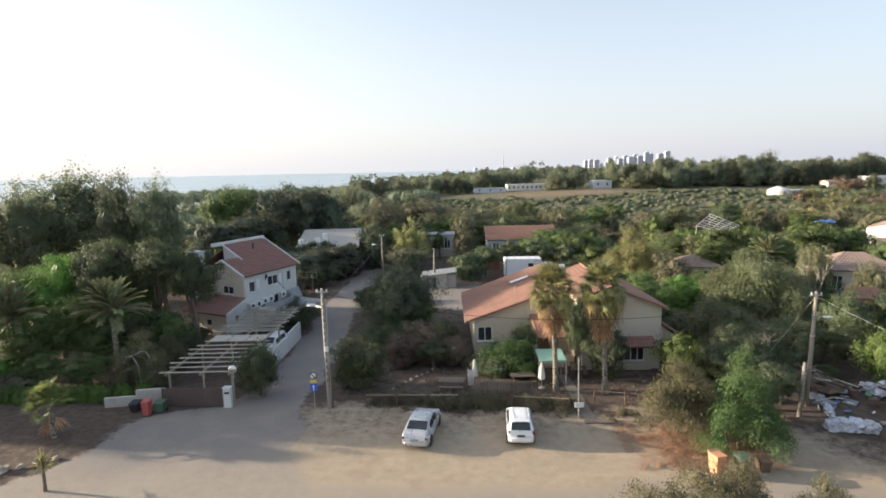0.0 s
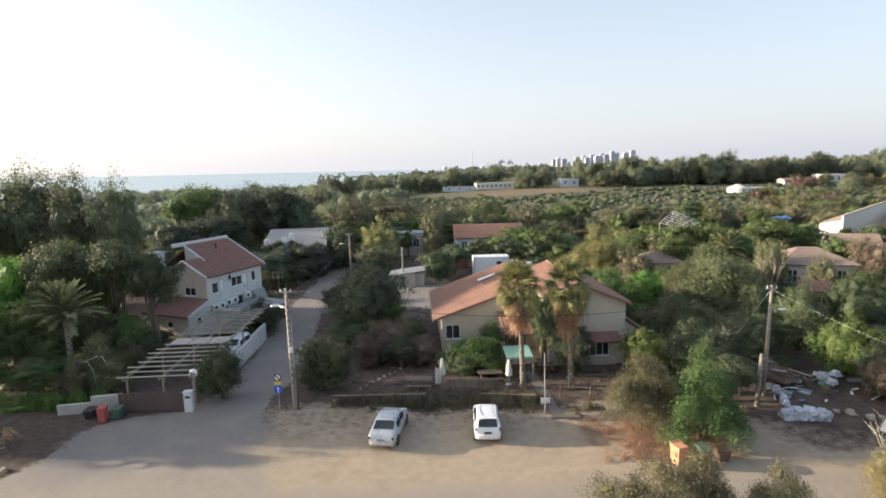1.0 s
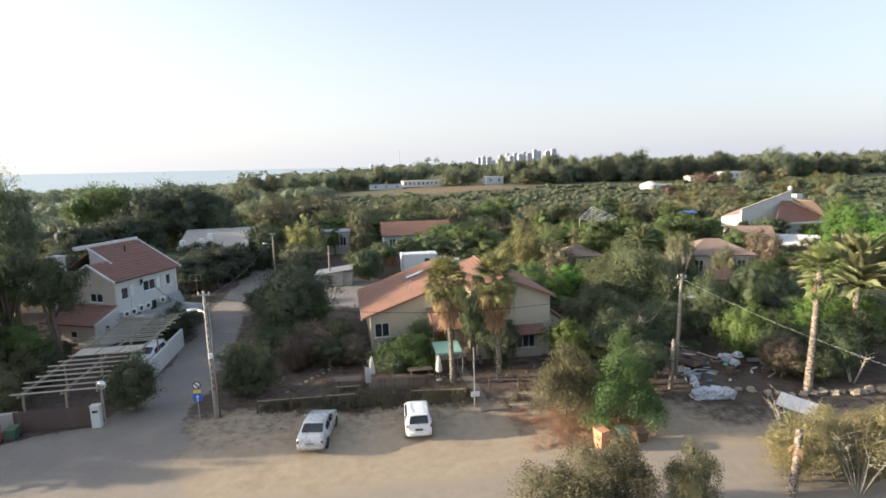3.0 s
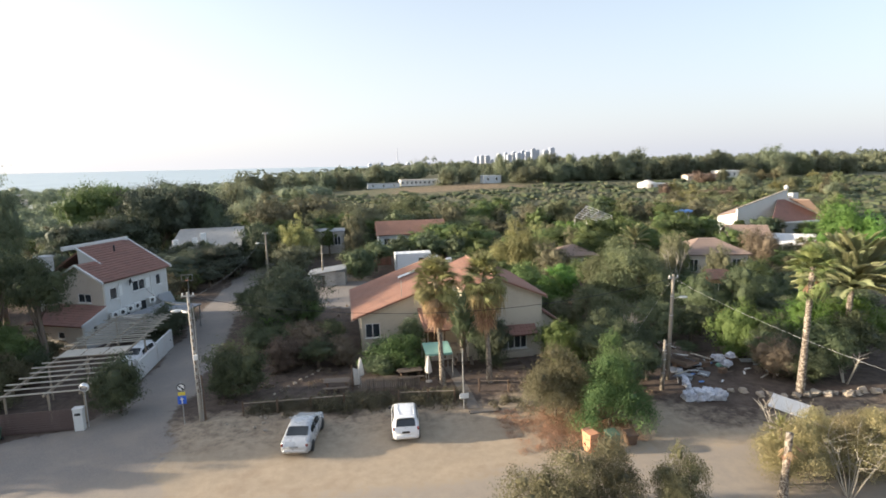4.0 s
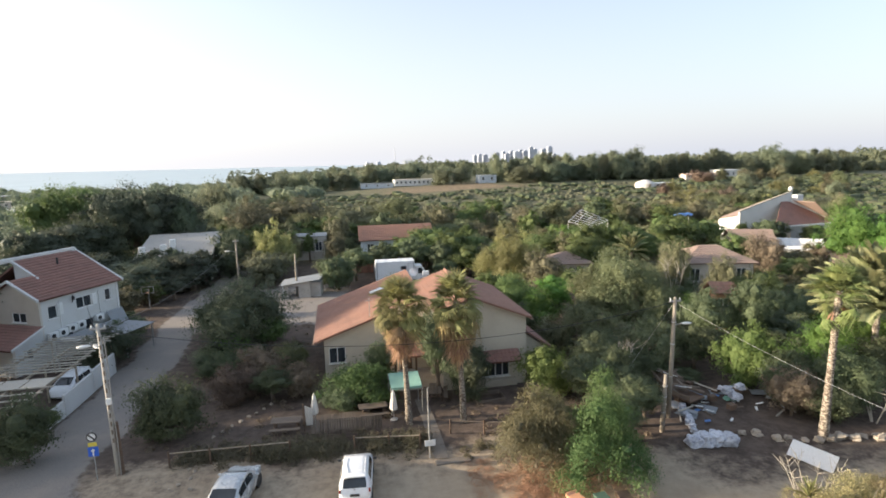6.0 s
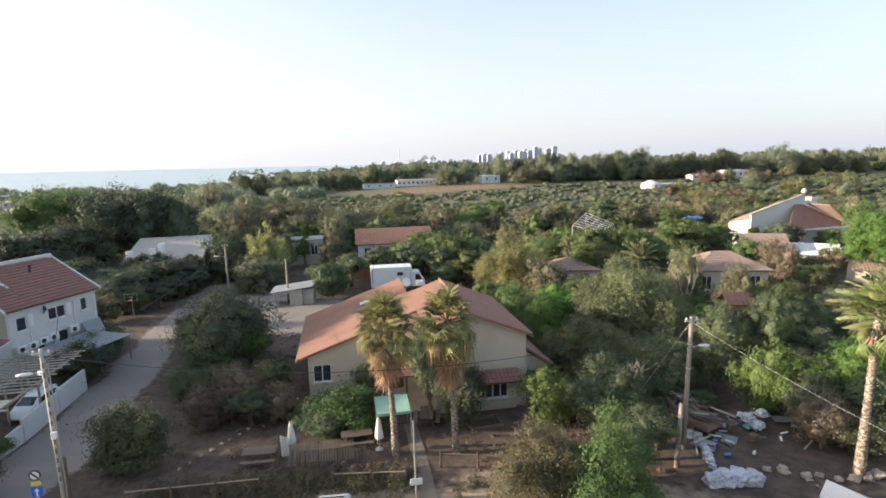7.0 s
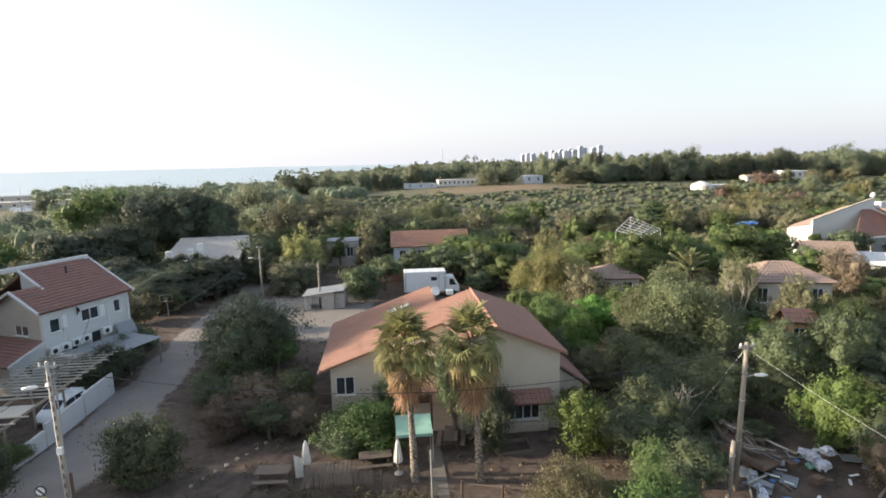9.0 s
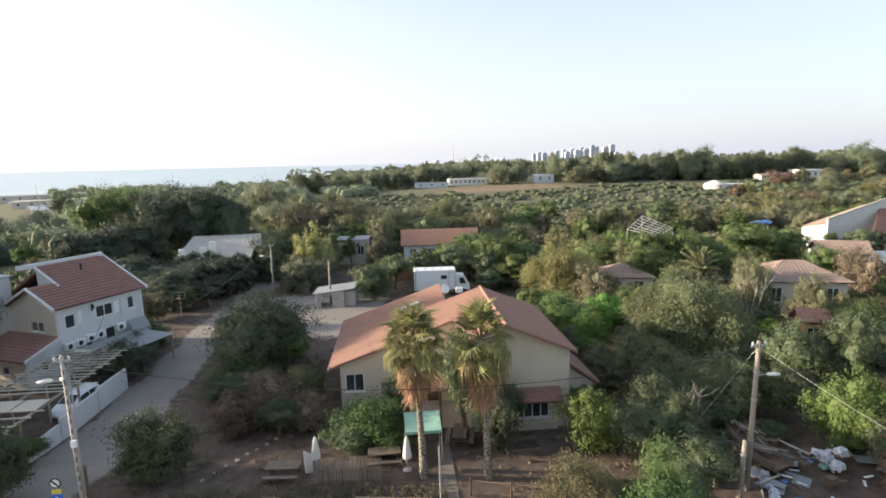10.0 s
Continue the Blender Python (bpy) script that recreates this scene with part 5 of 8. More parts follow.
def truck():
    t = thing("box_truck", at(12.9, 82.6, gz(12, 82.6), -2), "white box lorry with a dark small window, parked", "truck")
    g = Geo()
    g.box((-0.9, 0, 2.15), (5.6, 2.4, 2.75), 0.06)
    box = part("cargo_box", g, WHITESHEET, t)
    g = Geo()
    for x in np.arange(-3.5, 1.9, 1.1):
        g.box((x, 0, 3.55), (0.06, 2.4, 0.05), 0.01)
    part("roof_rib", g, WHITEPAINT, box)
    g = Geo()
    g.box((0.3, -1.205, 2.55), (0.8, 0.04, 0.5), 0.01)
    part("window", g, GLASS, box)
    g = Geo()
    for x0, x1, z0, z1 in ((0.95, 1.75, 1.0, 3.2), (-3.5, -3.45, 0.9, 3.4)):
        g.box((x0, -1.215, (z0 + z1) / 2), (0.05, 0.03, z1 - z0), 0.005)
        g.box((x1, -1.215, (z0 + z1) / 2), (0.05, 0.03, z1 - z0), 0.005)
        g.box(((x0 + x1) / 2, -1.215, z1), (x1 - x0, 0.03, 0.05), 0.005)
    part("door_frame", g, GREYSHEET, box)
    g = Geo()
    g.loft([[(1.95, -1.05, 0.7), (1.95, 1.05, 0.7), (1.95, 1.05, 2.7), (1.95, -1.05, 2.7)], [(3.0, -1.05, 0.7), (3.0, 1.05, 0.7), (3.0, 1.0, 2.65), (3.0, -1.0, 2.65)], [(3.75, -1.05, 0.7), (3.75, 1.05, 0.7), (3.72, 1.03, 1.5), (3.72, -1.03, 1.5)]][::-1])
    cab = part("cab", g, WHITEPAINT, t)
    g = Geo()
    g.add([(2.4, -1.07, 1.6), (3.3, -1.07, 1.6), (2.95, -1.035, 2.4), (2.4, -1.035, 2.4)], [(0, 1, 2, 3)])
    part("side_window", g, CARGLASS, cab)
    g = Geo()
    g.add([(3.70, -0.95, 1.6), (3.70, 0.95, 1.6), (3.12, 0.9, 2.5), (3.12, -0.9, 2.5)], [(0, 1, 2, 3)])
    part("windscreen", g, CARGLASS, cab)
    g = Geo()
    g.box((0, 0, 0.62), (7.0, 1.0, 0.22), 0.03)
    part("chassis", g, BLACK, t)
    for x in (-2.4, 2.9):
        for y in (-1, 1):
            g = Geo()
            g.lathe([(0.28, -0.13), (0.42, -0.13), (0.45, -0.08), (0.45, 0.08), (0.42, 0.13), (0.28, 0.13)], 18, Matrix.Translation((x, y * 0.95, 0.45)) @ Matrix.Rotation(radians(90), 4, "X"))
            w = part("wheel", g, RUBBER, t, "", True)
            g = Geo()
            g.lathe([(0.28, -0.1), (0.28, 0.1), (0.1, 0.12)], 14, Matrix.Translation((x, y * 0.95, 0.45)) @ Matrix.Rotation(radians(90), 4, "X"))
            part("rim", g, STEEL, w)


truck()


# ---------------- poles, lamps, wires, signs ----------------
def lamp_arm(parent, z, dx, dy):
    g = Geo()
    g.tube([(0, 0, z - 0.35), (dx * 0.35, dy * 0.35, z - 0.08), (dx, dy, z)], 0.03)
    arm = part("lamp_arm", g, STEEL, parent)
    g = Geo()
    d = Vector((dx, dy, 0)).normalized()
    rings = []
    for s, w, hh in ((0, 0.05, 0.05), (0.12, 0.11, 0.08), (0.4, 0.13, 0.09), (0.62, 0.07, 0.05)):
        p = Vector((dx, dy, z)) + d * s
        e = Vector((-d.y, d.x, 0))
        rings.append([p + e * w * math.cos(a) + Vector((0, 0, hh * math.sin(a))) for a in np.linspace(0, 6.28, 9)[:8]])
    g.loft(rings)
    part("lamp_head", g, WHITEPAINT, arm, "pale lamp head", True)


def utility_pole(x, y, h, label, lamp, mat=POLEWOOD, cross=True, tilt=(0, 0), r=0.13):
    p = thing("utility_pole", at(x, y, gz(x, y)), label, "utility pole")
    g = Geo()
    g.tube([(0, 0, -0.4), (tilt[0] * 0.5, tilt[1] * 0.5, h * 0.5), (tilt[0], tilt[1], h)], [r * 1.15, r, r * 0.75], 12)
    part("pole", g, mat, p, "", True)
    if cross:
        g = Geo()
        g.box((tilt[0], tilt[1], h - 0.25), (0.8, 0.08, 0.1), 0.01)
        bar = part("cross_arm", g, STEEL, p)
        for dx in (-0.32, 0, 0.32):
            g = Geo()
            g.lathe([(0.02, 0), (0.05, 0.03), (0.035, 0.07), (0.05, 0.11), (0.02, 0.16)], 10, Matrix.Translation((tilt[0] + dx, tilt[1], h - 0.2)))
            part("insulator", g, WHITEPAINT, bar, "", True)
    for z in (h * 0.35, h * 0.62, h * 0.8):
        g = Geo()
        g.lathe([(r * 1.1, -0.03), (r * 1.16, -0.03), (r * 1.16, 0.03), (r * 1.1, 0.03)], 12, Matrix.Translation((tilt[0] * z / h, tilt[1] * z / h, z)))
        part("band", g, STEEL, p)
    if lamp:
        for dx, dy, z in lamp:
            lamp_arm(p, z, dx, dy)
    return p


p1 = utility_pole(-8.4, 36.2, 8.65, "grey street lamp pole with twin lamps and a dark wooden foot", [(-0.5, -0.15, 7.55), (-0.35, 0.4, 7.25)], CONCRETE, True, (-0.1, 0), 0.11)
g = Geo()
g.tube([(0.2, 0.05, -0.3), (0.17, 0.05, 3.1)], [0.12, 0.1], 10)
part("wooden_foot", g, DARKWOOD, p1, "dark timber brace")
for i in range(13):
    g = Geo()
    z = 2.1 + 0.48 * i
    g.box((0.03 - 0.1 * z / 8.65, -0.118 + 0.003 * i, z), (0.085, 0.03, 0.26), 0.01)
    part("slot", g, OLDWOOD, p1)
g = Geo()
g.tube([(0.16, -0.1, 0.0), (0.19, -0.1, 2.2), (0.15, -0.1, 4.6), (0.17, -0.05, 6.2), (0.12, -0.02, 7.9)], 0.035)
part("conduit", g, STEEL, p1)
g = Geo()
g.box((0.05, -0.2, 4.4), (0.25, 0.16, 0.35), 0.02)
part("junction_box", g, WHITEPAINT, p1)
utility_pole(24.6, 35.1, 8.0, "weathered wooden utility pole with one street lamp", [(0.55, -0.1, 6.3)], POLEWOOD, True, (0.1, 0))
utility_pole(23.1, 33.5, 3.7, "short weathered wooden pole stub", [], POLEWOOD, False, (0.1, 0))
utility_pole(-9.9, 84.5, 7.4, "slim utility pole at the end of a lane", [(-0.9, 0, 5.8)], POLEWOOD)
utility_pole(-1.6, 79.0, 5.8, "wooden pole beside a small shed", [], POLEWOOD, False)
utility_pole(47.5, 66.5, 5.6, "thin dark pole by a brown roof", [], DARKWOOD, False)


def wire(name, a, b, sag, r, mat, label):
    a, b = Vector(a), Vector(b)
    g = Geo()
    n = 24
    g.tube([a.lerp(b, i / n) - Vector((0, 0, sag * 4 * (i / n) * (1 - i / n))) for i in range(n + 1)], r, 5)
    return tagged(part(name, g, mat), label, "cable")


wire("overhead_cable", (-8.4, 36.2, 8.3), (24.6, 35.1, 7.7), 1.75, 0.018, BLACK, "thin black overhead cable between two poles")
wire("overhead_cable", (24.7, 35.1, 7.7), (25.6, 8.0, 7.3), 0.9, 0.0055, ALU, "pale thin overhead cable leaving a wooden pole")
wire("guy_wire", (24.6, 35.1, 7.6), (22.0, 38.5, -0.1), 0.0, 0.009, STEEL, "taut steel guy wire from a pole to the ground")
wire("overhead_cable", (-8.4, 36.2, 8.2), (-9.9, 84.5, 6.4), 1.0, 0.02, BLACK, "thin black overhead cable along a lane")
wire("overhead_cable", (-8.4, 36.2, 7.9), (-20.0, 62.0, 4.4), 0.8, 0.02, BLACK, "thin black service cable to a white house")


def road_sign():
    s = thing("road_sign", at(-9.35, 35.9), "no-stopping sign above a blue one-way sign on a thin post", "sign")
    g = Geo()
    g.tube([(0, 0, -0.2), (0, 0, 2.9)], 0.03)
    part("post", g, STEEL, s)
    rot = Matrix.Rotation(radians(90), 4, "X")
    g = Geo()
    g.lathe([(0.02, 0.03), (0.26, 0.03), (0.26, 0.0), (0.02, 0.0)], 24, Matrix.Translation((0, -0.03, 2.55)) @ rot)
    d = part("round_plate", g, SIGNBLACK, s)
    g = Geo()
    g.lathe([(0.02, 0.012), (0.2, 0.012), (0.2, 0.0)], 24, Matrix.Translation((0, -0.06, 2.55)) @ rot)
    part("disc", g, SIGNWHITE, d)
    g = Geo()
    g.box((0, 0, 0), (0.08, 0.02, 0.38), 0, Matrix.Translation((0, -0.08, 2.55)) @ Matrix.Rotation(radians(-45), 4, "Y"))
    part("bar", g, SIGNBLACK, d)
    g = Geo()
    g.box((0, -0.05, 2.12), (0.44, 0.03, 0.22), 0.01)
    part("yellow_plate", g, YELLOW, s)
    g = Geo()
    g.box((0, -0.05, 1.70), (0.52, 0.03, 0.54), 0.02)
    b = part("blue_plate", g, BLUE, s)
    g = Geo()
    g.box((0, -0.075, 1.62), (0.07, 0.02, 0.3), 0)
    g.prism([(-0.12, 1.74), (0.12, 1.74), (0, 1.89)], -0.085, -0.068)
    part("arrow", g, SIGNWHITE, b)


road_sign()


def light_post():
    s = thing("post_with_notice", at(8.7, 33.9), "tall thin grey post with a small white notice board", "post")
    g = Geo()
    g.tube([(0, 0, -0.2), (-0.05, 0.05, 4.2)], [0.05, 0.04], 10)
    part("post", g, STEEL, s)
    g = Geo()
    g.box((0, -0.08, 0.95), (0.62, 0.04, 0.36), 0.01)
    part("notice_board", g, SIGNWHITE, s)


light_post()


# ---------------- palms ----------------
def fan_frond(length, blade, seg=13, droop=0.5, seed=0):
    """A fan palm leaf along +x: stalk, then pleated blades in a fan with drooping tips."""
    rs = np.random.default_rng(seed)
    g = Geo()
    g.tube([(0, 0, 0), (length * 0.5, 0, 0.06), (length, 0, 0.0)], [0.03, 0.022, 0.015], 4)
    for k in range(seg):
        a = radians(-82 + 164 * k / (seg - 1))
        d = Vector((math.cos(a), math.sin(a), 0))
        e = Vector((-d.y, d.x, 0))
        L = blade * (0.8 + 0.2 * math.cos(a)) * rs.uniform(0.9, 1.08)
        o = Vector((length, 0, 0))
        w = blade * 0.05
        fold = 0.35 * abs(d.y) * L
        p1, p2 = o + d * L * 0.55 + Vector((0, 0, 0.05 + fold * 0.55)), o + d * L + Vector((0, 0, fold - droop * L * rs.uniform(0.4, 1.0)))
        g.add([o - e * 0.012, o + e * 0.012, p1 + e * w, p1 + Vector((0, 0, 0.035)), p1 - e * w, p2], [(0, 1, 2, 3), (0, 3, 4), (3, 2, 5), (4, 3, 5)])
    return g


def feather_frond(length, n=30, seed=0):
    """A date palm leaf along +x, arching, with two rows of leaflets."""
    rs = np.random.default_rng(seed)
    g = Geo()
    curve = lambda s: Vector((length * s * (1 - 0.10 * s), 0, length * (0.26 * s - 0.34 * s * s)))
    g.tube([curve(i / 8) for i in range(9)], [0.05 - 0.0055 * i for i in range(9)], 5)
    for i in range(n):
        s = 0.14 + 0.86 * i / (n - 1)
        p, t = curve(s), (curve(min(1, s + 0.02)) - curve(s - 0.02)).normalized()
        for sg in (-1, 1):
            L = length * 0.20 * (1 - 0.55 * abs(s - 0.45)) * rs.uniform(0.85, 1.1)
            d = (t * 0.75 + Vector((0, sg * 0.8, 0.18)) + Vector(rs.normal(size=3)) * 0.08).normalized()
            wv = t * 0.042
            g.add([p - wv, p + wv, p + d * L * 0.55 + wv * 1.1 + Vector((0, 0, 0.02)), p + d * L + Vector((0, 0, -0.08)), p + d * L * 0.55 - wv * 1.1], [(0, 1, 2, 3, 4)])
    return g


def dead_frond(length, blade, seg=9, seed=0):
    """A dry leaf folded along +x: a narrow sheaf of stiff, ragged blades."""
    rs = np.random.default_rng(seed)
    g = Geo()
    g.tube([(0, 0, 0), (length * 0.5, 0, 0.05), (length, 0, 0.0)], [0.028, 0.02, 0.014], 4)
    for k in range(seg):
        a = radians(-48 + 96 * k / (seg - 1) + rs.uniform(-6, 6))
        d = Vector((math.cos(a), math.sin(a) * 0.8, rs.uniform(-0.12, 0.2)))
        e = Vector((-d.y, d.x, 0))
        L = blade * rs.uniform(0.7, 1.15)
        o = Vector((length, 0, 0))
        w = blade * 0.035
        p1, p2 = o + d * L * 0.5, o + d * L
        g.add([o - e * 0.012, o + e * 0.012, p1 + e * w, p1 + Vector((0, 0, 0.03)), p1 - e * w, p2], [(0, 1, 2, 3), (0, 3, 4), (3, 2, 5), (4, 3, 5)])
    return g


def hanging_frond(length, blade, seg=11, seed=0):
    """A wilted fan leaf along +x: the blades hang down from the end of the stalk."""
    rs = np.random.default_rng(seed)
    g = Geo()
    g.tube([(0, 0, 0), (length * 0.5, 0, 0.08), (length, 0, -0.02)], [0.028, 0.02, 0.014], 4)
    for k in range(seg):
        a = radians(-120 + 240 * k / (seg - 1))
        d = Vector((math.cos(a), math.sin(a), 0))
        e = Vector((-d.y, d.x, 0))
        L = blade * rs.uniform(0.85, 1.25)
        o = Vector((length, 0, -0.02))
        w = blade * 0.042
        p1 = o + d * L * 0.3 + Vector((0, 0, -L * 0.22))
        p2 = o + d * L * rs.uniform(0.2, 0.6) + Vector((0, 0, -L * rs.uniform(0.55, 1.1)))
        g.add([o - e * 0.012, o + e * 0.012, p1 + e * w, p1 + d * 0.03, p1 - e * w, p2], [(0, 1, 2, 3), (0, 3, 4), (3, 2, 5), (4, 3, 5)])
    return g


FAN = [_mesh("frond", fan_frond(1.0, 1.05, 17, 0.5, s), LEAF["frond"]) for s in range(3)]
GREENFAN = [_mesh("frond", fan_frond(1.0, 1.05, 17, 0.35, 20 + s), LEAF["greenfrond"]) for s in range(3)]
GREENWILT = [_mesh("frond", hanging_frond(1.0, 1.2, 15, 50 + s), LEAF["greenfrond"]) for s in range(2)]
DROOP = [_mesh("frond", hanging_frond(0.95, 1.55, 17, 30 + s), LEAF["droop"]) for s in range(3)]
WILT = [_mesh("frond", hanging_frond(1.0, 1.3, 15, 40 + s), LEAF["frond"]) for s in range(2)]
DEADFAN = [_mesh("dead_frond", dead_frond(0.75, 1.35, 13, 9 + s), LEAF["dead"]) for s in range(3)]
FEATHER = [_mesh("frond", feather_frond(3.0, 66, s), LEAF["date"]) for s in range(3)]


def palm_trunk(h, r, lean, rough=0.12):
    g = Geo()
    n = max(10, int(h / 0.22))
    pts = [(lean[0] * (i / n) ** 1.3, lean[1] * (i / n) ** 1.3, -0.3 + (h + 0.3) * i / n) for i in range(n + 1)]
    g.tube(pts, [r * (1.25 - 0.45 * min(1, i / n * 2.2)) * (1 + rough * (1 if i % 2 else -1) * 0.5) for i in range(n + 1)], 12)
    return g


def put_frond(parent, name, mesh, origin, az, el, scale, roll=0.0):
    f = part(name, mesh, None, parent)
    f.matrix_basis = Matrix.Translation(origin) @ Matrix.Rotation(az, 4, "Z") @ Matrix.Rotation(-el, 4, "Y") @ Matrix.Rotation(roll, 4, "X") @ Matrix.Diagonal((scale, scale, scale, 1))
    return f


def fan_palm(x, y, h, lean, label, green=24, dead=46, s=1.0, seed=1, skirt=1.4, r=0.2, droop=38, wilted=0.6, fresh=False):
    rs = np.random.default_rng(seed)
    p = thing("fan_palm", at(x, y, gz(x, y)), label, "palm tree")
    part("trunk", palm_trunk(h, r, lean), PALMBARK, p, "", True)
    for i in range(dead):
        u = (i + 0.5) / dead
        z = h - 0.35 - skirt * u
        el = radians(-40 - 44 * u ** 0.6 + rs.uniform(-8, 8))
        az = i * 2.4 + rs.uniform(-0.4, 0.4)
        put_frond(p, "dead_frond", DEADFAN[i % 3], (lean[0] * (z / h), lean[1] * (z / h), z), az, el, s * rs.uniform(0.75, 1.05), rs.uniform(-0.3, 0.3))
    for i in range(green):
        u = i / green
        el = radians(86 - 92 * u + rs.uniform(-14, 14))
        az = i * 2.4 + rs.uniform(-0.3, 0.3)
        put_frond(p, "frond", (GREENFAN if fresh else FAN)[i % 3], (lean[0], lean[1], h - 0.05 - 0.2 * u), az, el, s * rs.uniform(0.85, 1.12), rs.uniform(-0.5, 0.5))
    for i in range(droop):
        u = i / droop
        el = radians(4 - 62 * u + rs.uniform(-16, 16))
        az = i * 2.4 + rs.uniform(-0.3, 0.3)
        put_frond(p, "frond", (GREENWILT if fresh else WILT if u < 1 - wilted else DROOP)[i % 2], (lean[0], lean[1], h - 0.25 - 0.9 * u), az, el, s * rs.uniform(0.65, 1.15), rs.uniform(-0.7, 0.7))
    return p


def date_palm(x, y, h, label, n=44, s=1.0, seed=3, r=0.26, lean=(0, 0), rise=95):
    rs = np.random.default_rng(seed)
    p = thing("date_palm", at(x, y, gz(x, y)), label, "palm tree")
    part("trunk", palm_trunk(h, r, lean, 0.2), PALMBARK, p, "", True)
    for i in range(n):
        u = i / n
        el = radians(84 - rise * u + rs.uniform(-8, 8))
        az = i * 2.4 + rs.uniform(-0.3, 0.3)
        put_frond(p, "frond", FEATHER[i % 3], (lean[0], lean[1], h - 0.2 * u), az, el, s * rs.uniform(0.85, 1.12), rs.uniform(-0.4, 0.4))
    return p


fan_palm(8.1, 38.3, 7.95, (-0.35, 0.1), "tall fan palm with a thick skirt of dry fronds", green=36, dead=36, s=1.02, seed=1, skirt=1.7, droop=46)
fan_palm(11.6, 37.8, 8.05, (-0.35, 0.1), "tall fan palm with hanging dry fronds", 32, 46, 1.04, 2, 2.1, 0.2, 48)
fan_palm(31.7, 30.5, 9.0, (0.15, 0), "tall fan palm with a small green head and light shaggy trunk", 40, 2, 0.84, 4, 0.3, 0.24, 10, 0.0, True)
date_palm(40.4, 35.2, 6.0, "large date palm with long arching grey-green fronds", 72, 1.5, 5, rise=80)
date_palm(-28.0, 44.0, 5.9, "date palm in a shaded garden", 40, 1.0, 6)
date_palm(-36.5, 44.0, 5.6, "date palm in a shaded garden", 40, 1.0, 7)
date_palm(33.6, 55.5, 7.9, "small date palm rising above bushy trees", 26, 0.75, 8)
fan_palm(-25.4, 32.6, 2.3, (-0.1, 0), "small young fan palm with a rough trunk", 24, 3, 0.85, 9, 0.5, 0.16, 0, 0.0, True)


def yucca(x, y, h, label):
    """A short stem with a rosette of sword leaves."""
    rs = np.random.default_rng(12)
    p = thing("yucca", at(x, y, gz(x, y)), label, "plant")
    part("trunk", palm_trunk(h, 0.1, (0.05, 0)), BARK, p, "", True)
    g = Geo()
    g.add([(0, -0.03, 0), (0, 0.03, 0), (0.45, 0.05, 0.03), (0.95, 0, -0.08), (0.45, -0.05, 0.03), (0.45, 0, -0.02)], [(0, 5, 2, 1), (5, 3, 2), (0, 4, 5), (4, 3, 5)])
    leaf = _mesh("leaf", g, LEAF["frond"])
    for i in range(34):
        put_frond(p, "leaf", leaf, (0.05, 0, h - 0.15 * i / 34), i * 2.4, radians(86 - 100 * i / 34), rs.uniform(0.75, 1.1))


yucca(-21.6, 26.6, 1.5, "young yucca with a rough stem beside the street")
yucca(23.4, 23.4, 2.2, "green yucca rosette rising from a pale shrub")


def bare_shrub(x, y, h, spread, label, seed=1, stems=7, r=0.045):
    """Leafless grey branches forking upward."""
    rs = np.random.default_rng(seed)
    p = thing("bare_shrub", at(x, y, gz(x, y)), label, "bush")
    for i in range(stems):
        g = Geo()
        a = i * 2.4 + rs.uniform(-0.4, 0.4)
        d = Vector((math.cos(a) * spread, math.sin(a) * spread, h)) * rs.uniform(0.7, 1.0)
        b0, mid = Vector((math.cos(a) * 0.08, math.sin(a) * 0.08, -0.2)), d * 0.5 + Vector(rs.normal(size=3)) * 0.12
        g.tube([b0, mid, d], [r, r * 0.7, r * 0.25], 6)
        for k in range(6):
            s = rs.uniform(0.35, 0.95)
            q = mid.lerp(d, s) if s > 0.5 else b0.lerp(mid, s * 2)
            e = q + Vector((rs.normal() * 0.4 * spread, rs.normal() * 0.4 * spread, rs.uniform(0.15, 0.4) * h * 0.6))
            g.tube([q, q.lerp(e, 0.5) + Vector(rs.normal(size=3)) * 0.05, e], [r * 0.45, r * 0.3, r * 0.12], 5)
        part("branch", g, DRYBARK, p)


bare_shrub(23.9, 39.8, 3.8, 0.8, "leafless grey shrub with many thin branches", 1, 9)
bare_shrub(36.4, 31.4, 2.6, 1.0, "bare pale forked branches beside boulders", 2, 4, 0.055)
bare_shrub(42.0, 60.5, 6.2, 1.5, "half-dead tree with bare pale branches", 3, 7, 0.07)
bare_shrub(24.9, 24.9, 2.8, 1.2, "dry pale twigs standing in a shrub", 4, 8, 0.03)
bare_shrub(24.6, 20.3, 3.2, 1.5, "dry pale twigs standing in a shrub", 5, 10, 0.024)


# ---------------- yard of the main house ----------------
def closed_umbrella(x, y, h=2.1):
    o = thing("garden_umbrella", at(x, y, gz(x, y)), "closed white garden umbrella on a thin pole", "umbrella", "garden umbrellas")
    g = Geo()
    g.tube([(0, 0, 0), (0, 0, h)], 0.022)
    part("pole", g, STEEL, o)
    g = Geo()
    prof = [(0.03, h - 0.02), (0.10, h - 0.25), (0.17, h - 0.8), (0.22, h - 1.25), (0.20, h - 1.35)]
    n = 16
    g.add([(r * (1 + 0.28 * (k % 2)) * math.cos(2 * math.pi * k / n), r * (1 + 0.28 * (k % 2)) * math.sin(2 * math.pi * k / n), z) for r, z in prof for k in range(n)],
          [(i * n + k, i * n + (k + 1) % n, (i + 1) * n + (k + 1) % n, (i + 1) * n + k) for i in range(len(prof) - 1) for k in range(n)])
    part("canopy", g, CANVAS, o)
    g = Geo()
    g.lathe([(0.25, 0), (0.25, 0.06), (0.05, 0.12)], 14)
    part("base", g, CONCRETE, o)


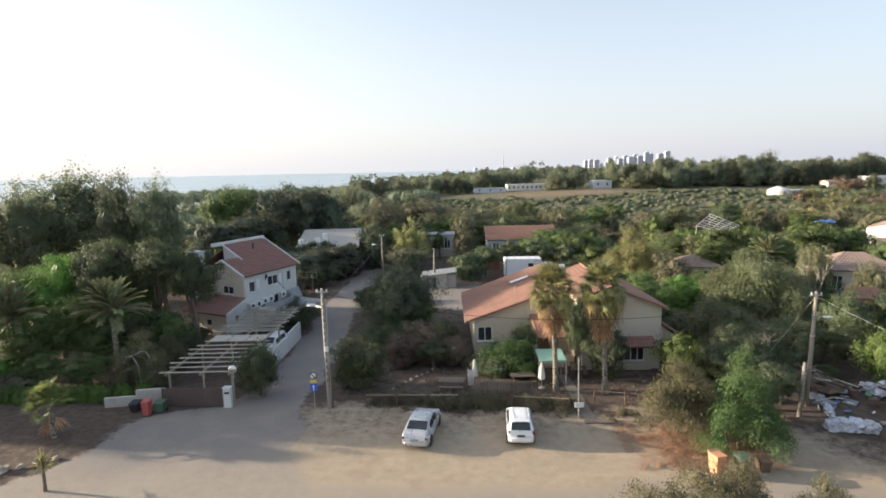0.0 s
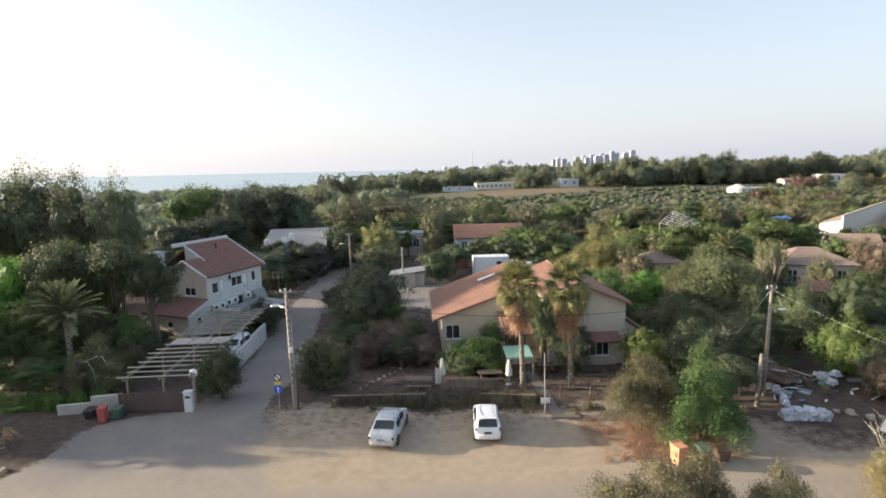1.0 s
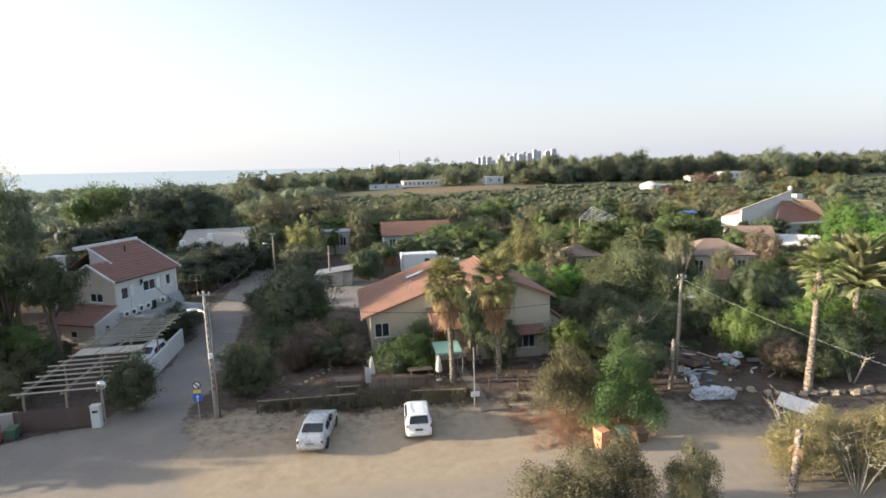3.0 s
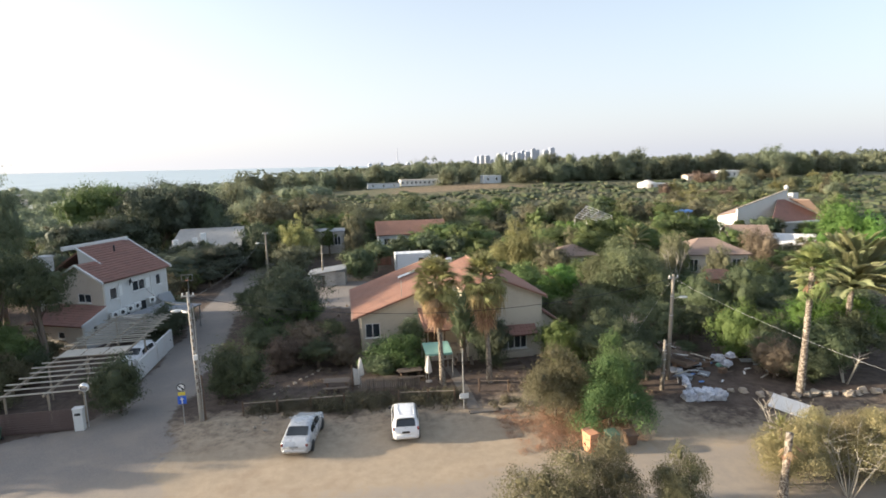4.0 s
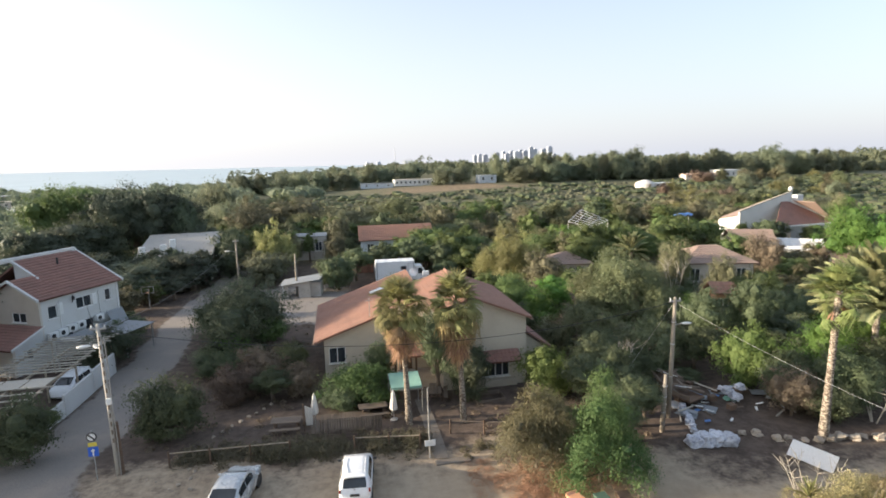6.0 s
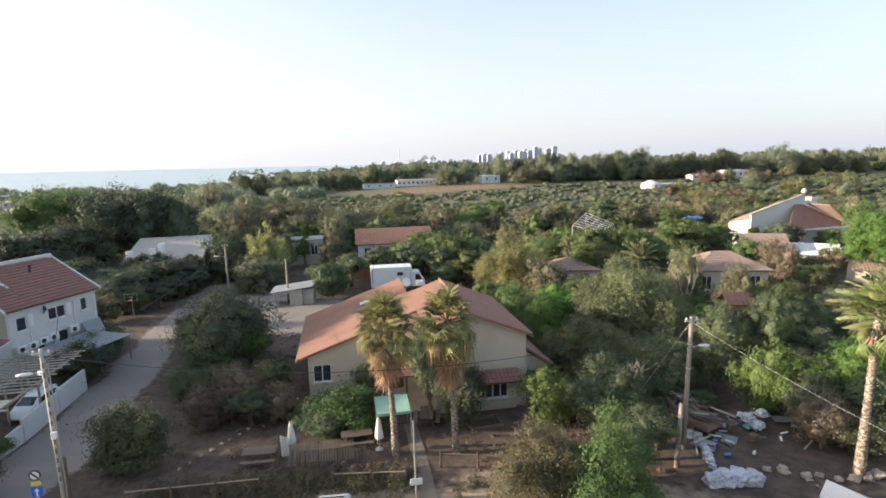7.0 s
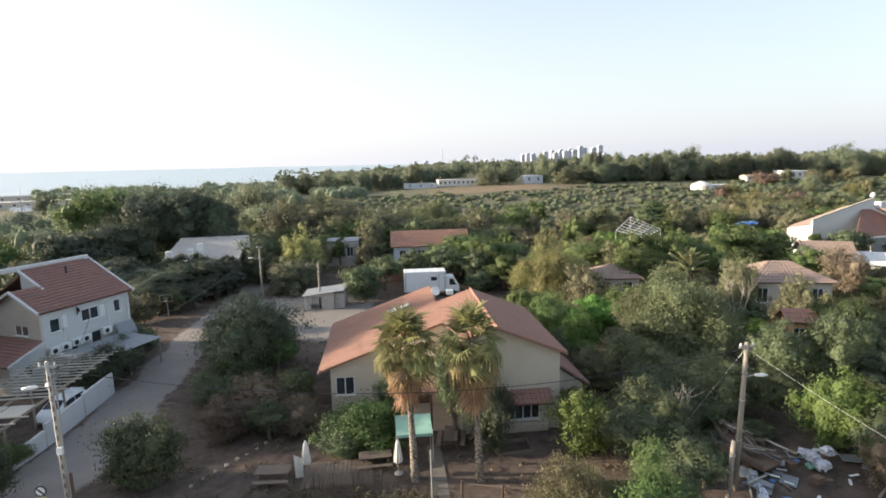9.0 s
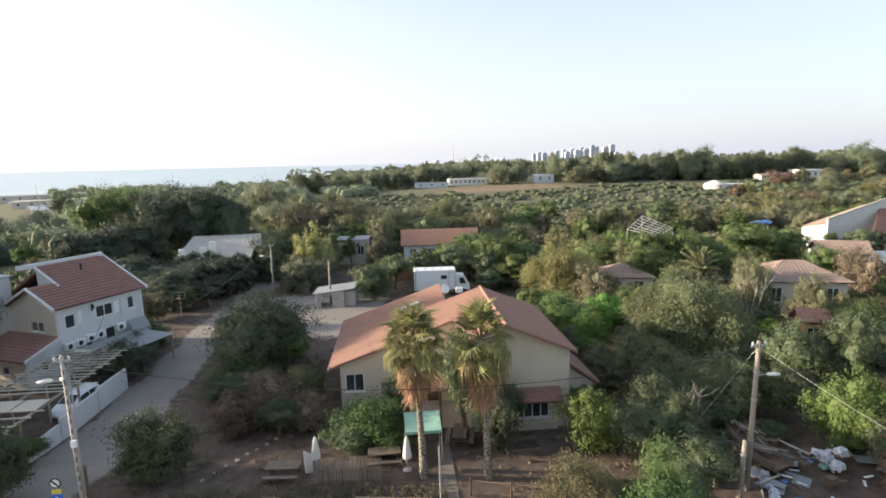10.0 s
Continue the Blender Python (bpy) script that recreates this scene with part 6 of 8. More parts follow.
lp = thing("laundry_pole", at(1.45, 39.0, gz(1.5, 39)), "white cloth hanging from a short dark post", "laundry")
g = Geo()
g.tube([(0, 0, 0), (0, 0, 1.9)], 0.04, 6)
part("post", g, DARKWOOD, lp)
g = Geo()
n = 9
g.add([p for i in range(n + 1) for p in ((0.08 + 0.5 * i / n, 0.05 * math.sin(i * 2.1), 1.75 - 0.25 * i / n), (0.12 + 0.42 * i / n, 0.09 * math.sin(i * 2.1 + 0.6), 0.35 + 0.05 * (i % 3)))], [(2 * i, 2 * i + 2, 2 * i + 3, 2 * i + 1) for i in range(n)])
part("cloth", g, CANVAS, lp)
closed_umbrella(7.2, 39.3)
closed_umbrella(2.1, 39.6, 2.3)


def picnic_table(x, y, rz, label="dark wooden picnic table with benches on dusty ground"):
    t = thing("picnic_table", at(x, y, gz(x, y), rz), label, "table", "picnic tables")
    for k in range(4):
        g = Geo()
        g.box((0, -0.33 + 0.22 * k, 0.74), (1.9, 0.2, 0.05), 0.01)
        part("plank", g, OLDWOOD, t)
    for s in (-1, 1):
        g = Geo()
        g.box((0, s * 0.75, 0.45), (1.9, 0.28, 0.05), 0.01)
        part("bench", g, OLDWOOD, t)
        g = Geo()
        g.box((s * 0.7, 0, 0.42), (0.08, 1.5, 0.08), 0.01)
        for q in (-1, 1):
            g.tube([(s * 0.7, q * 0.5, 0), (s * 0.7, q * 0.2, 0.72)], 0.045, 4)
        part("leg_frame", g, DARKWOOD, t)


picnic_table(0.3, 39.5, -4)
picnic_table(5.9, 40.4, 3)
picnic_table(10.6, 42.6, 80)


def slat_fence(name, m, n, step, h, mat, label, wide=0.09, rail=True, jitter=0.02):
    f = thing(name, m, label, "fence")
    g = Geo()
    g.box((0, 0, 0), (wide, 0.025, h), 0.006)
    shared = _mesh("slat", g, mat)
    rs = np.random.default_rng(n)
    for i in range(n):
        s = part("slat", shared, mat, f)
        s.matrix_basis = Matrix.Translation((i * step, 0, h / 2 + rs.uniform(-jitter, jitter))) @ Matrix.Rotation(rs.uniform(-0.02, 0.02), 4, "Y")
    if rail:
        for z in (h * 0.25, h * 0.8):
            g = Geo()
            g.box(((n - 1) * step / 2, 0.04, z), (n * step, 0.05, 0.07), 0.01)
            part("rail", g, mat, f)
    return f


slat_fence("slat_fence", at(2.5, 38.1, gz(3, 38), -3), 26, 0.15, 1.05, OLDWOOD, "weathered vertical-board fence around a small deck")


def rail_fence(pts, label):
    x0, y0 = pts[0]
    f = thing("rail_fence", at(x0, y0, 0), label, "fence")
    for i, (x, y) in enumerate(pts):
        g = Geo()
        g.box((x - x0, y - y0, 0.45), (0.1, 0.1, 1.1), 0.015)
        part("post", g, DARKWOOD, f)
        if i:
            a, b = pts[i - 1], (x, y)
            g = Geo()
            g.tube([(a[0] - x0, a[1] - y0, 0.86), (b[0] - x0, b[1] - y0, 0.86)], 0.035, 6)
            part("rail", g, OLDWOOD if x0 > 9 else WOOD, f)


rail_fence([(-5.8, 36.3), (-3.6, 36.2), (-1.4, 36.1), (0.8, 36.0)], "low wooden rail fence with a pale top rail")
rail_fence([(4.5, 35.6), (6.5, 35.3), (8.3, 35.0)], "low wooden rail fence beside a hedge")
rail_fence([(10.4, 36.3), (12.4, 35.7), (14.4, 35.1)], "low wooden rail fence beside a path")


def canopy():
    c = thing("canopy", at(8.15, 41.1, gz(8, 41)) @ Matrix.Diagonal((0.92, 0.9, 0.86, 1)), "green fabric canopy over a terrace", "canopy")
    g = Geo()
    n = 8
    vs = [(-1.1 + 2.3 * i / n, -1.1 + 2.1 * j / n, 2.35 + 0.35 * j / n - 0.12 * math.sin(math.pi * i / n) * math.sin(math.pi * j / n)) for j in range(n + 1) for i in range(n + 1)]
    g.add(vs, [(j * (n + 1) + i, j * (n + 1) + i + 1, (j + 1) * (n + 1) + i + 1, (j + 1) * (n + 1) + i) for j in range(n) for i in range(n)])
    g.add([(-1.1, -1.1, 2.35), (1.2, -1.1, 2.35), (1.2, -1.12, 2.15), (-1.1, -1.12, 2.17)], [(0, 1, 2, 3)])
    part("fabric", g, GREENCANVAS, c, "", True)
    for x, y, z in ((-1.1, -1.1, 2.35), (1.2, -1.1, 2.35), (1.2, 1.0, 2.7), (-1.1, 1.0, 2.7)):
        g = Geo()
        g.tube([(x, y, 0), (x, y, z)], 0.03)
        part("pole", g, STEEL, c)


canopy()
g = Geo()
for i in range(6):
    y = 33.6 + i * 1.5
    xm = 9.35 + 0.02 * i
    g.add([(xm - 0.42, y, gz(9, y) + 0.05), (xm + 0.42, y, gz(9, y) + 0.05), (xm + 0.42, y + 1.46, gz(9, y + 1.5) + 0.05), (xm - 0.42, y + 1.46, gz(9, y + 1.5) + 0.05)], [(0, 1, 2, 3)])
g.box((9.9, 33.2, 0.04), (2.0, 0.5, 0.12), 0.03)
tagged(part("garden_path", g, PATH), "pale concrete garden path with a doorstep slab", "path", kind="structure")
d = thing("deck", at(3.9, 39.6, gz(4, 39.6)), "weathered boarded terrace deck", "deck")
plank = None
for i in range(16):
    if plank is None:
        g = Geo()
        g.box((0, 0, 0), (0.22, 2.6, 0.05), 0.008)
        plank = _mesh("plank", g, OLDWOOD)
    s = part("plank", plank, OLDWOOD, d)
    s.matrix_basis = Matrix.Translation((-1.9 + i * 0.24, 0, 0.14))


def bed_frame(x, y, rz):
    b = thing("raised_bed", at(x, y, gz(x, y), rz), "empty timber-edged garden bed on bare earth", "garden bed")
    for c, s in (((0, -0.7, 0.14), (2.2, 0.06, 0.28)), ((0, 0.7, 0.14), (2.2, 0.06, 0.28)), ((-1.1, 0, 0.14), (0.06, 1.46, 0.28)), ((1.1, 0, 0.14), (0.06, 1.46, 0.28))):
        g = Geo()
        g.box(c, s, 0.01)
        part("board", g, OLDWOOD, b)


bed_frame(14.2, 41.2, 4)


# ---------------- bins, rocks, bags, junk ----------------
def wheelie_bin(x, y, mat, label, h=1.05, rz=0, lid_open=False):
    b = thing("wheelie_bin", at(x, y, gz(x, y), rz), label, "bin")
    g = Geo()
    g.loft([[(-0.24, -0.28, 0.08), (0.24, -0.28, 0.08), (0.24, 0.26, 0.08), (-0.24, 0.26, 0.08)], [(-0.3, -0.36, h - 0.1), (0.3, -0.36, h - 0.1), (0.3, 0.34, h - 0.1), (-0.3, 0.34, h - 0.1)], [(-0.32, -0.38, h - 0.1), (0.32, -0.38, h - 0.1), (0.32, 0.36, h - 0.1), (-0.32, 0.36, h - 0.1)], [(-0.32, -0.38, h - 0.04), (0.32, -0.38, h - 0.04), (0.32, 0.36, h - 0.04), (-0.32, 0.36, h - 0.04)]])
    part("tub", g, mat, b)
    g = Geo()
    m = Matrix.Translation((0, 0.34, h)) @ Matrix.Rotation(radians(35 if lid_open else 4), 4, "X")
    g.box((0, -0.36, 0.0), (0.66, 0.78, 0.06), 0.025, m)
    part("lid", g, mat, b)
    for s in (-1, 1):
        g = Geo()
        g.lathe([(0.03, -0.03), (0.1, -0.03), (0.1, 0.03), (0.03, 0.03)], 12, Matrix.Translation((s * 0.28, 0.3, 0.1)) @ Matrix.Rotation(radians(90), 4, "Y"))
        part("wheel", g, RUBBER, b)
    g = Geo()
    g.tube([(-0.26, 0.4, h - 0.08), (0.26, 0.4, h - 0.08)], 0.02)
    part("handle", g, mat, b)
    return b


wheelie_bin(-21.0, 35.6, RED, "red plastic wheelie bin beside a driveway gate", 1.1).scale = (0.8, 0.8, 1.0)
wheelie_bin(-20.3, 36.1, GREENBIN, "dark green plastic wheelie bin beside a gate", 0.8)
wheelie_bin(-22.2, 36.3, BLACK, "small dark bin by a low wall", 0.7)
wheelie_bin(14.4, 27.0, ORANGE, "faded orange bin standing by a green shrub", 1.25, 15, True)
wheelie_bin(15.6, 26.7, GREENBIN, "grey-green bin half hidden by a shrub", 1.2, 5)
wheelie_bin(17.0, 27.2, DARKWOOD, "small dark brown bin on sandy ground", 0.75)


def lump(r, seed, squash=0.75, fold=0.22, n=14, square=1.0):
    """A lumpy closed form, for stones and full sacks."""
    g = Geo()
    rings = []
    o = Vector((seed * 3.1, seed * 1.7, seed * 0.9))
    for i in range(1, n):
        a = math.pi * i / n
        ring = []
        for k in range(n):
            b = 2 * math.pi * k / n
            d = Vector((math.sin(a) * math.cos(b), math.sin(a) * math.sin(b), math.cos(a)))
            d = Vector([math.copysign(abs(c) ** square, c) for c in d])
            q = r * (1 + fold * noise.noise(d * 1.6 + o) * 2 + fold * 0.6 * noise.noise(d * 4.5 + o))
            ring.append((d.x * q, d.y * q, max(-0.55 * r * squash, d.z * q * squash)))
        rings.append(ring[::-1])
    g.loft(rings)
    return g


STONE = [_mesh("rock", lump(0.5, s, 0.7, 0.3, 9), ROCK) for s in range(5)]
SACK = [_mesh("sack", lump(0.46, 20 + s, 0.95, 0.2, 17, 0.6), BAG) for s in range(5)]
GSACK = [_mesh("sack", lump(0.5, 40 + s, 0.7, 0.3, 14), BAGGREEN, True) for s in range(2)]


def lay(name, meshes, x, y, s, label, category, group, z=0.0, i=0):
    ob = new(name, meshes[i % len(meshes)])
    ob.matrix_basis = Matrix.Translation((x, y, gz(x, y) + z + 0.18 * s)) @ Matrix.Rotation(i * 1.9, 4, "Z") @ Matrix.Diagonal((s, s * 0.85, s * 0.9, 1))
    return tagged(ob, label, category, group)


rs = np.random.default_rng(3)
for i in range(16):
    x = 27.6 + i * 0.72
    y = 32.3 - 1.9 * min(i, 3) / 3 - max(0, i - 5) * 0.10 + rs.uniform(-0.25, 0.25)
    if 2 <= i <= 3:
        y = 31.0
    lay("rock", STONE, x, y, rs.uniform(0.4, 0.85), "pale limestone boulder in a rough row", "rock", "row of boulders", 0, i)
for i in range(5):
    lay("rock", STONE, -26.3 + i * 0.75, 28.2 + i * 0.4, rs.uniform(0.35, 0.75), "pale stone edging a dirt bed", "rock", "stone edging", 0, i)
for i in range(9):
    lay("rock", STONE, -7.8 + rs.uniform(0, 4.2), 33.4 + rs.uniform(0, 3.2), rs.uniform(0.1, 0.28), "small loose stone on bare earth", "rock", "loose stones", 0, i)
for i in range(8):
    lay("rock", STONE, -4.2 + i * 0.42, 39.6 + i * 0.75 + rs.uniform(-0.1, 0.1), rs.uniform(0.2, 0.36), "stone edging a garden bed", "rock", "garden stones", 0, i + 2)
for i in range(4):
    lay("sack", SACK, 24.0 + i * 0.66, 31.7 - 0.14 * i + rs.uniform(-0.12, 0.12), rs.uniform(0.95, 1.15), "bulging white builder's sack on the ground", "sack", "heap of white sacks", 0.06, i)
for i in range(7):
    lay("sack", SACK, 24.7 + 0.25 * i + rs.uniform(-0.5, 0.5), 32.9 + i * 0.5, rs.uniform(0.4, 0.68), "crumpled white sack on a rubbish heap", "sack", "heap of white sacks", 0.05, i + 1)
for i in range(12):
    lay("sack", SACK if i % 3 else GSACK, 28.9 + rs.uniform(0, 2.4), 35.6 + rs.uniform(0, 1.8), rs.uniform(0.4, 0.75), "rubbish sack in a heap under bushes", "sack", "rubbish heap", 0.1 + 0.25 * (i % 3), i)
b = thing("panel_board", at(28.65, 28.4, 0.12, -70), "pale grey sheet panel leaning on stones", "panel")
g = Geo()
g.box((0, 0, 0.42), (2.3, 0.05, 0.95), 0.008, Matrix.Rotation(radians(-38), 4, "X"))
part("sheet", g, WHITESHEET, b)


def scrap_cart(x, y, rz):
    c = thing("flat_trailer", at(x, y, gz(x, y), rz), "flat trailer loaded with scrap boards and white offcuts", "trailer")
    g = Geo()
    g.box((0, 0, 0.55), (1.6, 2.8, 0.12), 0.02)
    part("bed", g, DARKWOOD, c)
    for s in (-1, 1):
        g = Geo()
        g.lathe([(0.05, -0.08), (0.3, -0.08), (0.3, 0.08), (0.05, 0.08)], 14, Matrix.Translation((s * 0.85, 0.1, 0.3)) @ Matrix.Rotation(radians(90), 4, "Y"))
        part("wheel", g, RUBBER, c)
        g = Geo()
        g.box((s * 0.8, 0, 0.8), (0.05, 2.8, 0.3), 0.01)
        part("side_rail", g, OLDWOOD, c)
    q = np.random.default_rng(4)
    for i in range(9):
        g = Geo()
        g.box((0, 0, 0), (0.16, q.uniform(1.0, 2.2), 0.05), 0.01, Matrix.Translation((q.uniform(-0.6, 0.6), q.uniform(-0.5, 0.5), 0.66 + 0.06 * i)) @ Matrix.Rotation(q.uniform(-0.8, 0.8), 4, "Z"))
        part("plank", g, WHITEPAINT if i == 6 else OLDWOOD, c)


q = np.random.default_rng(15)
SCRAP = []
for k, (sx, sy, sz, mt) in enumerate(((1.6, 0.14, 0.04, OLDWOOD), (0.7, 0.5, 0.03, ALU), (0.5, 0.4, 0.35, DARKWOOD), (0.5, 0.14, 0.03, WHITEPAINT), (1.9, 0.09, 0.09, PALEWOOD), (0.7, 0.5, 0.02, GREYSHEET), (0.35, 0.28, 0.03, TARP), (1.1, 0.8, 0.04, GREYSHEET))):
    g = Geo()
    g.box((0, 0, sz / 2), (sx, sy, sz), 0.01)
    SCRAP.append((_mesh("scrap", g, mt), ("loose weathered plank", "white sheet offcut", "dark wooden crate", "white painted board", "long pale batten", "grey metal sheet offcut", "blue plastic sheet", "dull grey sheet offcut")[k]))
for k in range(64):
    x, y = (25.2 + q.uniform(0, 3.4) + 0.1, 33.6 + q.uniform(0, 6.6)) if k < 40 else (27.5 + q.uniform(0, 5.5), 33.5 + q.uniform(0, 5.0))
    me, words = SCRAP[int(q.integers(0, 8))]
    ob = new("scrap", me)
    ob.matrix_basis = Matrix.Translation((x, y, gz(x, y) + 0.04 + 0.12 * (k % 3))) @ Matrix.Rotation(q.uniform(0, 6.28), 4, "Z") @ Matrix.Rotation(q.uniform(-0.25, 0.25), 4, "Y")
    tagged(ob, words + " on a rubbish-strewn yard", "scrap", "yard scrap")
scrap_cart(26.8, 37.2, 20)
scrap_cart(27.6, 39.8, -15)
ch = thing("broken_chair", at(23.6, 38.8, gz(23, 38.8), 30), "white plastic garden chair among scrub", "chair")
g = Geo()
g.box((0, 0, 0.42), (0.5, 0.5, 0.05), 0.02)
part("seat", g, WHITEPAINT, ch)
g = Geo()
g.box((0, 0.26, 0.75), (0.5, 0.05, 0.6), 0.02)
part("backrest", g, WHITEPAINT, ch)
for sx in (-1, 1):
    for sy in (-1, 1):
        g = Geo()
        g.tube([(sx * 0.22, sy * 0.22, 0), (sx * 0.2, sy * 0.2, 0.42)], 0.025)
        part("leg", g, WHITEPAINT, ch)


# ---------------- buildings farther off ----------------
def far_house(name, x, y, rz, w, d, hw, rise, wall, roof, label, hip=False, wins=3, base=None, cat="house", flat=False):
    """A plain house: walls with windows on the near side, gable (ridge along x), hip or flat roof."""
    h = thing(name, at(x, y, gz(x, y) if base is None else base, rz), label, cat)
    step = w / (wins + 0.0001) if wins else w
    ops = [(-0.0 + (k + 0.5) * step - min(0.6, step * 0.3), hw * 0.38, (k + 0.5) * step + min(0.6, step * 0.3), hw * 0.78) for k in range(wins)]
    m = at(-w / 2, -d / 2)
    part("wall", wall_geo(w, [(0, hw), (w, hw)], ops, 0.2, m), wall, h)
    for o in ops:
        window(h, m, o, 2)
    part("wall", wall_geo(w, [(0, hw), (w, hw)], [], 0.2, at(w / 2, d / 2, 0, 180)), wall, h)
    side = [(0, hw), (d, hw)] if hip or flat else [(-0.2, hw), (d / 2 - 0.2, hw + rise), (d - 0.2, hw)]
    part("wall", wall_geo(d - 0.41, side, [], 0.2, at(w / 2 - 0.003, -d / 2 + 0.203, 0, 90)), wall, h)
    part("wall", wall_geo(d - 0.41, side, [], 0.2, at(-w / 2 + 0.003, d / 2 - 0.203, 0, -90)), wall, h)
    o = 0.45
    if flat:
        g = Geo()
        g.box((0, 0, hw + 0.06), (w + 0.3, d + 0.3, 0.14), 0.03)
        part("roof", g, roof, h)
        return h
    hd, run = d / 2 + o, w / 2 + o
    drop = o * rise / (d / 2)
    sl = Vector((0, hd, rise + drop))
    if hip:
        t = lambda s: (s * hd / (2 * run) * 0.999, 1 - s * hd / (2 * run) * 0.999)
        part("roof", tiles((-run, -hd, hw - drop), (2 * run, 0, 0), sl, t, 0.4, 0.5), roof, h)
        part("roof", tiles((run, hd, hw - drop), (-2 * run, 0, 0), (0, -hd, rise + drop), t, 0.4, 0.5), roof, h)
        t2 = lambda s: (s * 0.499, 1 - s * 0.499)
        part("roof", tiles((run, -hd, hw - drop), (0, 2 * hd, 0), (-hd, 0, rise + drop), t2, 0.4, 0.5), roof, h)
        part("roof", tiles((-run, hd, hw - drop), (0, -2 * hd, 0), (hd, 0, rise + drop), t2, 0.4, 0.5), roof, h)
    else:
        part("roof", tiles((-run, -hd, hw - drop), (2 * run, 0, 0), sl, None, 0.4, 0.5), roof, h)
        part("roof", tiles((run, hd, hw - drop), (-2 * run, 0, 0), (0, -hd, rise + drop), None, 0.4, 0.5), roof, h)
    return h


far_house("cottage", 14.5, 104.5, -1, 12.5, 6.5, 4.2, 2.0, BLUEGREY, TILE, "small pale-blue house with a red tile roof among trees", wins=4)
far_house("outbuilding", -0.8, 109.5, 0, 5.5, 5.0, 4.3, 0, CONCRETE, GREYSHEET, "grey flat-roofed outbuilding among trees", wins=2, flat=True, cat="outbuilding")
# grey concrete on shed and lean-to front puts wall shade into the colour
far_house("shed", 0.7, 79.6, -6, 1.9, 2.8, 1.95, 0, CONCRETE, GREYSHEET, "small grey shed under a sloping sheet roof", wins=0, flat=True, cat="shed")
ls = thing("lean_to", at(-0.9, 79.2, gz(-2, 79), -6) @ Matrix.Diagonal((1.4, 1.0, 0.92, 1)), "low lean-to with a sloping grey sheet roof", "shed")
g = Geo()
n = 36
g.add([p for i in range(n + 1) for p in ((-1.9 + 3.8 * i / n, -1.7, 1.95 + 0.75 * i / n + 0.03 * (i % 2)), (-1.9 + 3.8 * i / n, 1.6, 2.15 + 0.75 * i / n + 0.03 * (i % 2)))], [(2 * i, 2 * i + 2, 2 * i + 3, 2 * i + 1) for i in range(n)])
part("roof_sheet", g, GREYSHEET, ls)
part("wall", wall_geo(2.6, [(0, 1.9), (2.6, 2.4)], [(0.5, 0.0, 1.5, 1.7)], 0.12, at(-1.7, -1.3)), CONCRETE, ls)
part("wall", wall_geo(2.6, [(0, 2.0), (2.6, 1.9)], [], 0.12, at(-1.697, 1.3, 0, -90)), WHITEWALL, ls)
slat_fence("slat_fence", at(5.2, 92.0, gz(7, 92), -4), 22, 0.2, 1.9, RUSTFENCE, "rust-red boarded fence behind a yard", 0.17)
wr = far_house("bungalow", -21.3, 99.6, 6, 10.4, 13.0, 3.8, 0, WHITEWALL, CONCRETE, "white bungalow with a low sloping roof and roof tanks", wins=4, flat=True)
g = Geo()
g.loft([[(sx * 5.5, -6.9, z) for sx, z in ((-1, 3.9), (1, 3.9), (1, 4.05), (-1, 4.05))], [(sx * 5.5, 6.9, z) for sx, z in ((-1, 3.9), (1, 3.9), (1, 6.1), (-1, 6.1))]])
part("sloping_roof", g, CONCRETE, wr)
for k, (x, y, hh) in enumerate(((-4.6, -4.4, 1.2), (-1.8, -3.4, 1.1), (-0.6, -2.4, 1.6))):
    g = Geo()
    g.box((x, y, 4.0 + (y + 6.9) * 0.148 + hh / 2), (0.8, 0.8, hh), 0.06)
    part("roof_tank", g, WHITEPAINT, wr)
far_house("bungalow", 52.3, 68.2, -14, 8.6, 6.5, 4.2, 1.6, BEIGE, TILE_BR, "beige bungalow with a weathered brown hip roof", hip=True, wins=3)
far_house("bungalow", 36.2, 77.5, -10, 5.6, 5.2, 3.2, 1.1, BEIGE, TILE_BR, "low house with a grey-brown hip roof behind trees", hip=True, wins=2)
far_house("outbuilding", 78.0, 81.5, -34, 8.0, 4.6, 2.3, 1.3, WHITEWALL, WHITESHEET, "white outbuilding with a pale sloping sheet roof", wins=2, cat="outbuilding")
far_house("outbuilding", 72.0, 84.0, -25, 6.0, 4.5, 3.8, 1.3, BEIGE, TILE_BR, "small outbuilding with a faded red-brown tile roof", wins=1, cat="outbuilding")
far_house("outbuilding", 76.5, 67.5, -35, 7.0, 4.0, 2.4, 0.9, BEIGE, TILE_BR, "low pale building with a faded roof behind palms", wins=2, cat="outbuilding")
far_house("hut", 42.2, 52.8, -18, 1.7, 1.6, 4.2, 0.6, ORANGE, TILE, "small hut with orange-coloured walls among dark shrubs", wins=1, cat="hut")


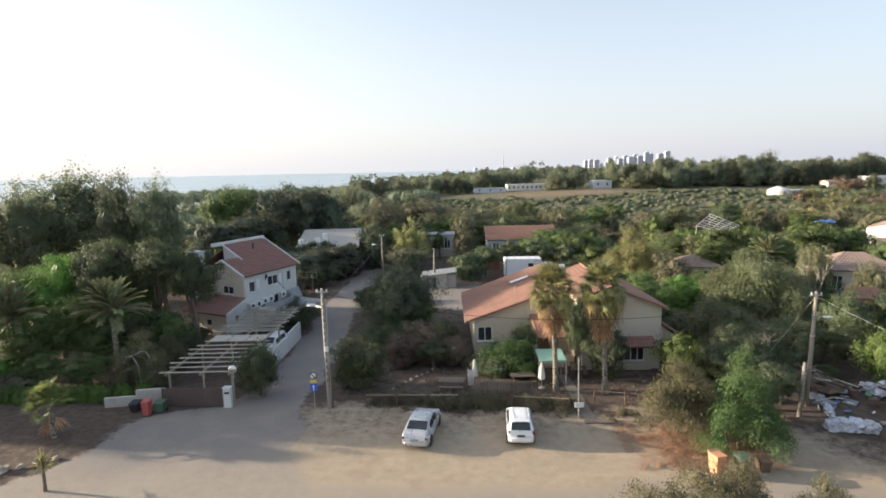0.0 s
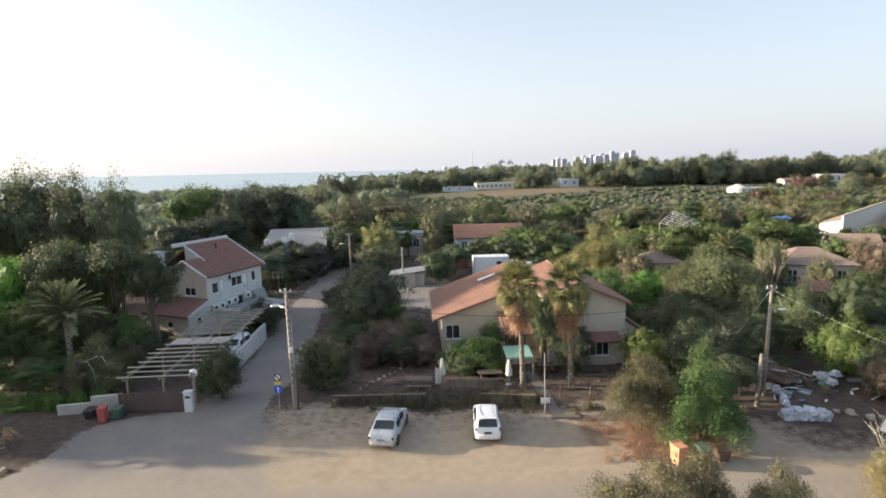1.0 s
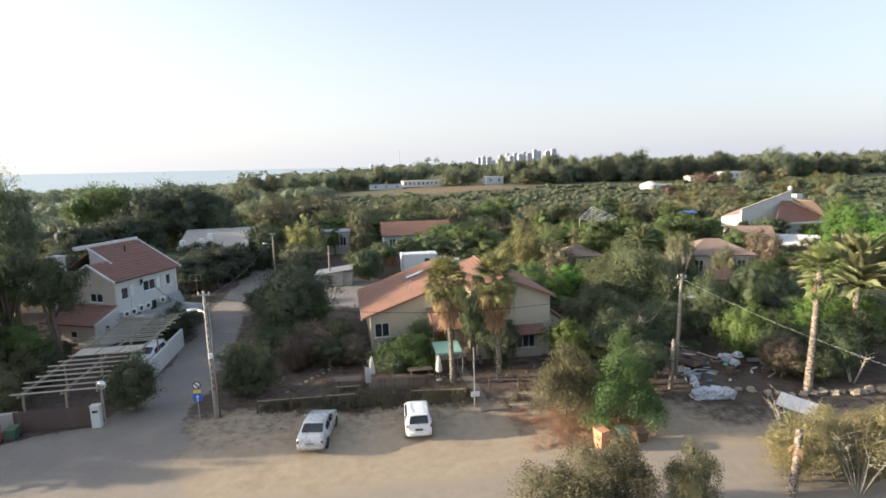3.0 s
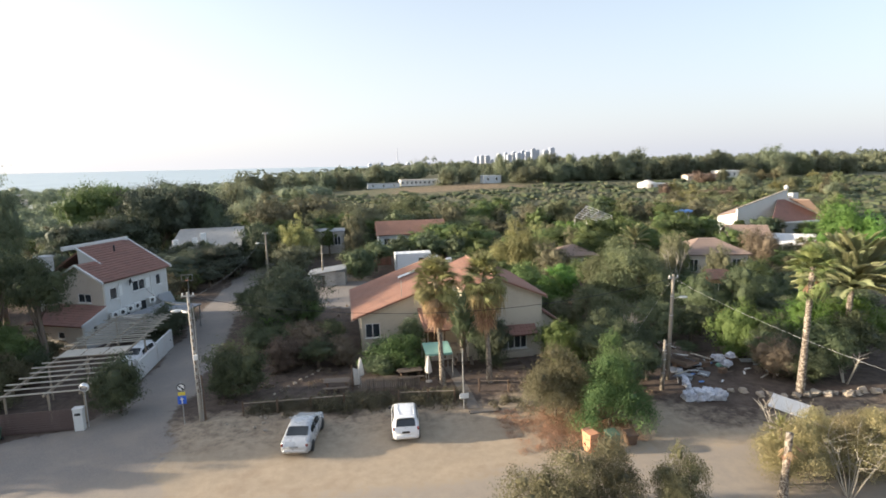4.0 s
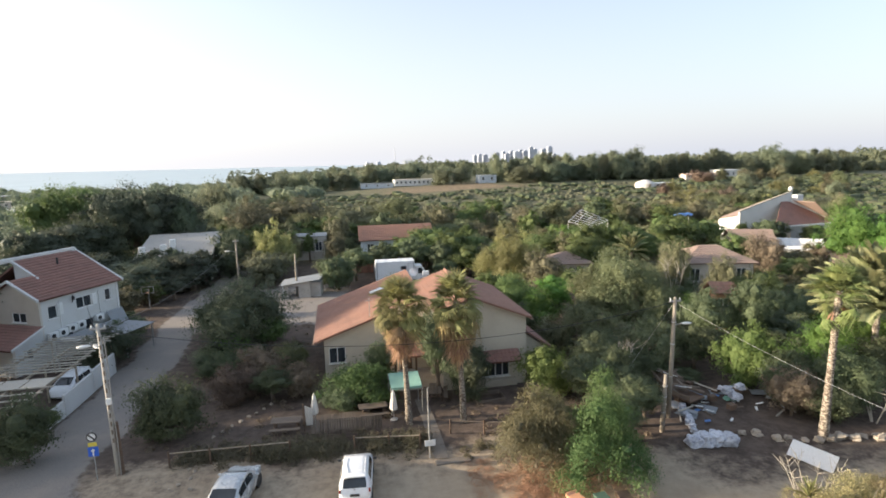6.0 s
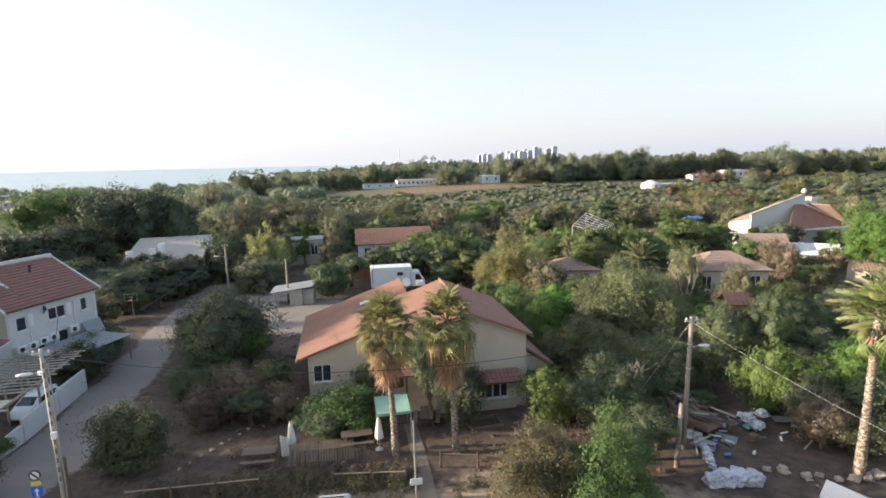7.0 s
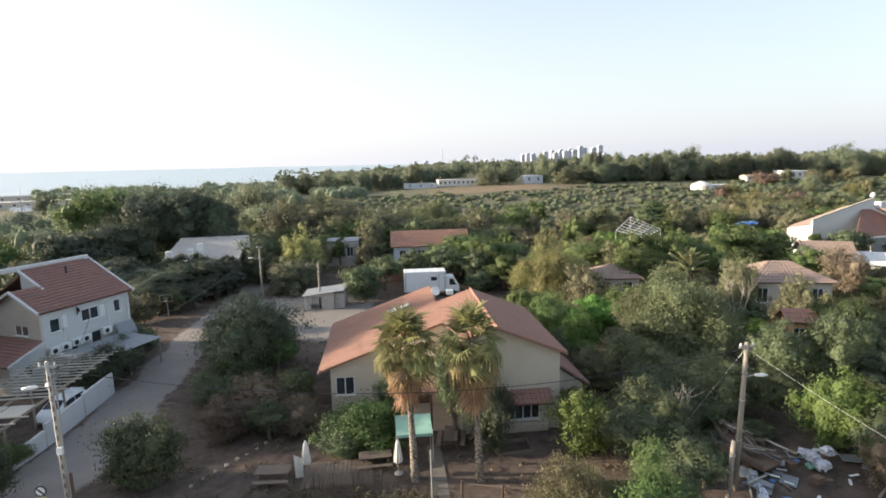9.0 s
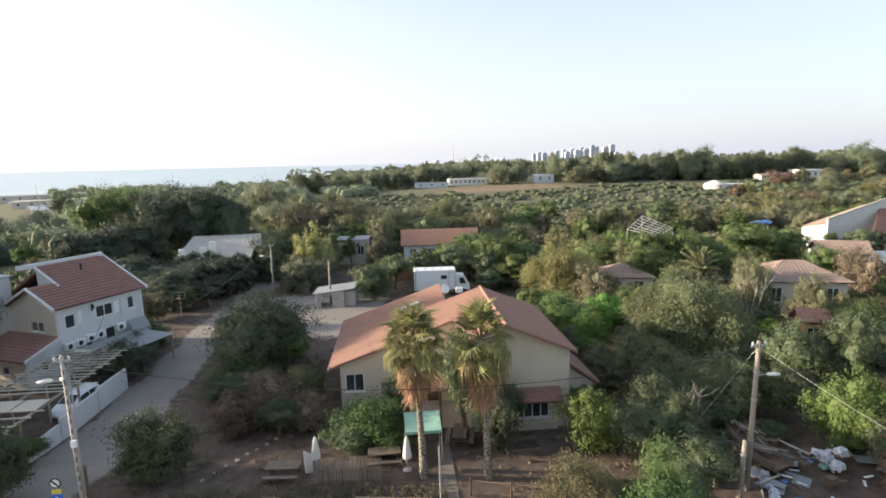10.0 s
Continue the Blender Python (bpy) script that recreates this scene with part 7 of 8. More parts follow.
def big_house():
    """The large house with a tall sunlit gable wall and red roofs."""
    h = thing("house", at(86.5, 98.0, gz(86, 98), 7), "large white house with a tall slanting gable wall and red roofs", "house")
    g = wall_geo(12.8, [(0, 6.9), (12.8, 10.2)], [(3.0, 1.5, 4.0, 3.0)], 0.35, at(-7.4, -2.0))
    part("gable_wall", g, WHITEWALL, h)
    part("roof_high", tiles((-7.7, -2.1, 6.86), (13.2, 0, 3.4), (0, 0.3, 0.02), None, 0.4, 0.5), PALEWOOD, h)
    part("roof_back", tiles((5.5, 3.2, 8.3), (-12.6, 0, -3.2), (0, -4.6, 0.9), None, 0.4, 0.5), TILE_BR, h)
    t = lambda s: (0.45 * s, 1 - 0.38 * s)
    part("roof_front", tiles((-4.2, -7.0, 4.2), (15.5, 0, 0), (0, 5.0, 4.0), t, 0.4, 0.5), TILE_DK, h)
    t2 = lambda s: (0.0, 1 - 0.55 * s)
    part("roof_side", tiles((11.3, -7.0, 4.2), (0, 12, 0), (-6.0, 0, 4.2), t2, 0.4, 0.5), TILE_BR, h)
    part("wall", wall_geo(14.5, [(0, 4.1), (14.5, 4.1)], [(2, 1.2, 4, 3), (8, 1.2, 10, 3)], 0.3, at(-3.6, -6.4)), WHITEWALL, h)
    part("wall", wall_geo(11.0, [(0, 4.1), (11, 4.1)], [], 0.3, at(10.9, -6.4, 0, 90)), WHITEWALL, h)
    part("wall", wall_geo(4.6, [(0, 4.9), (4.6, 5.9)], [], 0.3, at(-7.397, 3.0, 0, -90)), WHITEWALL, h)
    g = Geo()
    g.box((7.6, -1.5, 7.9), (1.6, 1.2, 3.0), 0.05)
    part("chimney", g, WHITEWALL, h)
    g = Geo()
    g.lathe([(0.35, 0), (0.42, 0.35), (0.25, 0.7), (0.03, 0.8)], 14, Matrix.Translation((5.2, -1.8, 10.3)))
    part("vent_cowl", g, WHITEPAINT, h, "", True)
    g = Geo()
    g.box((3.6, -7.2, 4.15), (15.9, 0.15, 0.3), 0.02)
    part("fascia", g, WHITEPAINT, h)
    g = Geo()
    g.tube([(11.35, -7.1, 4.35), (4.9, -2.0, 8.35)], 0.28, 6)
    part("hip_cap", g, WHITEWALL, h)


big_house()


def steel_frame():
    f = thing("greenhouse_frame", at(44.0, 86.0, gz(44, 86)), "bare pale steel greenhouse frame above the trees", "frame")
    o = Vector((44.0, 86.0, gz(44, 86)))
    A, B, C, D = (Vector(p) - o for p in ((40.4, 86.0, 6.73), (44.0, 89.0, 8.30), (47.5, 86.5, 6.60), (43.5, 83.5, 5.89)))
    for i in range(7):
        k = i / 6
        g = Geo()
        g.tube([A.lerp(B, k), D.lerp(C, k)], 0.045, 6)
        part("rafter", g, ALU, f)
    for i in range(5):
        k = i / 4
        g = Geo()
        g.tube([A.lerp(D, k), B.lerp(C, k)], 0.045, 6)
        part("purlin", g, ALU, f)
    for p in (A, B, C, D):
        g = Geo()
        g.tube([(p.x, p.y, 0), p], 0.04, 6)
        part("post", g, STEEL, f)


steel_frame()


def hoop():
    b = thing("basketball_hoop", at(-19.4, 77.0, gz(-19, 77)) @ Matrix.Diagonal((0.8, 0.8, 0.8, 1)), "basketball backboard on a post beside dark trees", "basketball hoop")
    g = Geo()
    g.tube([(0, 0.3, 0), (0, 0.3, 3.2)], 0.06)
    part("post", g, STEEL, b)
    g = Geo()
    for c, s in (((0, 0, 3.7), (1.8, 0.04, 0.08)), ((0, 0, 2.7), (1.8, 0.04, 0.08)), ((-0.87, 0, 3.2), (0.08, 0.04, 1.0)), ((0.87, 0, 3.2), (0.08, 0.04, 1.0)), ((0, 0, 3.25), (0.6, 0.04, 0.06)), ((0, 0, 2.95), (0.6, 0.04, 0.06))):
        g.box(c, s, 0.005)
    part("backboard_frame", g, STEEL, b)
    g = Geo()
    g.lathe([(0.21, 0), (0.24, 0), (0.24, 0.03), (0.21, 0.03)], 18, Matrix.Translation((0, -0.3, 2.8)))
    part("ring", g, ORANGE, b)


hoop()


def arch_frame():
    f = thing("metal_arch", at(-24.9, 40.6, 0, -15), "thin rusty metal arches of a garden swing frame", "frame")
    for y in (0, 1.3):
        g = Geo()
        g.tube([(-0.9, y, 0), (-0.8, y, 1.7), (-0.35, y, 2.5), (0.3, y, 2.55), (0.75, y, 1.9), (0.9, y, 0)], 0.03, 6)
        part("arch", g, STEEL, f)
    g = Geo()
    g.tube([(0, 0, 2.55), (0, 1.3, 2.55)], 0.03, 6)
    part("cross_bar", g, STEEL, f)


arch_frame()


def tarp(x, y, z):
    t = thing("tarpaulin", at(x, y, gz(x, y), 12), "blue tarpaulin tied over a post among trees", "tarpaulin")
    n = 8
    g = Geo()
    g.add([(-1.5 + 3 * i / n, -1.0 + 2 * j / n, z - gz(x, y) - 0.9 * abs(j / n - 0.4) + 0.15 * math.sin(i * 1.7 + j)) for j in range(n + 1) for i in range(n + 1)], [(j * (n + 1) + i, j * (n + 1) + i + 1, (j + 1) * (n + 1) + i + 1, (j + 1) * (n + 1) + i) for j in range(n) for i in range(n)])
    part("sheet", g, TARP, t, "", True)
    for dx in (-1.3, 1.3):
        g = Geo()
        g.tube([(dx, -0.2, 0), (dx, -0.2, z - gz(x, y) - 0.1)], 0.05, 6)
        part("post", g, STEEL, t)


tarp(65.0, 92.0, 6.6)


def round_tent():
    t = thing("round_tent", at(158.8, 257, gz(158, 257)), "round white tent with a low cone roof in open scrub", "tent")
    g = Geo()
    g.lathe([(4.8, 0), (4.8, 2.3), (4.2, 2.9), (1.0, 4.2), (0.05, 4.3)], 28)
    part("cover", g, CANVAS, t)
    g = Geo()
    g.box((0, -4.8, 1.1), (1.4, 0.2, 2.1), 0.03)
    part("door", g, WOOD, t)
    a = far_house("outbuilding", 169, 259, 0, 10, 6, 2.2, 0, BEIGE, WHITESHEET, "low open shelter with a pale roof beside a tent", wins=3, flat=True, cat="shelter")


round_tent()
far_house("warehouse", 52.5, 345, 0, 25, 12, 3.9, 0, WHITEWALL, CONCRETE, "long low white building with a row of windows before distant trees", wins=9, flat=True, cat="building")
far_house("warehouse", 29.5, 346, 0, 20, 10, 3.0, 0, BLUEGREY, GREYSHEET, "low grey-green shed wing beside a white building", wins=3, flat=True, cat="building")
far_house("warehouse", 95, 328, 0, 11, 8, 4.6, 0, BLUEGREY, WHITESHEET, "small grey flat-roofed building at the edge of woods", wins=2, flat=True, cat="building")
far_house("warehouse", 241, 302, -8, 13, 12, 5.0, 0, WHITEWALL, WHITESHEET, "white flat-roofed building at the edge of woods", wins=4, flat=True, cat="building")
far_house("warehouse", 221, 300, -8, 20, 9, 2.8, 0.8, BEIGE, TILE_BR, "low building with a reddish roof at the edge of woods", wins=6, cat="building")


def tower(az, dist, w, h, mat=TOWER):
    a = radians(az)
    t = thing("tower_block", Matrix.Translation((dist * math.sin(a), dist * math.cos(a), 0)) @ Matrix.Rotation(-a + 0.4, 4, "Z"), "pale distant residential tower block on the skyline", "building", "distant skyline")
    g = Geo()
    n = max(4, int(h / 9))
    rings = []
    for i in range(n):
        for e, k in ((0.0, 1.0), (0.28, 1.0), (0.28, 1.06), (0.72, 1.06), (0.72, 1.0), (1.0, 1.0)):
            rings.append([(sx * w * 0.5 * k, sy * w * 0.4 * k, (i + e) * h / n) for sx, sy in ((-1, -1), (1, -1), (1, 1), (-1, 1))])
    g.loft(rings)
    part("wall", g, mat, t)
    g = Geo()
    g.box((w * 0.1, 0, h + 2), (w * 0.45, w * 0.4, 5), 0.3)
    part("plant_room", g, mat, t)


for k in range(19):
    r2 = np.random.default_rng(60 + k)
    tower(14.7 + k * 0.47 + r2.uniform(-0.12, 0.12), 3600 + r2.uniform(-250, 250), r2.uniform(20, 38), (46, 55, 52, 30, 36, 62, 70, 54, 74, 66, 80, 70, 86, 80, 46, 76, 98, 46, 34)[k])
for k in range(9):
    r2 = np.random.default_rng(90 + k)
    tower(3.5 + k * 1.2 + r2.uniform(-0.3, 0.3), 4000, r2.uniform(14, 30), r2.uniform(12, 22))
mast = thing("radio_mast", Matrix.Translation((3300 * math.sin(radians(6.3)), 3300 * math.cos(radians(6.3)), 0)), "thin distant chimney-like radio mast on the horizon", "mast")
g = Geo()
g.tube([(0, 0, 0), (0, 0, 105)], [3.0, 1.6], 8)
part("shaft", g, TOWER, mast)


# ---------------- field scrub, far woods, hedge, weeds ----------------
rs = np.random.default_rng(21)
spots = []
while len(spots) < 4600:
    x, y = rs.uniform(-40, 330), rs.uniform(120, 292)
    if x > y * 1.25 + 20 or (26 < x < 104 and 284 < y < 340):
        continue
    r = rs.uniform(0.9, 2.2) * (1.4 if y < 165 else 1.0)
    for k in range(int(rs.integers(2, 5))):
        u = r * rs.uniform(0.6, 1.1)
        spots.append((x + rs.normal() * r * 1.5, y + rs.normal() * r, gz(x, y) - 0.1, u * 1.3, u * rs.uniform(0.5, 0.9)))
clumps("scrub", spots, 52, 0.23, LEAF["scrub"], "grey-green scrub bushes scattered over open sandy land", "scrub", 5, body=0.75)
spots = []
while len(spots) < 2600:
    x, y = rs.uniform(-40, 330), rs.uniform(118, 294)
    if x > y * 1.25 + 20 or (26 < x < 104 and 284 < y < 340):
        continue
    if x < 0.62 * y and rs.random() < 0.6 and y > 160:
        continue
    r = rs.uniform(1.8, 3.6)
    for k in range(3):
        u = r * rs.uniform(0.5, 0.8)
        spots.append((x + rs.normal() * r * 0.9, y + rs.normal() * r * 0.5, gz(x, y) + r * rs.uniform(0.0, 0.3), u * 1.6, u * rs.uniform(0.55, 0.9)))
clumps("scrub", spots, 84, 0.25, LEAF["shrub"], "darker green bushes and small trees over open land", "scrub", 15, body=0.6)


def tree_belt(name, n, ylo, yhi, xlo, xhi, hlo, hhi, mat, leaf, per, label, seed):
    """Distant trees of several lobes each, uneven in height, in one mesh."""
    q = np.random.default_rng(seed)
    spots = []
    while n > 0:
        y = q.uniform(ylo, yhi)
        x = q.uniform(xlo * y, xhi * y)
        if x < coast_x(y) + 30 or (16 < x < 68 and y < 356) or (86 < x < 102 and y < 334) or (200 < x < 260 and y < 314):
            continue
        n -= 1
        if x < 0.27 * y and y < 350 and q.random() < 0.25:
            continue
        hh = q.uniform(hlo, hhi) * q.uniform(0.86, 1.2) * (1.0 + 0.25 * math.sin(x * 0.045 + 1) * math.cos(x * 0.017))
        hh = min(hh, hhi * 1.12)
        hh *= 1.0 + 0.3 * min(max((x - 20) / 60, 0), 1)
        if x < 0.4 * y:
            hh *= q.choice((0.82, 0.88, 0.94, 1.08))
        r = q.uniform(6.0, 10.5)
        for k in range(9 if per < 100 else 15):
            a, u2 = q.uniform(0, 6.28), q.random()
            w = r * math.sqrt(1.0 - 0.85 * u2 ** 2)
            spots.append((x + math.cos(a) * w * 0.85, y + math.sin(a) * w * 0.6, gz(x, y) + hh * (0.02 + 0.66 * u2), r * q.uniform(0.28, 0.44), hh * q.uniform(0.14, 0.24)))
    clumps(name, spots, per, leaf, mat, label, "woods", seed, aspect=0.62, droop=0.3, body=0.6 if per > 100 else 0)


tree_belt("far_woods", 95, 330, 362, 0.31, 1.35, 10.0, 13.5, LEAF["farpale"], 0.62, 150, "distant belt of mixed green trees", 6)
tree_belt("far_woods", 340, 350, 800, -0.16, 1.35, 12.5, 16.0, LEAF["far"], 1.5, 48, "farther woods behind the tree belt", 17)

spots = []
for k in range(150):
    y = rs.uniform(125, 300)
    x = rs.uniform(-0.42 * y - 20, -0.12 * y)
    hh = rs.uniform(4, 9)
    r = rs.uniform(2.5, 5)
    spots += [(x, y, gz(x, y) + hh * 0.25, r, hh * 0.75), (x + r * 0.6, y + 1, gz(x, y) + hh * 0.2, r * 0.7, hh * 0.6)]
for k in range(150):
    y = rs.uniform(290, 460)
    x = rs.uniform(max(-0.56 * y, coast_x(y) + 60), -0.02 * y)
    hh, r = rs.uniform(6, 9.5), rs.uniform(4, 7)
    spots += [(x, y, gz(x, y) + hh * 0.25, r, hh * 0.75), (x + r * 0.8, y + 1, gz(x, y) + hh * 0.2, r * 0.8, hh * 0.6)]
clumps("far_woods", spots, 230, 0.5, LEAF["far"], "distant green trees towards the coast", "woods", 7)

spots = []
for k in range(80):
    x = rs.uniform(-1.5, 8.2)
    y = 36.2 - 0.12 * (x + 1) + rs.normal() * 0.4
    spots.append((x, y, 0, rs.uniform(0.3, 0.6), rs.uniform(0.5, 1.4)))
for k in range(9):
    spots.append((rs.uniform(10.6, 13), 33.6 + rs.normal() * 0.6, 0, rs.uniform(0.25, 0.5), rs.uniform(0.3, 0.8)))
clumps("hedge", spots, 190, 0.09, LEAF["weed"], "ragged low dusty green hedge along a fence", "hedge", 8, body=0)

spots = []
r4 = np.random.default_rng(51)
for k in range(260):
    x = r4.uniform(-5.5, 9.0)
    y = 36.6 - 0.08 * x + r4.normal() * 0.6
    spots.append((x, y, gz(x, y), r4.uniform(0.2, 0.5), r4.uniform(0.35, 1.1)))
clumps("weeds", spots, 110, 0.09, LEAF["weed"], "tall ragged weeds growing along a fence", "weeds", 52, body=0)

spots = []
for k in range(90):
    x = rs.uniform(-40, -22.5)
    y = 38.5 + rs.uniform(-0.5, 0.5)
    spots.append((x, y, 0.15, rs.uniform(0.6, 0.8), rs.uniform(1.15, 1.45)))
clumps("hedge", spots, 260, 0.10, LEAF["bright"], "thick clipped green hedge beside a garden", "hedge", 9)

spots = []
for k in range(420):
    x, y = 14.4 + 2.2 * float(np.clip(rs.normal(), -1.7, 1.7)), 30.2 + 1.5 * float(np.clip(rs.normal(), -1.7, 1.7))
    spots.append((x, y, 0, rs.uniform(0.25, 0.6), rs.uniform(0.1, 0.3)))
clumps("dry_grass", spots, 130, 0.05, LEAF["dry"], "dry orange-brown grass and litter under shrubs", "grass", 10, body=0)

spots = []
for k in range(500):
    x, y = rs.uniform(-9, 24), rs.uniform(33, 68)
    if (1 < x < 22 and 43 < y < 62) or (8.3 < x < 10.5 and y < 43) or y < 36 and x < 10:
        continue
    spots.append((x, y, gz(x, y), rs.uniform(0.15, 0.45), rs.uniform(0.1, 0.4)))
clumps("weeds", spots, 34, 0.15, LEAF["brown"], "sparse dry weeds on a dirt yard", "weeds", 11, body=0)

# understorey that fills the gaps between the trees
rs = np.random.default_rng(33)


def free(x, y):
    if abs(x - float(lane_x(y))) < 4.2 and y < 118:
        return False
    for x0, x1, y0, y1 in ((-1, 23, 40, 66), (-32, -13, 50, 74), (-9, 20, 64, 90), (-32, -12, 84, 108), (6, 24, 92, 110), (-8, 5, 72, 114), (44, 61, 60, 73), (31, 41, 72, 82), (70, 102, 60, 108), (20, 36, 24, 42)):
        if x0 < x < x1 and y0 < y < y1:
            return False
    return True


kinds = ("broad", "olive", "euc", "broad", "dusty", "shrub", "bright")
n = 0
while n < 250:
    y = 44 + 92 * rs.random() ** 0.7
    x = rs.uniform(-0.75 * y, 1.02 * y + 6)
    if not free(x, y):
        continue
    n += 1
    hh = rs.uniform(2.2, 4.2) + (1.4 if y > 85 else 0)
    plant(kinds[int(rs.integers(0, 7))], x, y, hh, rs.uniform(1.7, 3.2))

# trees past the left edge of the street, known by their shadows on it
for k, x, y, hh, r in (("umbrella", -46, 41.9, 12.8, 3.4), ("broad", -43.5, 39.3, 11.6, 2.7), ("broad", -41.0, 42.6, 11.6, 2.6), ("umbrella", -43, 43.6, 12.2, 3.2), ("umbrella", -51, 42.1, 13.0, 3.2), ("umbrella", -49, 46.1, 12.6, 3.4), ("broad", -50, 40.3, 9.0, 1.8), ("broad", -46, 41.3, 8.0, 1.5), ("broad", -50, 37.8, 9.5, 2.6), ("broad", -53, 29.5, 8.0, 2.4), ("broad", -47, 25.0, 5.5, 1.8), ("broad", -58, 21.0, 8.0, 3.0)):
    plant(k, x, y, hh, r, "leafy roadside tree casting long evening shadows")

# seaward flats: low roofs and rows of parked cars
far_house("warehouse", -205, 345, 30, 70, 14, 3.4, 0, BEIGE, GREYSHEET, "long low grey-roofed building near the shore", wins=10, flat=True, cat="building")
far_house("warehouse", -160, 290, 30, 30, 10, 3.2, 0, BEIGE, CONCRETE, "low white building near the shore", wins=6, flat=True, cat="building")
g = Geo()
r3 = np.random.default_rng(77)
for row in range(9):
    for k in range(22):
        if r3.random() < 0.25:
            continue
        x, y = -150 - row * 9 + k * 4.2 + r3.uniform(-0.5, 0.5), 262 + row * 11 + r3.uniform(-0.6, 0.6)
        if x > -0.40 * y:
            continue
        g.box((x, y, gz(x, y) + 0.6), (1.8, 4.2, 0.8), 0.15)
        g.box((x, y - 0.2, gz(x, y) + 1.2), (1.5, 2.2, 0.6), 0.2)
tagged(part("parked_cars", g, CARPAINT), "rows of parked pale cars near the shore, far away", "cars", kind="stuff")
spots = []
for k in range(150):
    y = r3.uniform(70, 205)
    x = -r3.uniform(0.46, 0.85) * y - 12
    hh, r = r3.uniform(4, 8), r3.uniform(2.5, 4.5)
    spots += [(x, y, gz(x, y) + hh * 0.25, r, hh * 0.75), (x + r * 0.6, y + 1, gz(x, y) + hh * 0.2, r * 0.7, hh * 0.6)]
clumps("woods", spots, 420, 0.36, LEAF["shade"], "dark dense trees between gardens and the shore", "woods", 13)

# taller trees on the far side of the gardens
rs = np.random.default_rng(44)
n = 0
while n < 110:
    y = rs.uniform(110, 150)
    x = rs.uniform(-0.30 * y, 1.0 * y)
    if not free(x, y) or abs(x - float(lane_x(y))) < 3:
        continue
    n += 1
    k = ("euc", "olive", "broad", "olive", "broad", "dark")[int(rs.integers(0, 6))]
    plant(k, x, y, rs.uniform(4.5, 8.5), rs.uniform(2.6, 4.8))
# ---------------- single trees and bushes ----------------
# left tall mass
plant("grove", -49.3, 62.0, 17.0, 4.8)
plant("grove", -46.7, 67.0, 19.0, 6.6)
plant("grove", -52.8, 70.0, 16.3, 5.1)
plant("grove", -44.1, 68.0, 18.2, 5.0)
plant("grove", -38.5, 65.0, 18.2, 5.0)
plant("grove", -33.6, 63.0, 17.8, 3.6)
# left garden sprawling
plant("broad", -39.8, 50.0, 9.2, 4.8)
plant("bright", -38.1, 53.0, 9.8, 4.5)
plant("broad", -35.3, 56.0, 11.1, 4.7)
plant("bright", -35.0, 57.4, 10.6, 3.2)
plant("broad", -33.6, 60.5, 10.6, 3.4)
plant("high", -24.2, 50.6, 10.6, 2.9)
plant("high", -28.2, 51.6, 12.0, 3.6)
plant("high", -32.6, 51.6, 11.8, 3.8)
plant("bright", -37.0, 50.4, 10.6, 3.5)
plant("broad", -33.7, 47.0, 7.1, 4.0)
plant("broad", -31.0, 49.6, 6.4, 3.2)
plant("broad", -26.2, 49.0, 5.4, 2.4)
plant("shrub", -28.8, 49.4, 6.0, 2.6)
plant("shrub", -24.0, 48.2, 4.0, 2.0)
plant("broad", -35.1, 44.0, 5.7, 2.9)
plant("dusty", -25.1, 43.0, 4.7, 2.3)
plant("dusty", -30.2, 42.0, 3.1, 2.3)
plant("olive", -33.8, 40.0, 1.9, 2.6)
# beside lane
plant("shrub", -14.2, 39.0, 4.7, 2.1)
plant("shrub", -19.0, 62.0, 1.6, 2.9)
plant("broad", -15.5, 43.0, 2.1, 1.3)
plant("shrub", -6.6, 40.5, 4.8, 2.5)
plant("deep", -5.3, 56.6, 8.3, 5.0)
plant("shrub", -3.6, 60.0, 4.2, 2.3)
plant("brown", -2.3, 48.0, 4.0, 2.1, "reddish-brown half-dry shrub in a dirt yard")
plant("brown", -3.8, 46.5, 3.6, 2.2, "reddish-brown half-dry shrub in a dirt yard")
plant("brown", 0.9, 46.0, 3.0, 1.9)
plant("dark", -1.2, 45.6, 2.8, 1.8)
plant("greenbush", 5.1, 42.9, 3.9, 3.1)
plant("shrub", 3.6, 42.2, 2.2, 1.5)
plant("shrub", 6.2, 42.6, 2.4, 1.4)
# behind house2 / lane end
plant("broad", -44.9, 112.0, 15.2, 5.6)
plant("broad", -41.0, 116.0, 15.8, 6.8)
plant("shade", -32.1, 112.0, 15.4, 6.6)
plant("shade", -36.6, 111.0, 15.0, 5.4)
plant("shade", -28.4, 110.6, 15.2, 5.4)
plant("deep", -33.0, 103.0, 11.6, 4.6, "large dark green tree behind a white house")
plant("deep", -38.6, 101.5, 11.2, 5.0, "large dark green tree behind a white house")
plant("deep", -23.6, 111.5, 14.0, 4.4, "large dark green tree behind a flat roof")
plant("shade", -25.4, 112.0, 14.6, 5.4)
plant("shade", -37.3, 100.0, 10.3, 7.3)
plant("shade", -41.5, 95.0, 9.8, 4.0)
plant("shade", -38.8, 84.0, 6.7, 3.6)
plant("shade", -30.2, 88.0, 6.4, 4.6)
plant("shade", -26.5, 86.6, 5.2, 4.2)
plant("pine", -20.6, 86.0, 6.2, 3.2)
plant("pine", -16.7, 87.0, 6.3, 3.7)
plant("shade", -20.4, 109.5, 8.4, 4.4)
plant("deep", -13.6, 99.0, 8.6, 3.6, "tall dark green bush beside a flat roof")
plant("farpale", -25.8, 150.0, 17.2, 6.2, "tall pale green tree with drooping foliage beyond gardens")
plant("farpale", -31.3, 140.0, 13.6, 5.8, "tall pale green tree with drooping foliage beyond gardens")
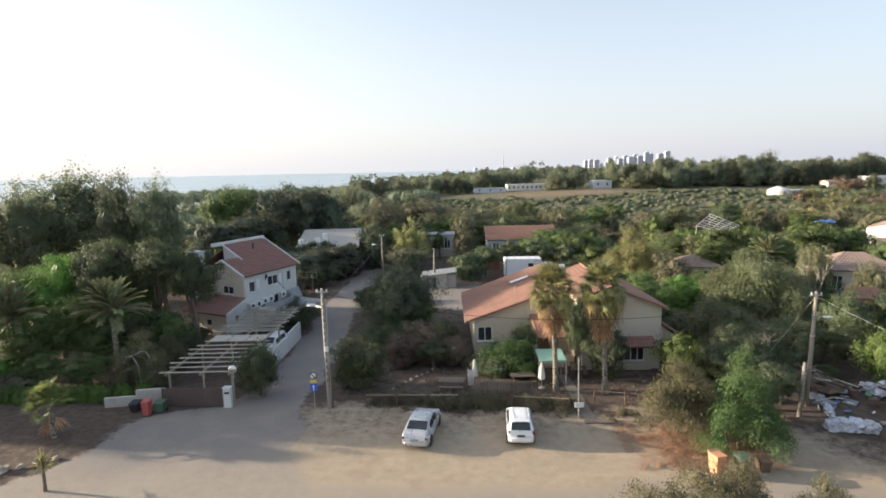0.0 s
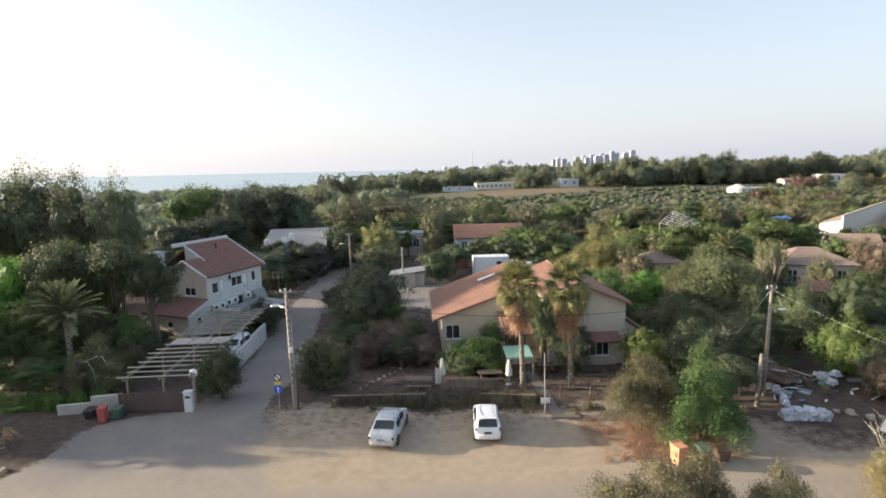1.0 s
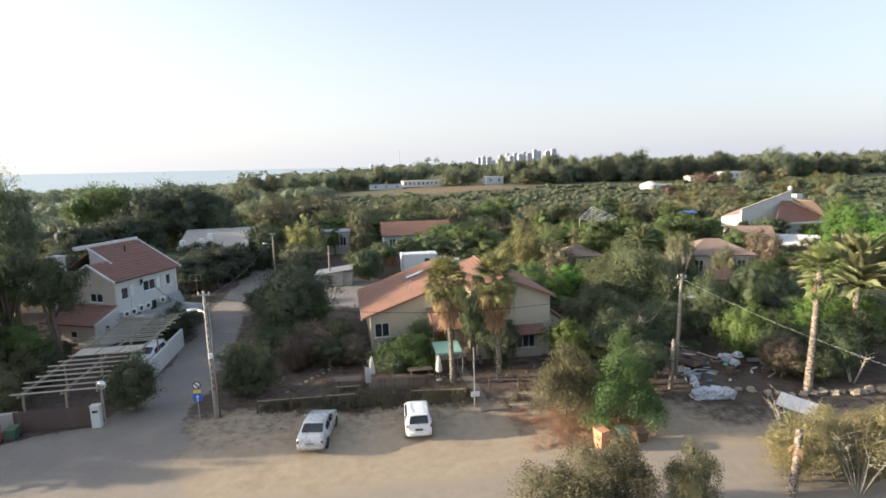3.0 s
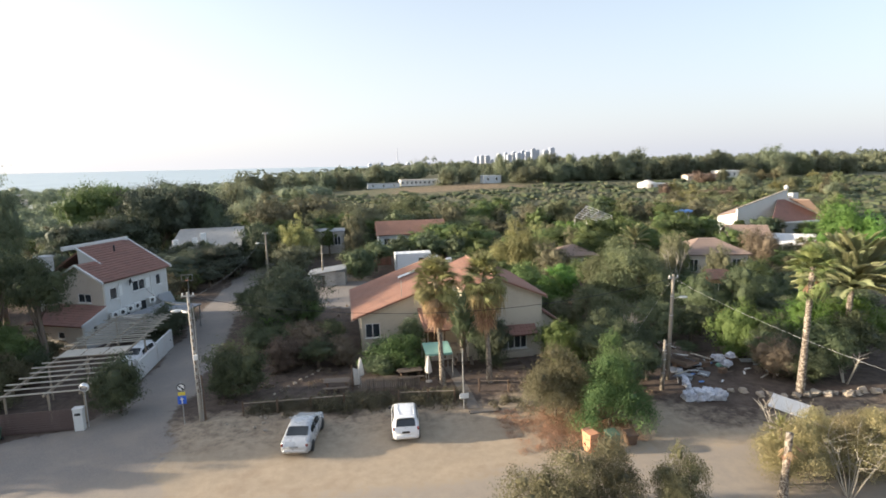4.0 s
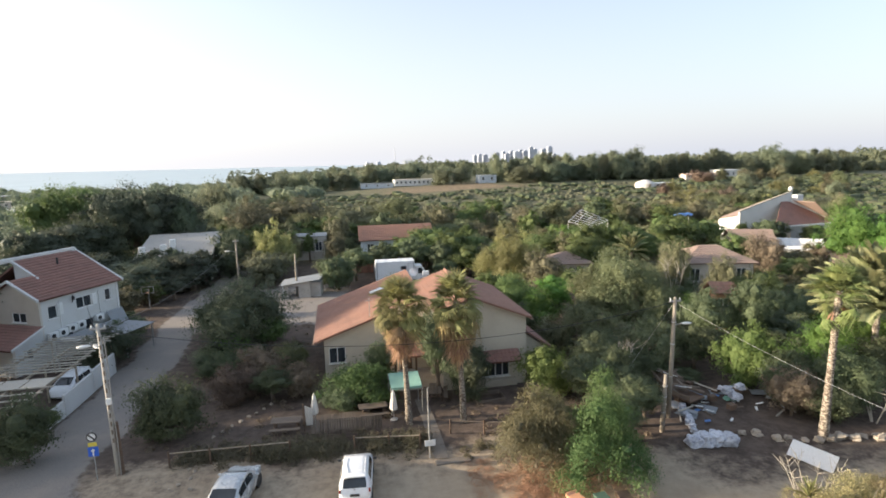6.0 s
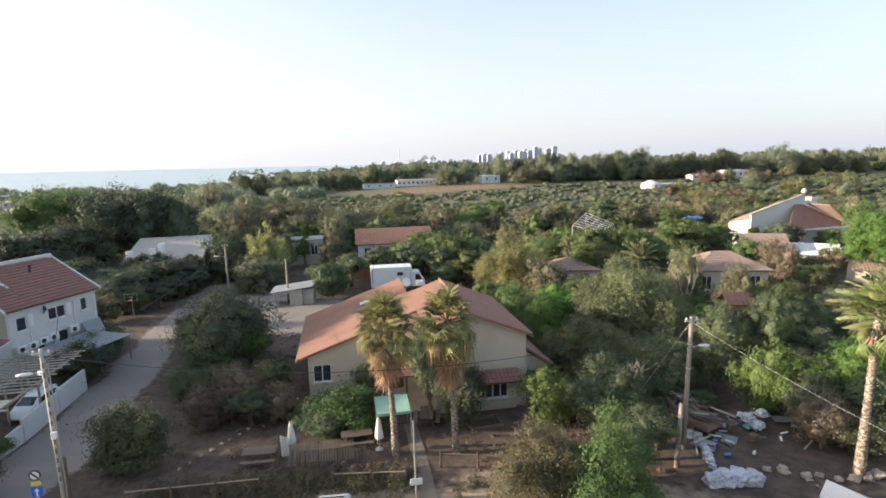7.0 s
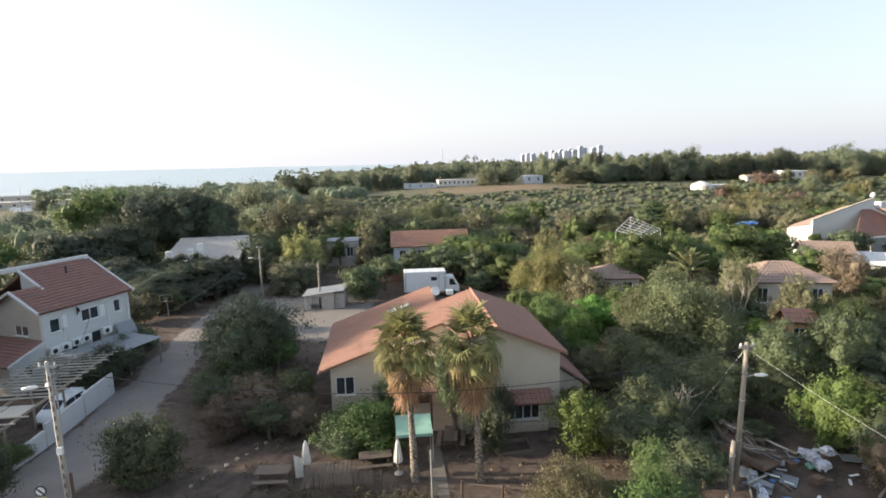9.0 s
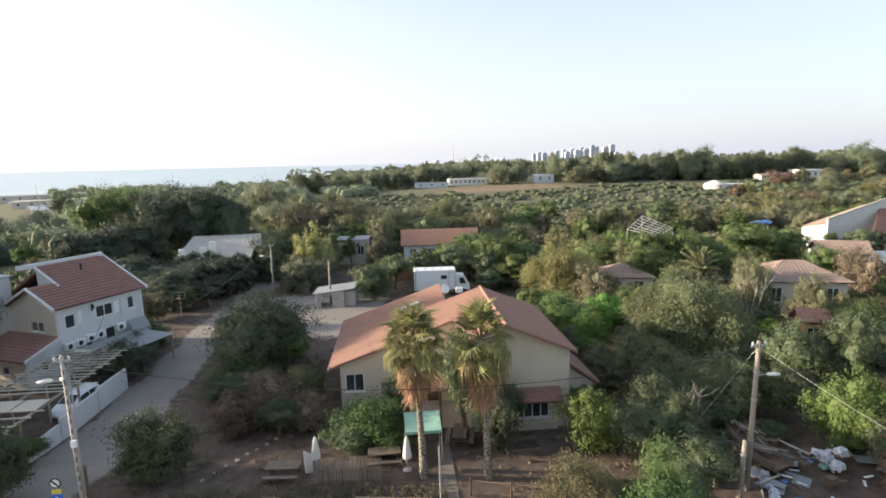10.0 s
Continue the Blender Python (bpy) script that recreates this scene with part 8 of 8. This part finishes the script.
plant("farpale", -20.4, 135.0, 12.1, 5.6, "tall pale green tree with drooping foliage beyond gardens")
plant("pine", -15.4, 89.0, 4.8, 2.6)
plant("shade", -22.2, 82.0, 5.4, 4.4)
plant("shade", -22.5, 79.6, 4.2, 2.8)
plant("shade", -17.6, 81.2, 3.6, 2.2)
plant("shade", -17.9, 86.0, 3.7, 3.5)
# mid behind
plant("willow", -6.6, 96.5, 10.2, 4.0)
plant("olive", -6.5, 92.0, 4.9, 4.1)
plant("olive", -9.8, 96.0, 5.0, 2.5)
plant("shrub", 4.0, 80.8, 5.9, 2.9)
plant("dark", 19.0, 100.0, 6.2, 2.4)
plant("olive", -3.5, 135.0, 11.1, 9.9)
plant("olive", -12.9, 130.0, 10.8, 6.8)
plant("broad", -10.1, 112.0, 7.0, 4.7)
plant("olive", 12.4, 140.0, 9.1, 10.2)
plant("broad", 1.8, 120.0, 7.3, 5.0)
plant("broad", 15.6, 96.0, 5.5, 4.6)
plant("broad", 20.0, 98.0, 6.7, 5.2)
plant("broad", 22.6, 92.0, 6.8, 4.4)
plant("broad", 23.4, 84.0, 5.4, 3.6)
plant("broad", 11.5, 92.0, 4.6, 2.9)
plant("broad", 18.9, 92.0, 4.5, 5.2)
plant("broad", 24.6, 94.0, 5.8, 4.5)
plant("dark", 21.3, 86.0, 2.9, 4.1)
# right of house1
plant("willow", 27.5, 76.0, 9.5, 4.4)
plant("willow", 25.8, 78.0, 7.8, 3.3)
plant("olive", 29.9, 70.0, 6.5, 3.7)
plant("bright", 27.0, 60.0, 5.7, 2.9)
plant("bright", 25.3, 62.0, 3.7, 2.3)
plant("euc", 31.0, 53.0, 9.4, 3.6)
plant("euc", 33.2, 52.0, 7.6, 3.0)
plant("euc", 28.8, 54.0, 7.4, 2.8)
plant("olive", 35.9, 56.0, 6.6, 2.7)
plant("euc", 25.3, 48.0, 5.6, 2.6)
plant("olive", 27.4, 47.0, 3.7, 3.0)
plant("euc", 30.3, 46.0, 3.9, 2.5)
plant("olive", 23.2, 50.0, 4.1, 2.2)
plant("broad", 32.2, 64.0, 5.2, 2.7)
plant("lime", 18.3, 40.2, 4.5, 2.0)
plant("shrub", 20.9, 41.0, 2.7, 1.8)
plant("dark", 19.5, 46.0, 2.1, 1.7)
# right cont
plant("broad", 40.1, 78.0, 7.0, 5.2)
plant("broad", 49.1, 82.0, 7.6, 4.6)
plant("broad", 60.3, 88.0, 8.0, 5.0)
plant("broad", 67.5, 90.0, 7.1, 4.7)
plant("broad", 63.3, 76.0, 6.2, 3.6)
plant("broad", 39.0, 86.0, 6.6, 4.7)
plant("broad", 35.8, 88.0, 6.1, 3.9)
plant("olive", 37.5, 62.0, 6.8, 2.8)
plant("broad", 45.8, 52.0, 6.5, 3.7)
plant("dark", 45.1, 48.8, 5.2, 2.4)
plant("shrub", 49.1, 50.0, 4.8, 3.0)
plant("dark", 40.9, 44.0, 4.1, 3.2)
plant("dark", 38.2, 50.0, 4.3, 2.9)
plant("lime", 32.6, 38.4, 5.4, 2.1)
plant("bright", 38.5, 43.0, 1.8, 1.6)
plant("shrub", 35.0, 36.2, 4.6, 2.5)
plant("olive", 39.1, 37.0, 1.6, 1.8)
plant("olive", 34.5, 35.0, 1.7, 1.5)
plant("shrub", 41.7, 38.0, 2.1, 2.4)
plant("dark", 20.0, 33.0, 3.4, 1.7)
plant("dark", 21.6, 34.6, 3.8, 2.0)
plant("dark", 23.1, 35.4, 3.2, 1.4)
plant("dark", 29.5, 40.0, 1.2, 1.2)
plant("shrub", 51.0, 44.0, 4.6, 3.3)
plant("broad", 48.0, 40.0, 2.2, 3.0)
plant("bright", 75.2, 68.0, 11.2, 4.6)
plant("bright", 75.8, 64.0, 9.4, 3.6)
plant("broad", 81.8, 76.0, 11.0, 3.7)
plant("brown", 64.8, 72.0, 7.4, 3.0)
plant("dark", 80.5, 89.2, 6.4, 2.8)
plant("broad", 77.4, 91.8, 5.4, 2.6)
plant("dark", 84.2, 90.6, 5.8, 2.6)
plant("broad", 91.0, 89.4, 4.8, 2.4)
plant("broad", 88.5, 88.5, 4.6, 2.6)
plant("olive", 92.5, 87.5, 4.2, 2.4)
plant("dusty", 74.5, 75.0, 4.0, 2.8)
plant("brown", 79.0, 76.0, 4.2, 2.6)
plant("dusty", 70.5, 77.0, 3.8, 2.6)
plant("olive", 69.0, 70.5, 4.4, 2.8)
plant("broad", 64.0, 66.5, 4.0, 2.8)
plant("dusty", 58.5, 60.0, 4.4, 2.8)
plant("dark", 56.0, 55.0, 4.2, 3.0)
plant("broad", 95.1, 100.0, 5.8, 3.6)
plant("broad", 45.8, 66.0, 7.0, 2.6)
plant("olive", 42.7, 62.0, 9.6, 2.0)
plant("dark", 38.2, 44.0, 7.4, 2.1)
plant("dark", 34.9, 45.5, 6.4, 2.6)
plant("olive", 47.0, 58.5, 7.0, 2.2)
# front right
plant("dusty", 14.2, 31.4, 5.1, 2.5)
plant("pepper", 17.9, 30.6, 6.0, 2.3)
plant("pepper", 17.0, 29.6, 4.8, 2.7)
plant("dusty", 15.4, 32.2, 4.0, 1.8)
plant("dusty", 9.9, 20.6, 4.6, 2.7)
plant("dusty", 12.4, 21.2, 4.4, 2.2)
plant("dusty", 15.3, 20.2, 4.3, 1.6)
fan_palm(21.4, 20.9, 3.4, (0.1, 0), "short speckled palm trunk rising into a pale shrub", 0, 6, 0.5, 17, 0.5, 0.2, 0)
plant("feathery", 22.5, 21.8, 3.6, 1.8)
plant("feathery", 25.9, 21.8, 3.5, 1.9)
plant("feathery", 28.4, 22.2, 3.2, 2.0)
plant("feathery", 24.8, 22.6, 3.4, 2.0)
plant("feathery", 27.1, 23.0, 2.9, 2.0)
plant("feathery", 24.6, 24.2, 2.0, 1.6)
plant("feathery", 29.3, 23.4, 2.7, 2.0)
plant("feathery", 26.5, 21.4, 3.9, 2.1)
plant("feathery", 23.7, 22.2, 3.5, 1.8)
plant("feathery", 28.9, 21.4, 3.8, 2.2)
plant("feathery", 30.7, 22.4, 3.6, 2.0)
# beside the porch, before the bungalow, round the big palm
plant("dark", 10.9, 43.0, 7.2, 1.6)
plant("deep", 13.1, 41.7, 4.6, 1.7, "dark shrub against a cream house wall")
plant("shrub", 6.9, 42.6, 2.6, 1.2)
plant("dark", 12.7, 42.6, 5.0, 1.5)
plant("shade", -29.5, 90.0, 6.0, 3.6)
plant("pine", -20.2, 91.8, 6.9, 2.0)
plant("pine", -22.6, 91.8, 6.7, 2.0)
plant("pine", -21.5, 89.6, 5.6, 3.4)
plant("shade", -24.6, 90.2, 5.0, 2.8)
plant("shade", -18.8, 90.2, 5.0, 2.6)
plant("shade", -27.6, 90.0, 5.4, 2.8)
plant("pine", -24.8, 91.2, 5.4, 2.8)
plant("pine", -19.2, 91.4, 5.8, 2.8)
plant("pine", -16.4, 92.0, 5.8, 2.4)
plant("shade", -15.9, 91.0, 5.6, 2.2)
plant("pine", -17.5, 89.6, 5.6, 3.2)
plant("deep", -13.0, 94.6, 6.4, 2.6, "dark green bush beside a flat roof")
for i in range(8):
    plant("deep", -27.4 + 1.6 * i, 91.0 + 0.5 * (i % 2), 5.3 + 0.4 * (i % 3), 1.9, "dark bushy tree before a flat white roof")
plant("shrub", 36.0, 33.4, 4.6, 2.8)
plant("dark", 39.5, 34.0, 4.6, 2.8)
plant("bright", 37.0, 36.0, 5.8, 2.6)
plant("bright", 42.4, 36.6, 5.4, 3.2)
plant("shrub", 33.4, 34.6, 4.0, 2.2)
plant("shrub", 27.0, 42.0, 3.0, 2.4)
plant("dark", 22.4, 38.0, 4.2, 1.9)
plant("shrub", -0.2, 51.0, 3.4, 2.0)
plant("shrub", -9.6, 66.0, 3.6, 2.2)
plant("shrub", -8.6, 71.0, 2.8, 1.6)
plant("deep", -16.5, 56.4, 4.3, 2.6)
plant("shrub", -17.4, 61.2, 3.4, 2.0)
plant("shrub", -17.6, 66.0, 3.0, 2.0)
# round the shed and courtyard
plant("shrub", 3.4, 84.0, 5.4, 2.6)
plant("dark", 6.6, 86.5, 5.6, 2.6)
plant("farpale", -6.4, 88.0, 6.0, 3.4, "pale green rounded bush at the end of a lane")
plant("dark", 19.6, 86.5, 5.6, 3.0)
plant("dark", 15.5, 88.5, 6.2, 3.2)
plant("dark", 10.8, 89.0, 5.6, 2.8)
plant("shrub", -7.2, 62.0, 5.2, 2.6)
plant("broad", -1.0, 104.5, 6.0, 2.2)
plant("olive", -3.9, 103.0, 7.0, 2.6)
plant("olive", 3.8, 101.0, 6.2, 2.6)
plant("willow", 30.0, 77.5, 8.6, 3.6)
# left garden understorey
plant("bright", -36.5, 40.8, 3.6, 2.6)
plant("broad", -32.4, 41.6, 3.4, 2.4)
plant("broad", -28.6, 41.2, 3.0, 2.2)
plant("dusty", -25.6, 41.0, 3.2, 1.9)
plant("dusty", -23.6, 41.6, 2.8, 1.7)
plant("dusty", -24.4, 46.0, 3.6, 2.0)
plant("dusty", -27.2, 46.4, 3.8, 2.4)
plant("broad", -31.0, 47.0, 4.6, 2.8)
plant("broad", -37.6, 47.0, 6.0, 3.4)
plant("dusty", -25.4, 53.0, 3.0, 1.8)
# taller growth on the right of the open land
rs = np.random.default_rng(71)
for i in range(60):
    y = rs.uniform(118, 285)
    x = y * rs.uniform(0.66, 1.1)
    if 150 < x < 176 and y < 262:
        continue
    plant(("farpale", "dusty", "willow", "euc", "brown", "olive", "farpale")[i % 7], x, y, rs.uniform(5, 9.5), rs.uniform(3.2, 6.0))
# single trees that stand out on the skyline and by the shore
plant("pine", 338.0, 335.0, 19.0, 4.6, "tall dark conifer above a distant tree belt")
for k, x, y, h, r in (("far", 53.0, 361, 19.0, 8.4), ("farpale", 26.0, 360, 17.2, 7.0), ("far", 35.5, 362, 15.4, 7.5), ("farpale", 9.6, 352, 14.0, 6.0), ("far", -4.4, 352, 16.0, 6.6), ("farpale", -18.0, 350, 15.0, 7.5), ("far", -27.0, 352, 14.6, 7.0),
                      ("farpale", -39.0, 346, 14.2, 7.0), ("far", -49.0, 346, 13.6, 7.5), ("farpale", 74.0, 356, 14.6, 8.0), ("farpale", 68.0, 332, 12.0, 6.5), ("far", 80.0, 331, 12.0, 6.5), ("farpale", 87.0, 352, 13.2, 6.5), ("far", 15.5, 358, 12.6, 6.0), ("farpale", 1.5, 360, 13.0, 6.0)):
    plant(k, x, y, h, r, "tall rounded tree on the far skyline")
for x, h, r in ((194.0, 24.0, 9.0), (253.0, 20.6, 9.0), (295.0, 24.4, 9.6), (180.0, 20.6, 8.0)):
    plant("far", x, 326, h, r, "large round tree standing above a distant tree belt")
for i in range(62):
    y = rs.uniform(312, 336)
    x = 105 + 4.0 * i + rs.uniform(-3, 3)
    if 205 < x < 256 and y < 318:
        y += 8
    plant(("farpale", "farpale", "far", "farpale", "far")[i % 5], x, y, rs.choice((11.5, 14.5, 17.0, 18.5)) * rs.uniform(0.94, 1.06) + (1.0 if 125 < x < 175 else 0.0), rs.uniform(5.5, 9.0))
plant("deep", -118.5, 230.0, 9.8, 5.6, "large dark rounded bush by a car park near the shore")
utility_pole(-141.3, 250.0, 12.0, "thin distant pole near the shore", [], STEEL, True, (0, 0), 0.16)
# wooded slope beyond the gardens
plant("olive", 4.0, 128.0, 9.6, 5.2)
plant("euc", 18.0, 132.0, 10.5, 4.6)
plant("olive", 27.0, 126.0, 8.8, 5.0)
plant("broad", 36.0, 130.0, 8.6, 5.2)
plant("olive", -16.0, 142.0, 11.5, 5.6)
plant("euc", -9.0, 148.0, 12.0, 5.0)
plant("olive", 47.0, 124.0, 8.4, 5.0)
plant("broad", 41.2, 80.6, 8.6, 3.2)
plant("broad", 45.2, 80.2, 8.6, 3.2)
plant("broad", 48.6, 83.0, 7.4, 3.0)
plant("dark", 40.2, 50.2, 3.4, 1.8)
plant("broad", 43.4, 50.5, 3.6, 1.8)
# dense growth east of the main house and behind the utility pole
plant("broad", 21.8, 58.5, 6.0, 2.7)
plant("bright", 23.0, 54.0, 5.2, 2.6)
plant("broad", 20.9, 64.0, 5.4, 2.5)
plant("dark", 20.6, 52.5, 4.4, 2.0)
plant("dark", 20.2, 36.4, 4.4, 2.2)
plant("dark", 22.0, 40.4, 4.6, 2.4)
plant("shrub", 24.4, 43.2, 4.2, 2.4)
plant("euc", 28.6, 43.6, 4.4, 2.4)
plant("dark", 31.6, 42.2, 4.2, 2.2)
# round the bare frame
plant("olive", 39.2, 83.0, 6.4, 2.5)
plant("olive", 43.2, 82.4, 6.2, 2.3)
plant("olive", 47.4, 82.6, 7.0, 2.3)
plant("broad", 41.5, 82.3, 6.8, 2.3)
plant("broad", 45.5, 82.0, 7.4, 2.3)
plant("olive", 38.8, 84.0, 7.0, 2.1)
# grey shrubs along the boulders
plant("brown", 32.3, 33.4, 3.6, 1.9)
plant("shrub", 33.4, 35.2, 3.8, 2.0)
plant("shrub", 34.2, 32.4, 3.2, 2.0)
plant("dark", 7.0, 45.8, 4.2, 1.3)
plant("olive", 49.6, 62.6, 3.8, 2.0)
plant("dusty", 53.4, 62.4, 3.6, 2.0)
plant("broad", 40.6, 84.2, 7.4, 1.9)
plant("broad", 42.2, 83.4, 6.8, 1.9)
plant("bright", 46.4, 84.2, 7.2, 2.0)
plant("broad", 44.6, 83.0, 6.6, 1.8)
plant("broad", 43.6, 81.6, 7.0, 2.1)
plant("dusty", 15.0, 31.2, 4.8, 2.0)
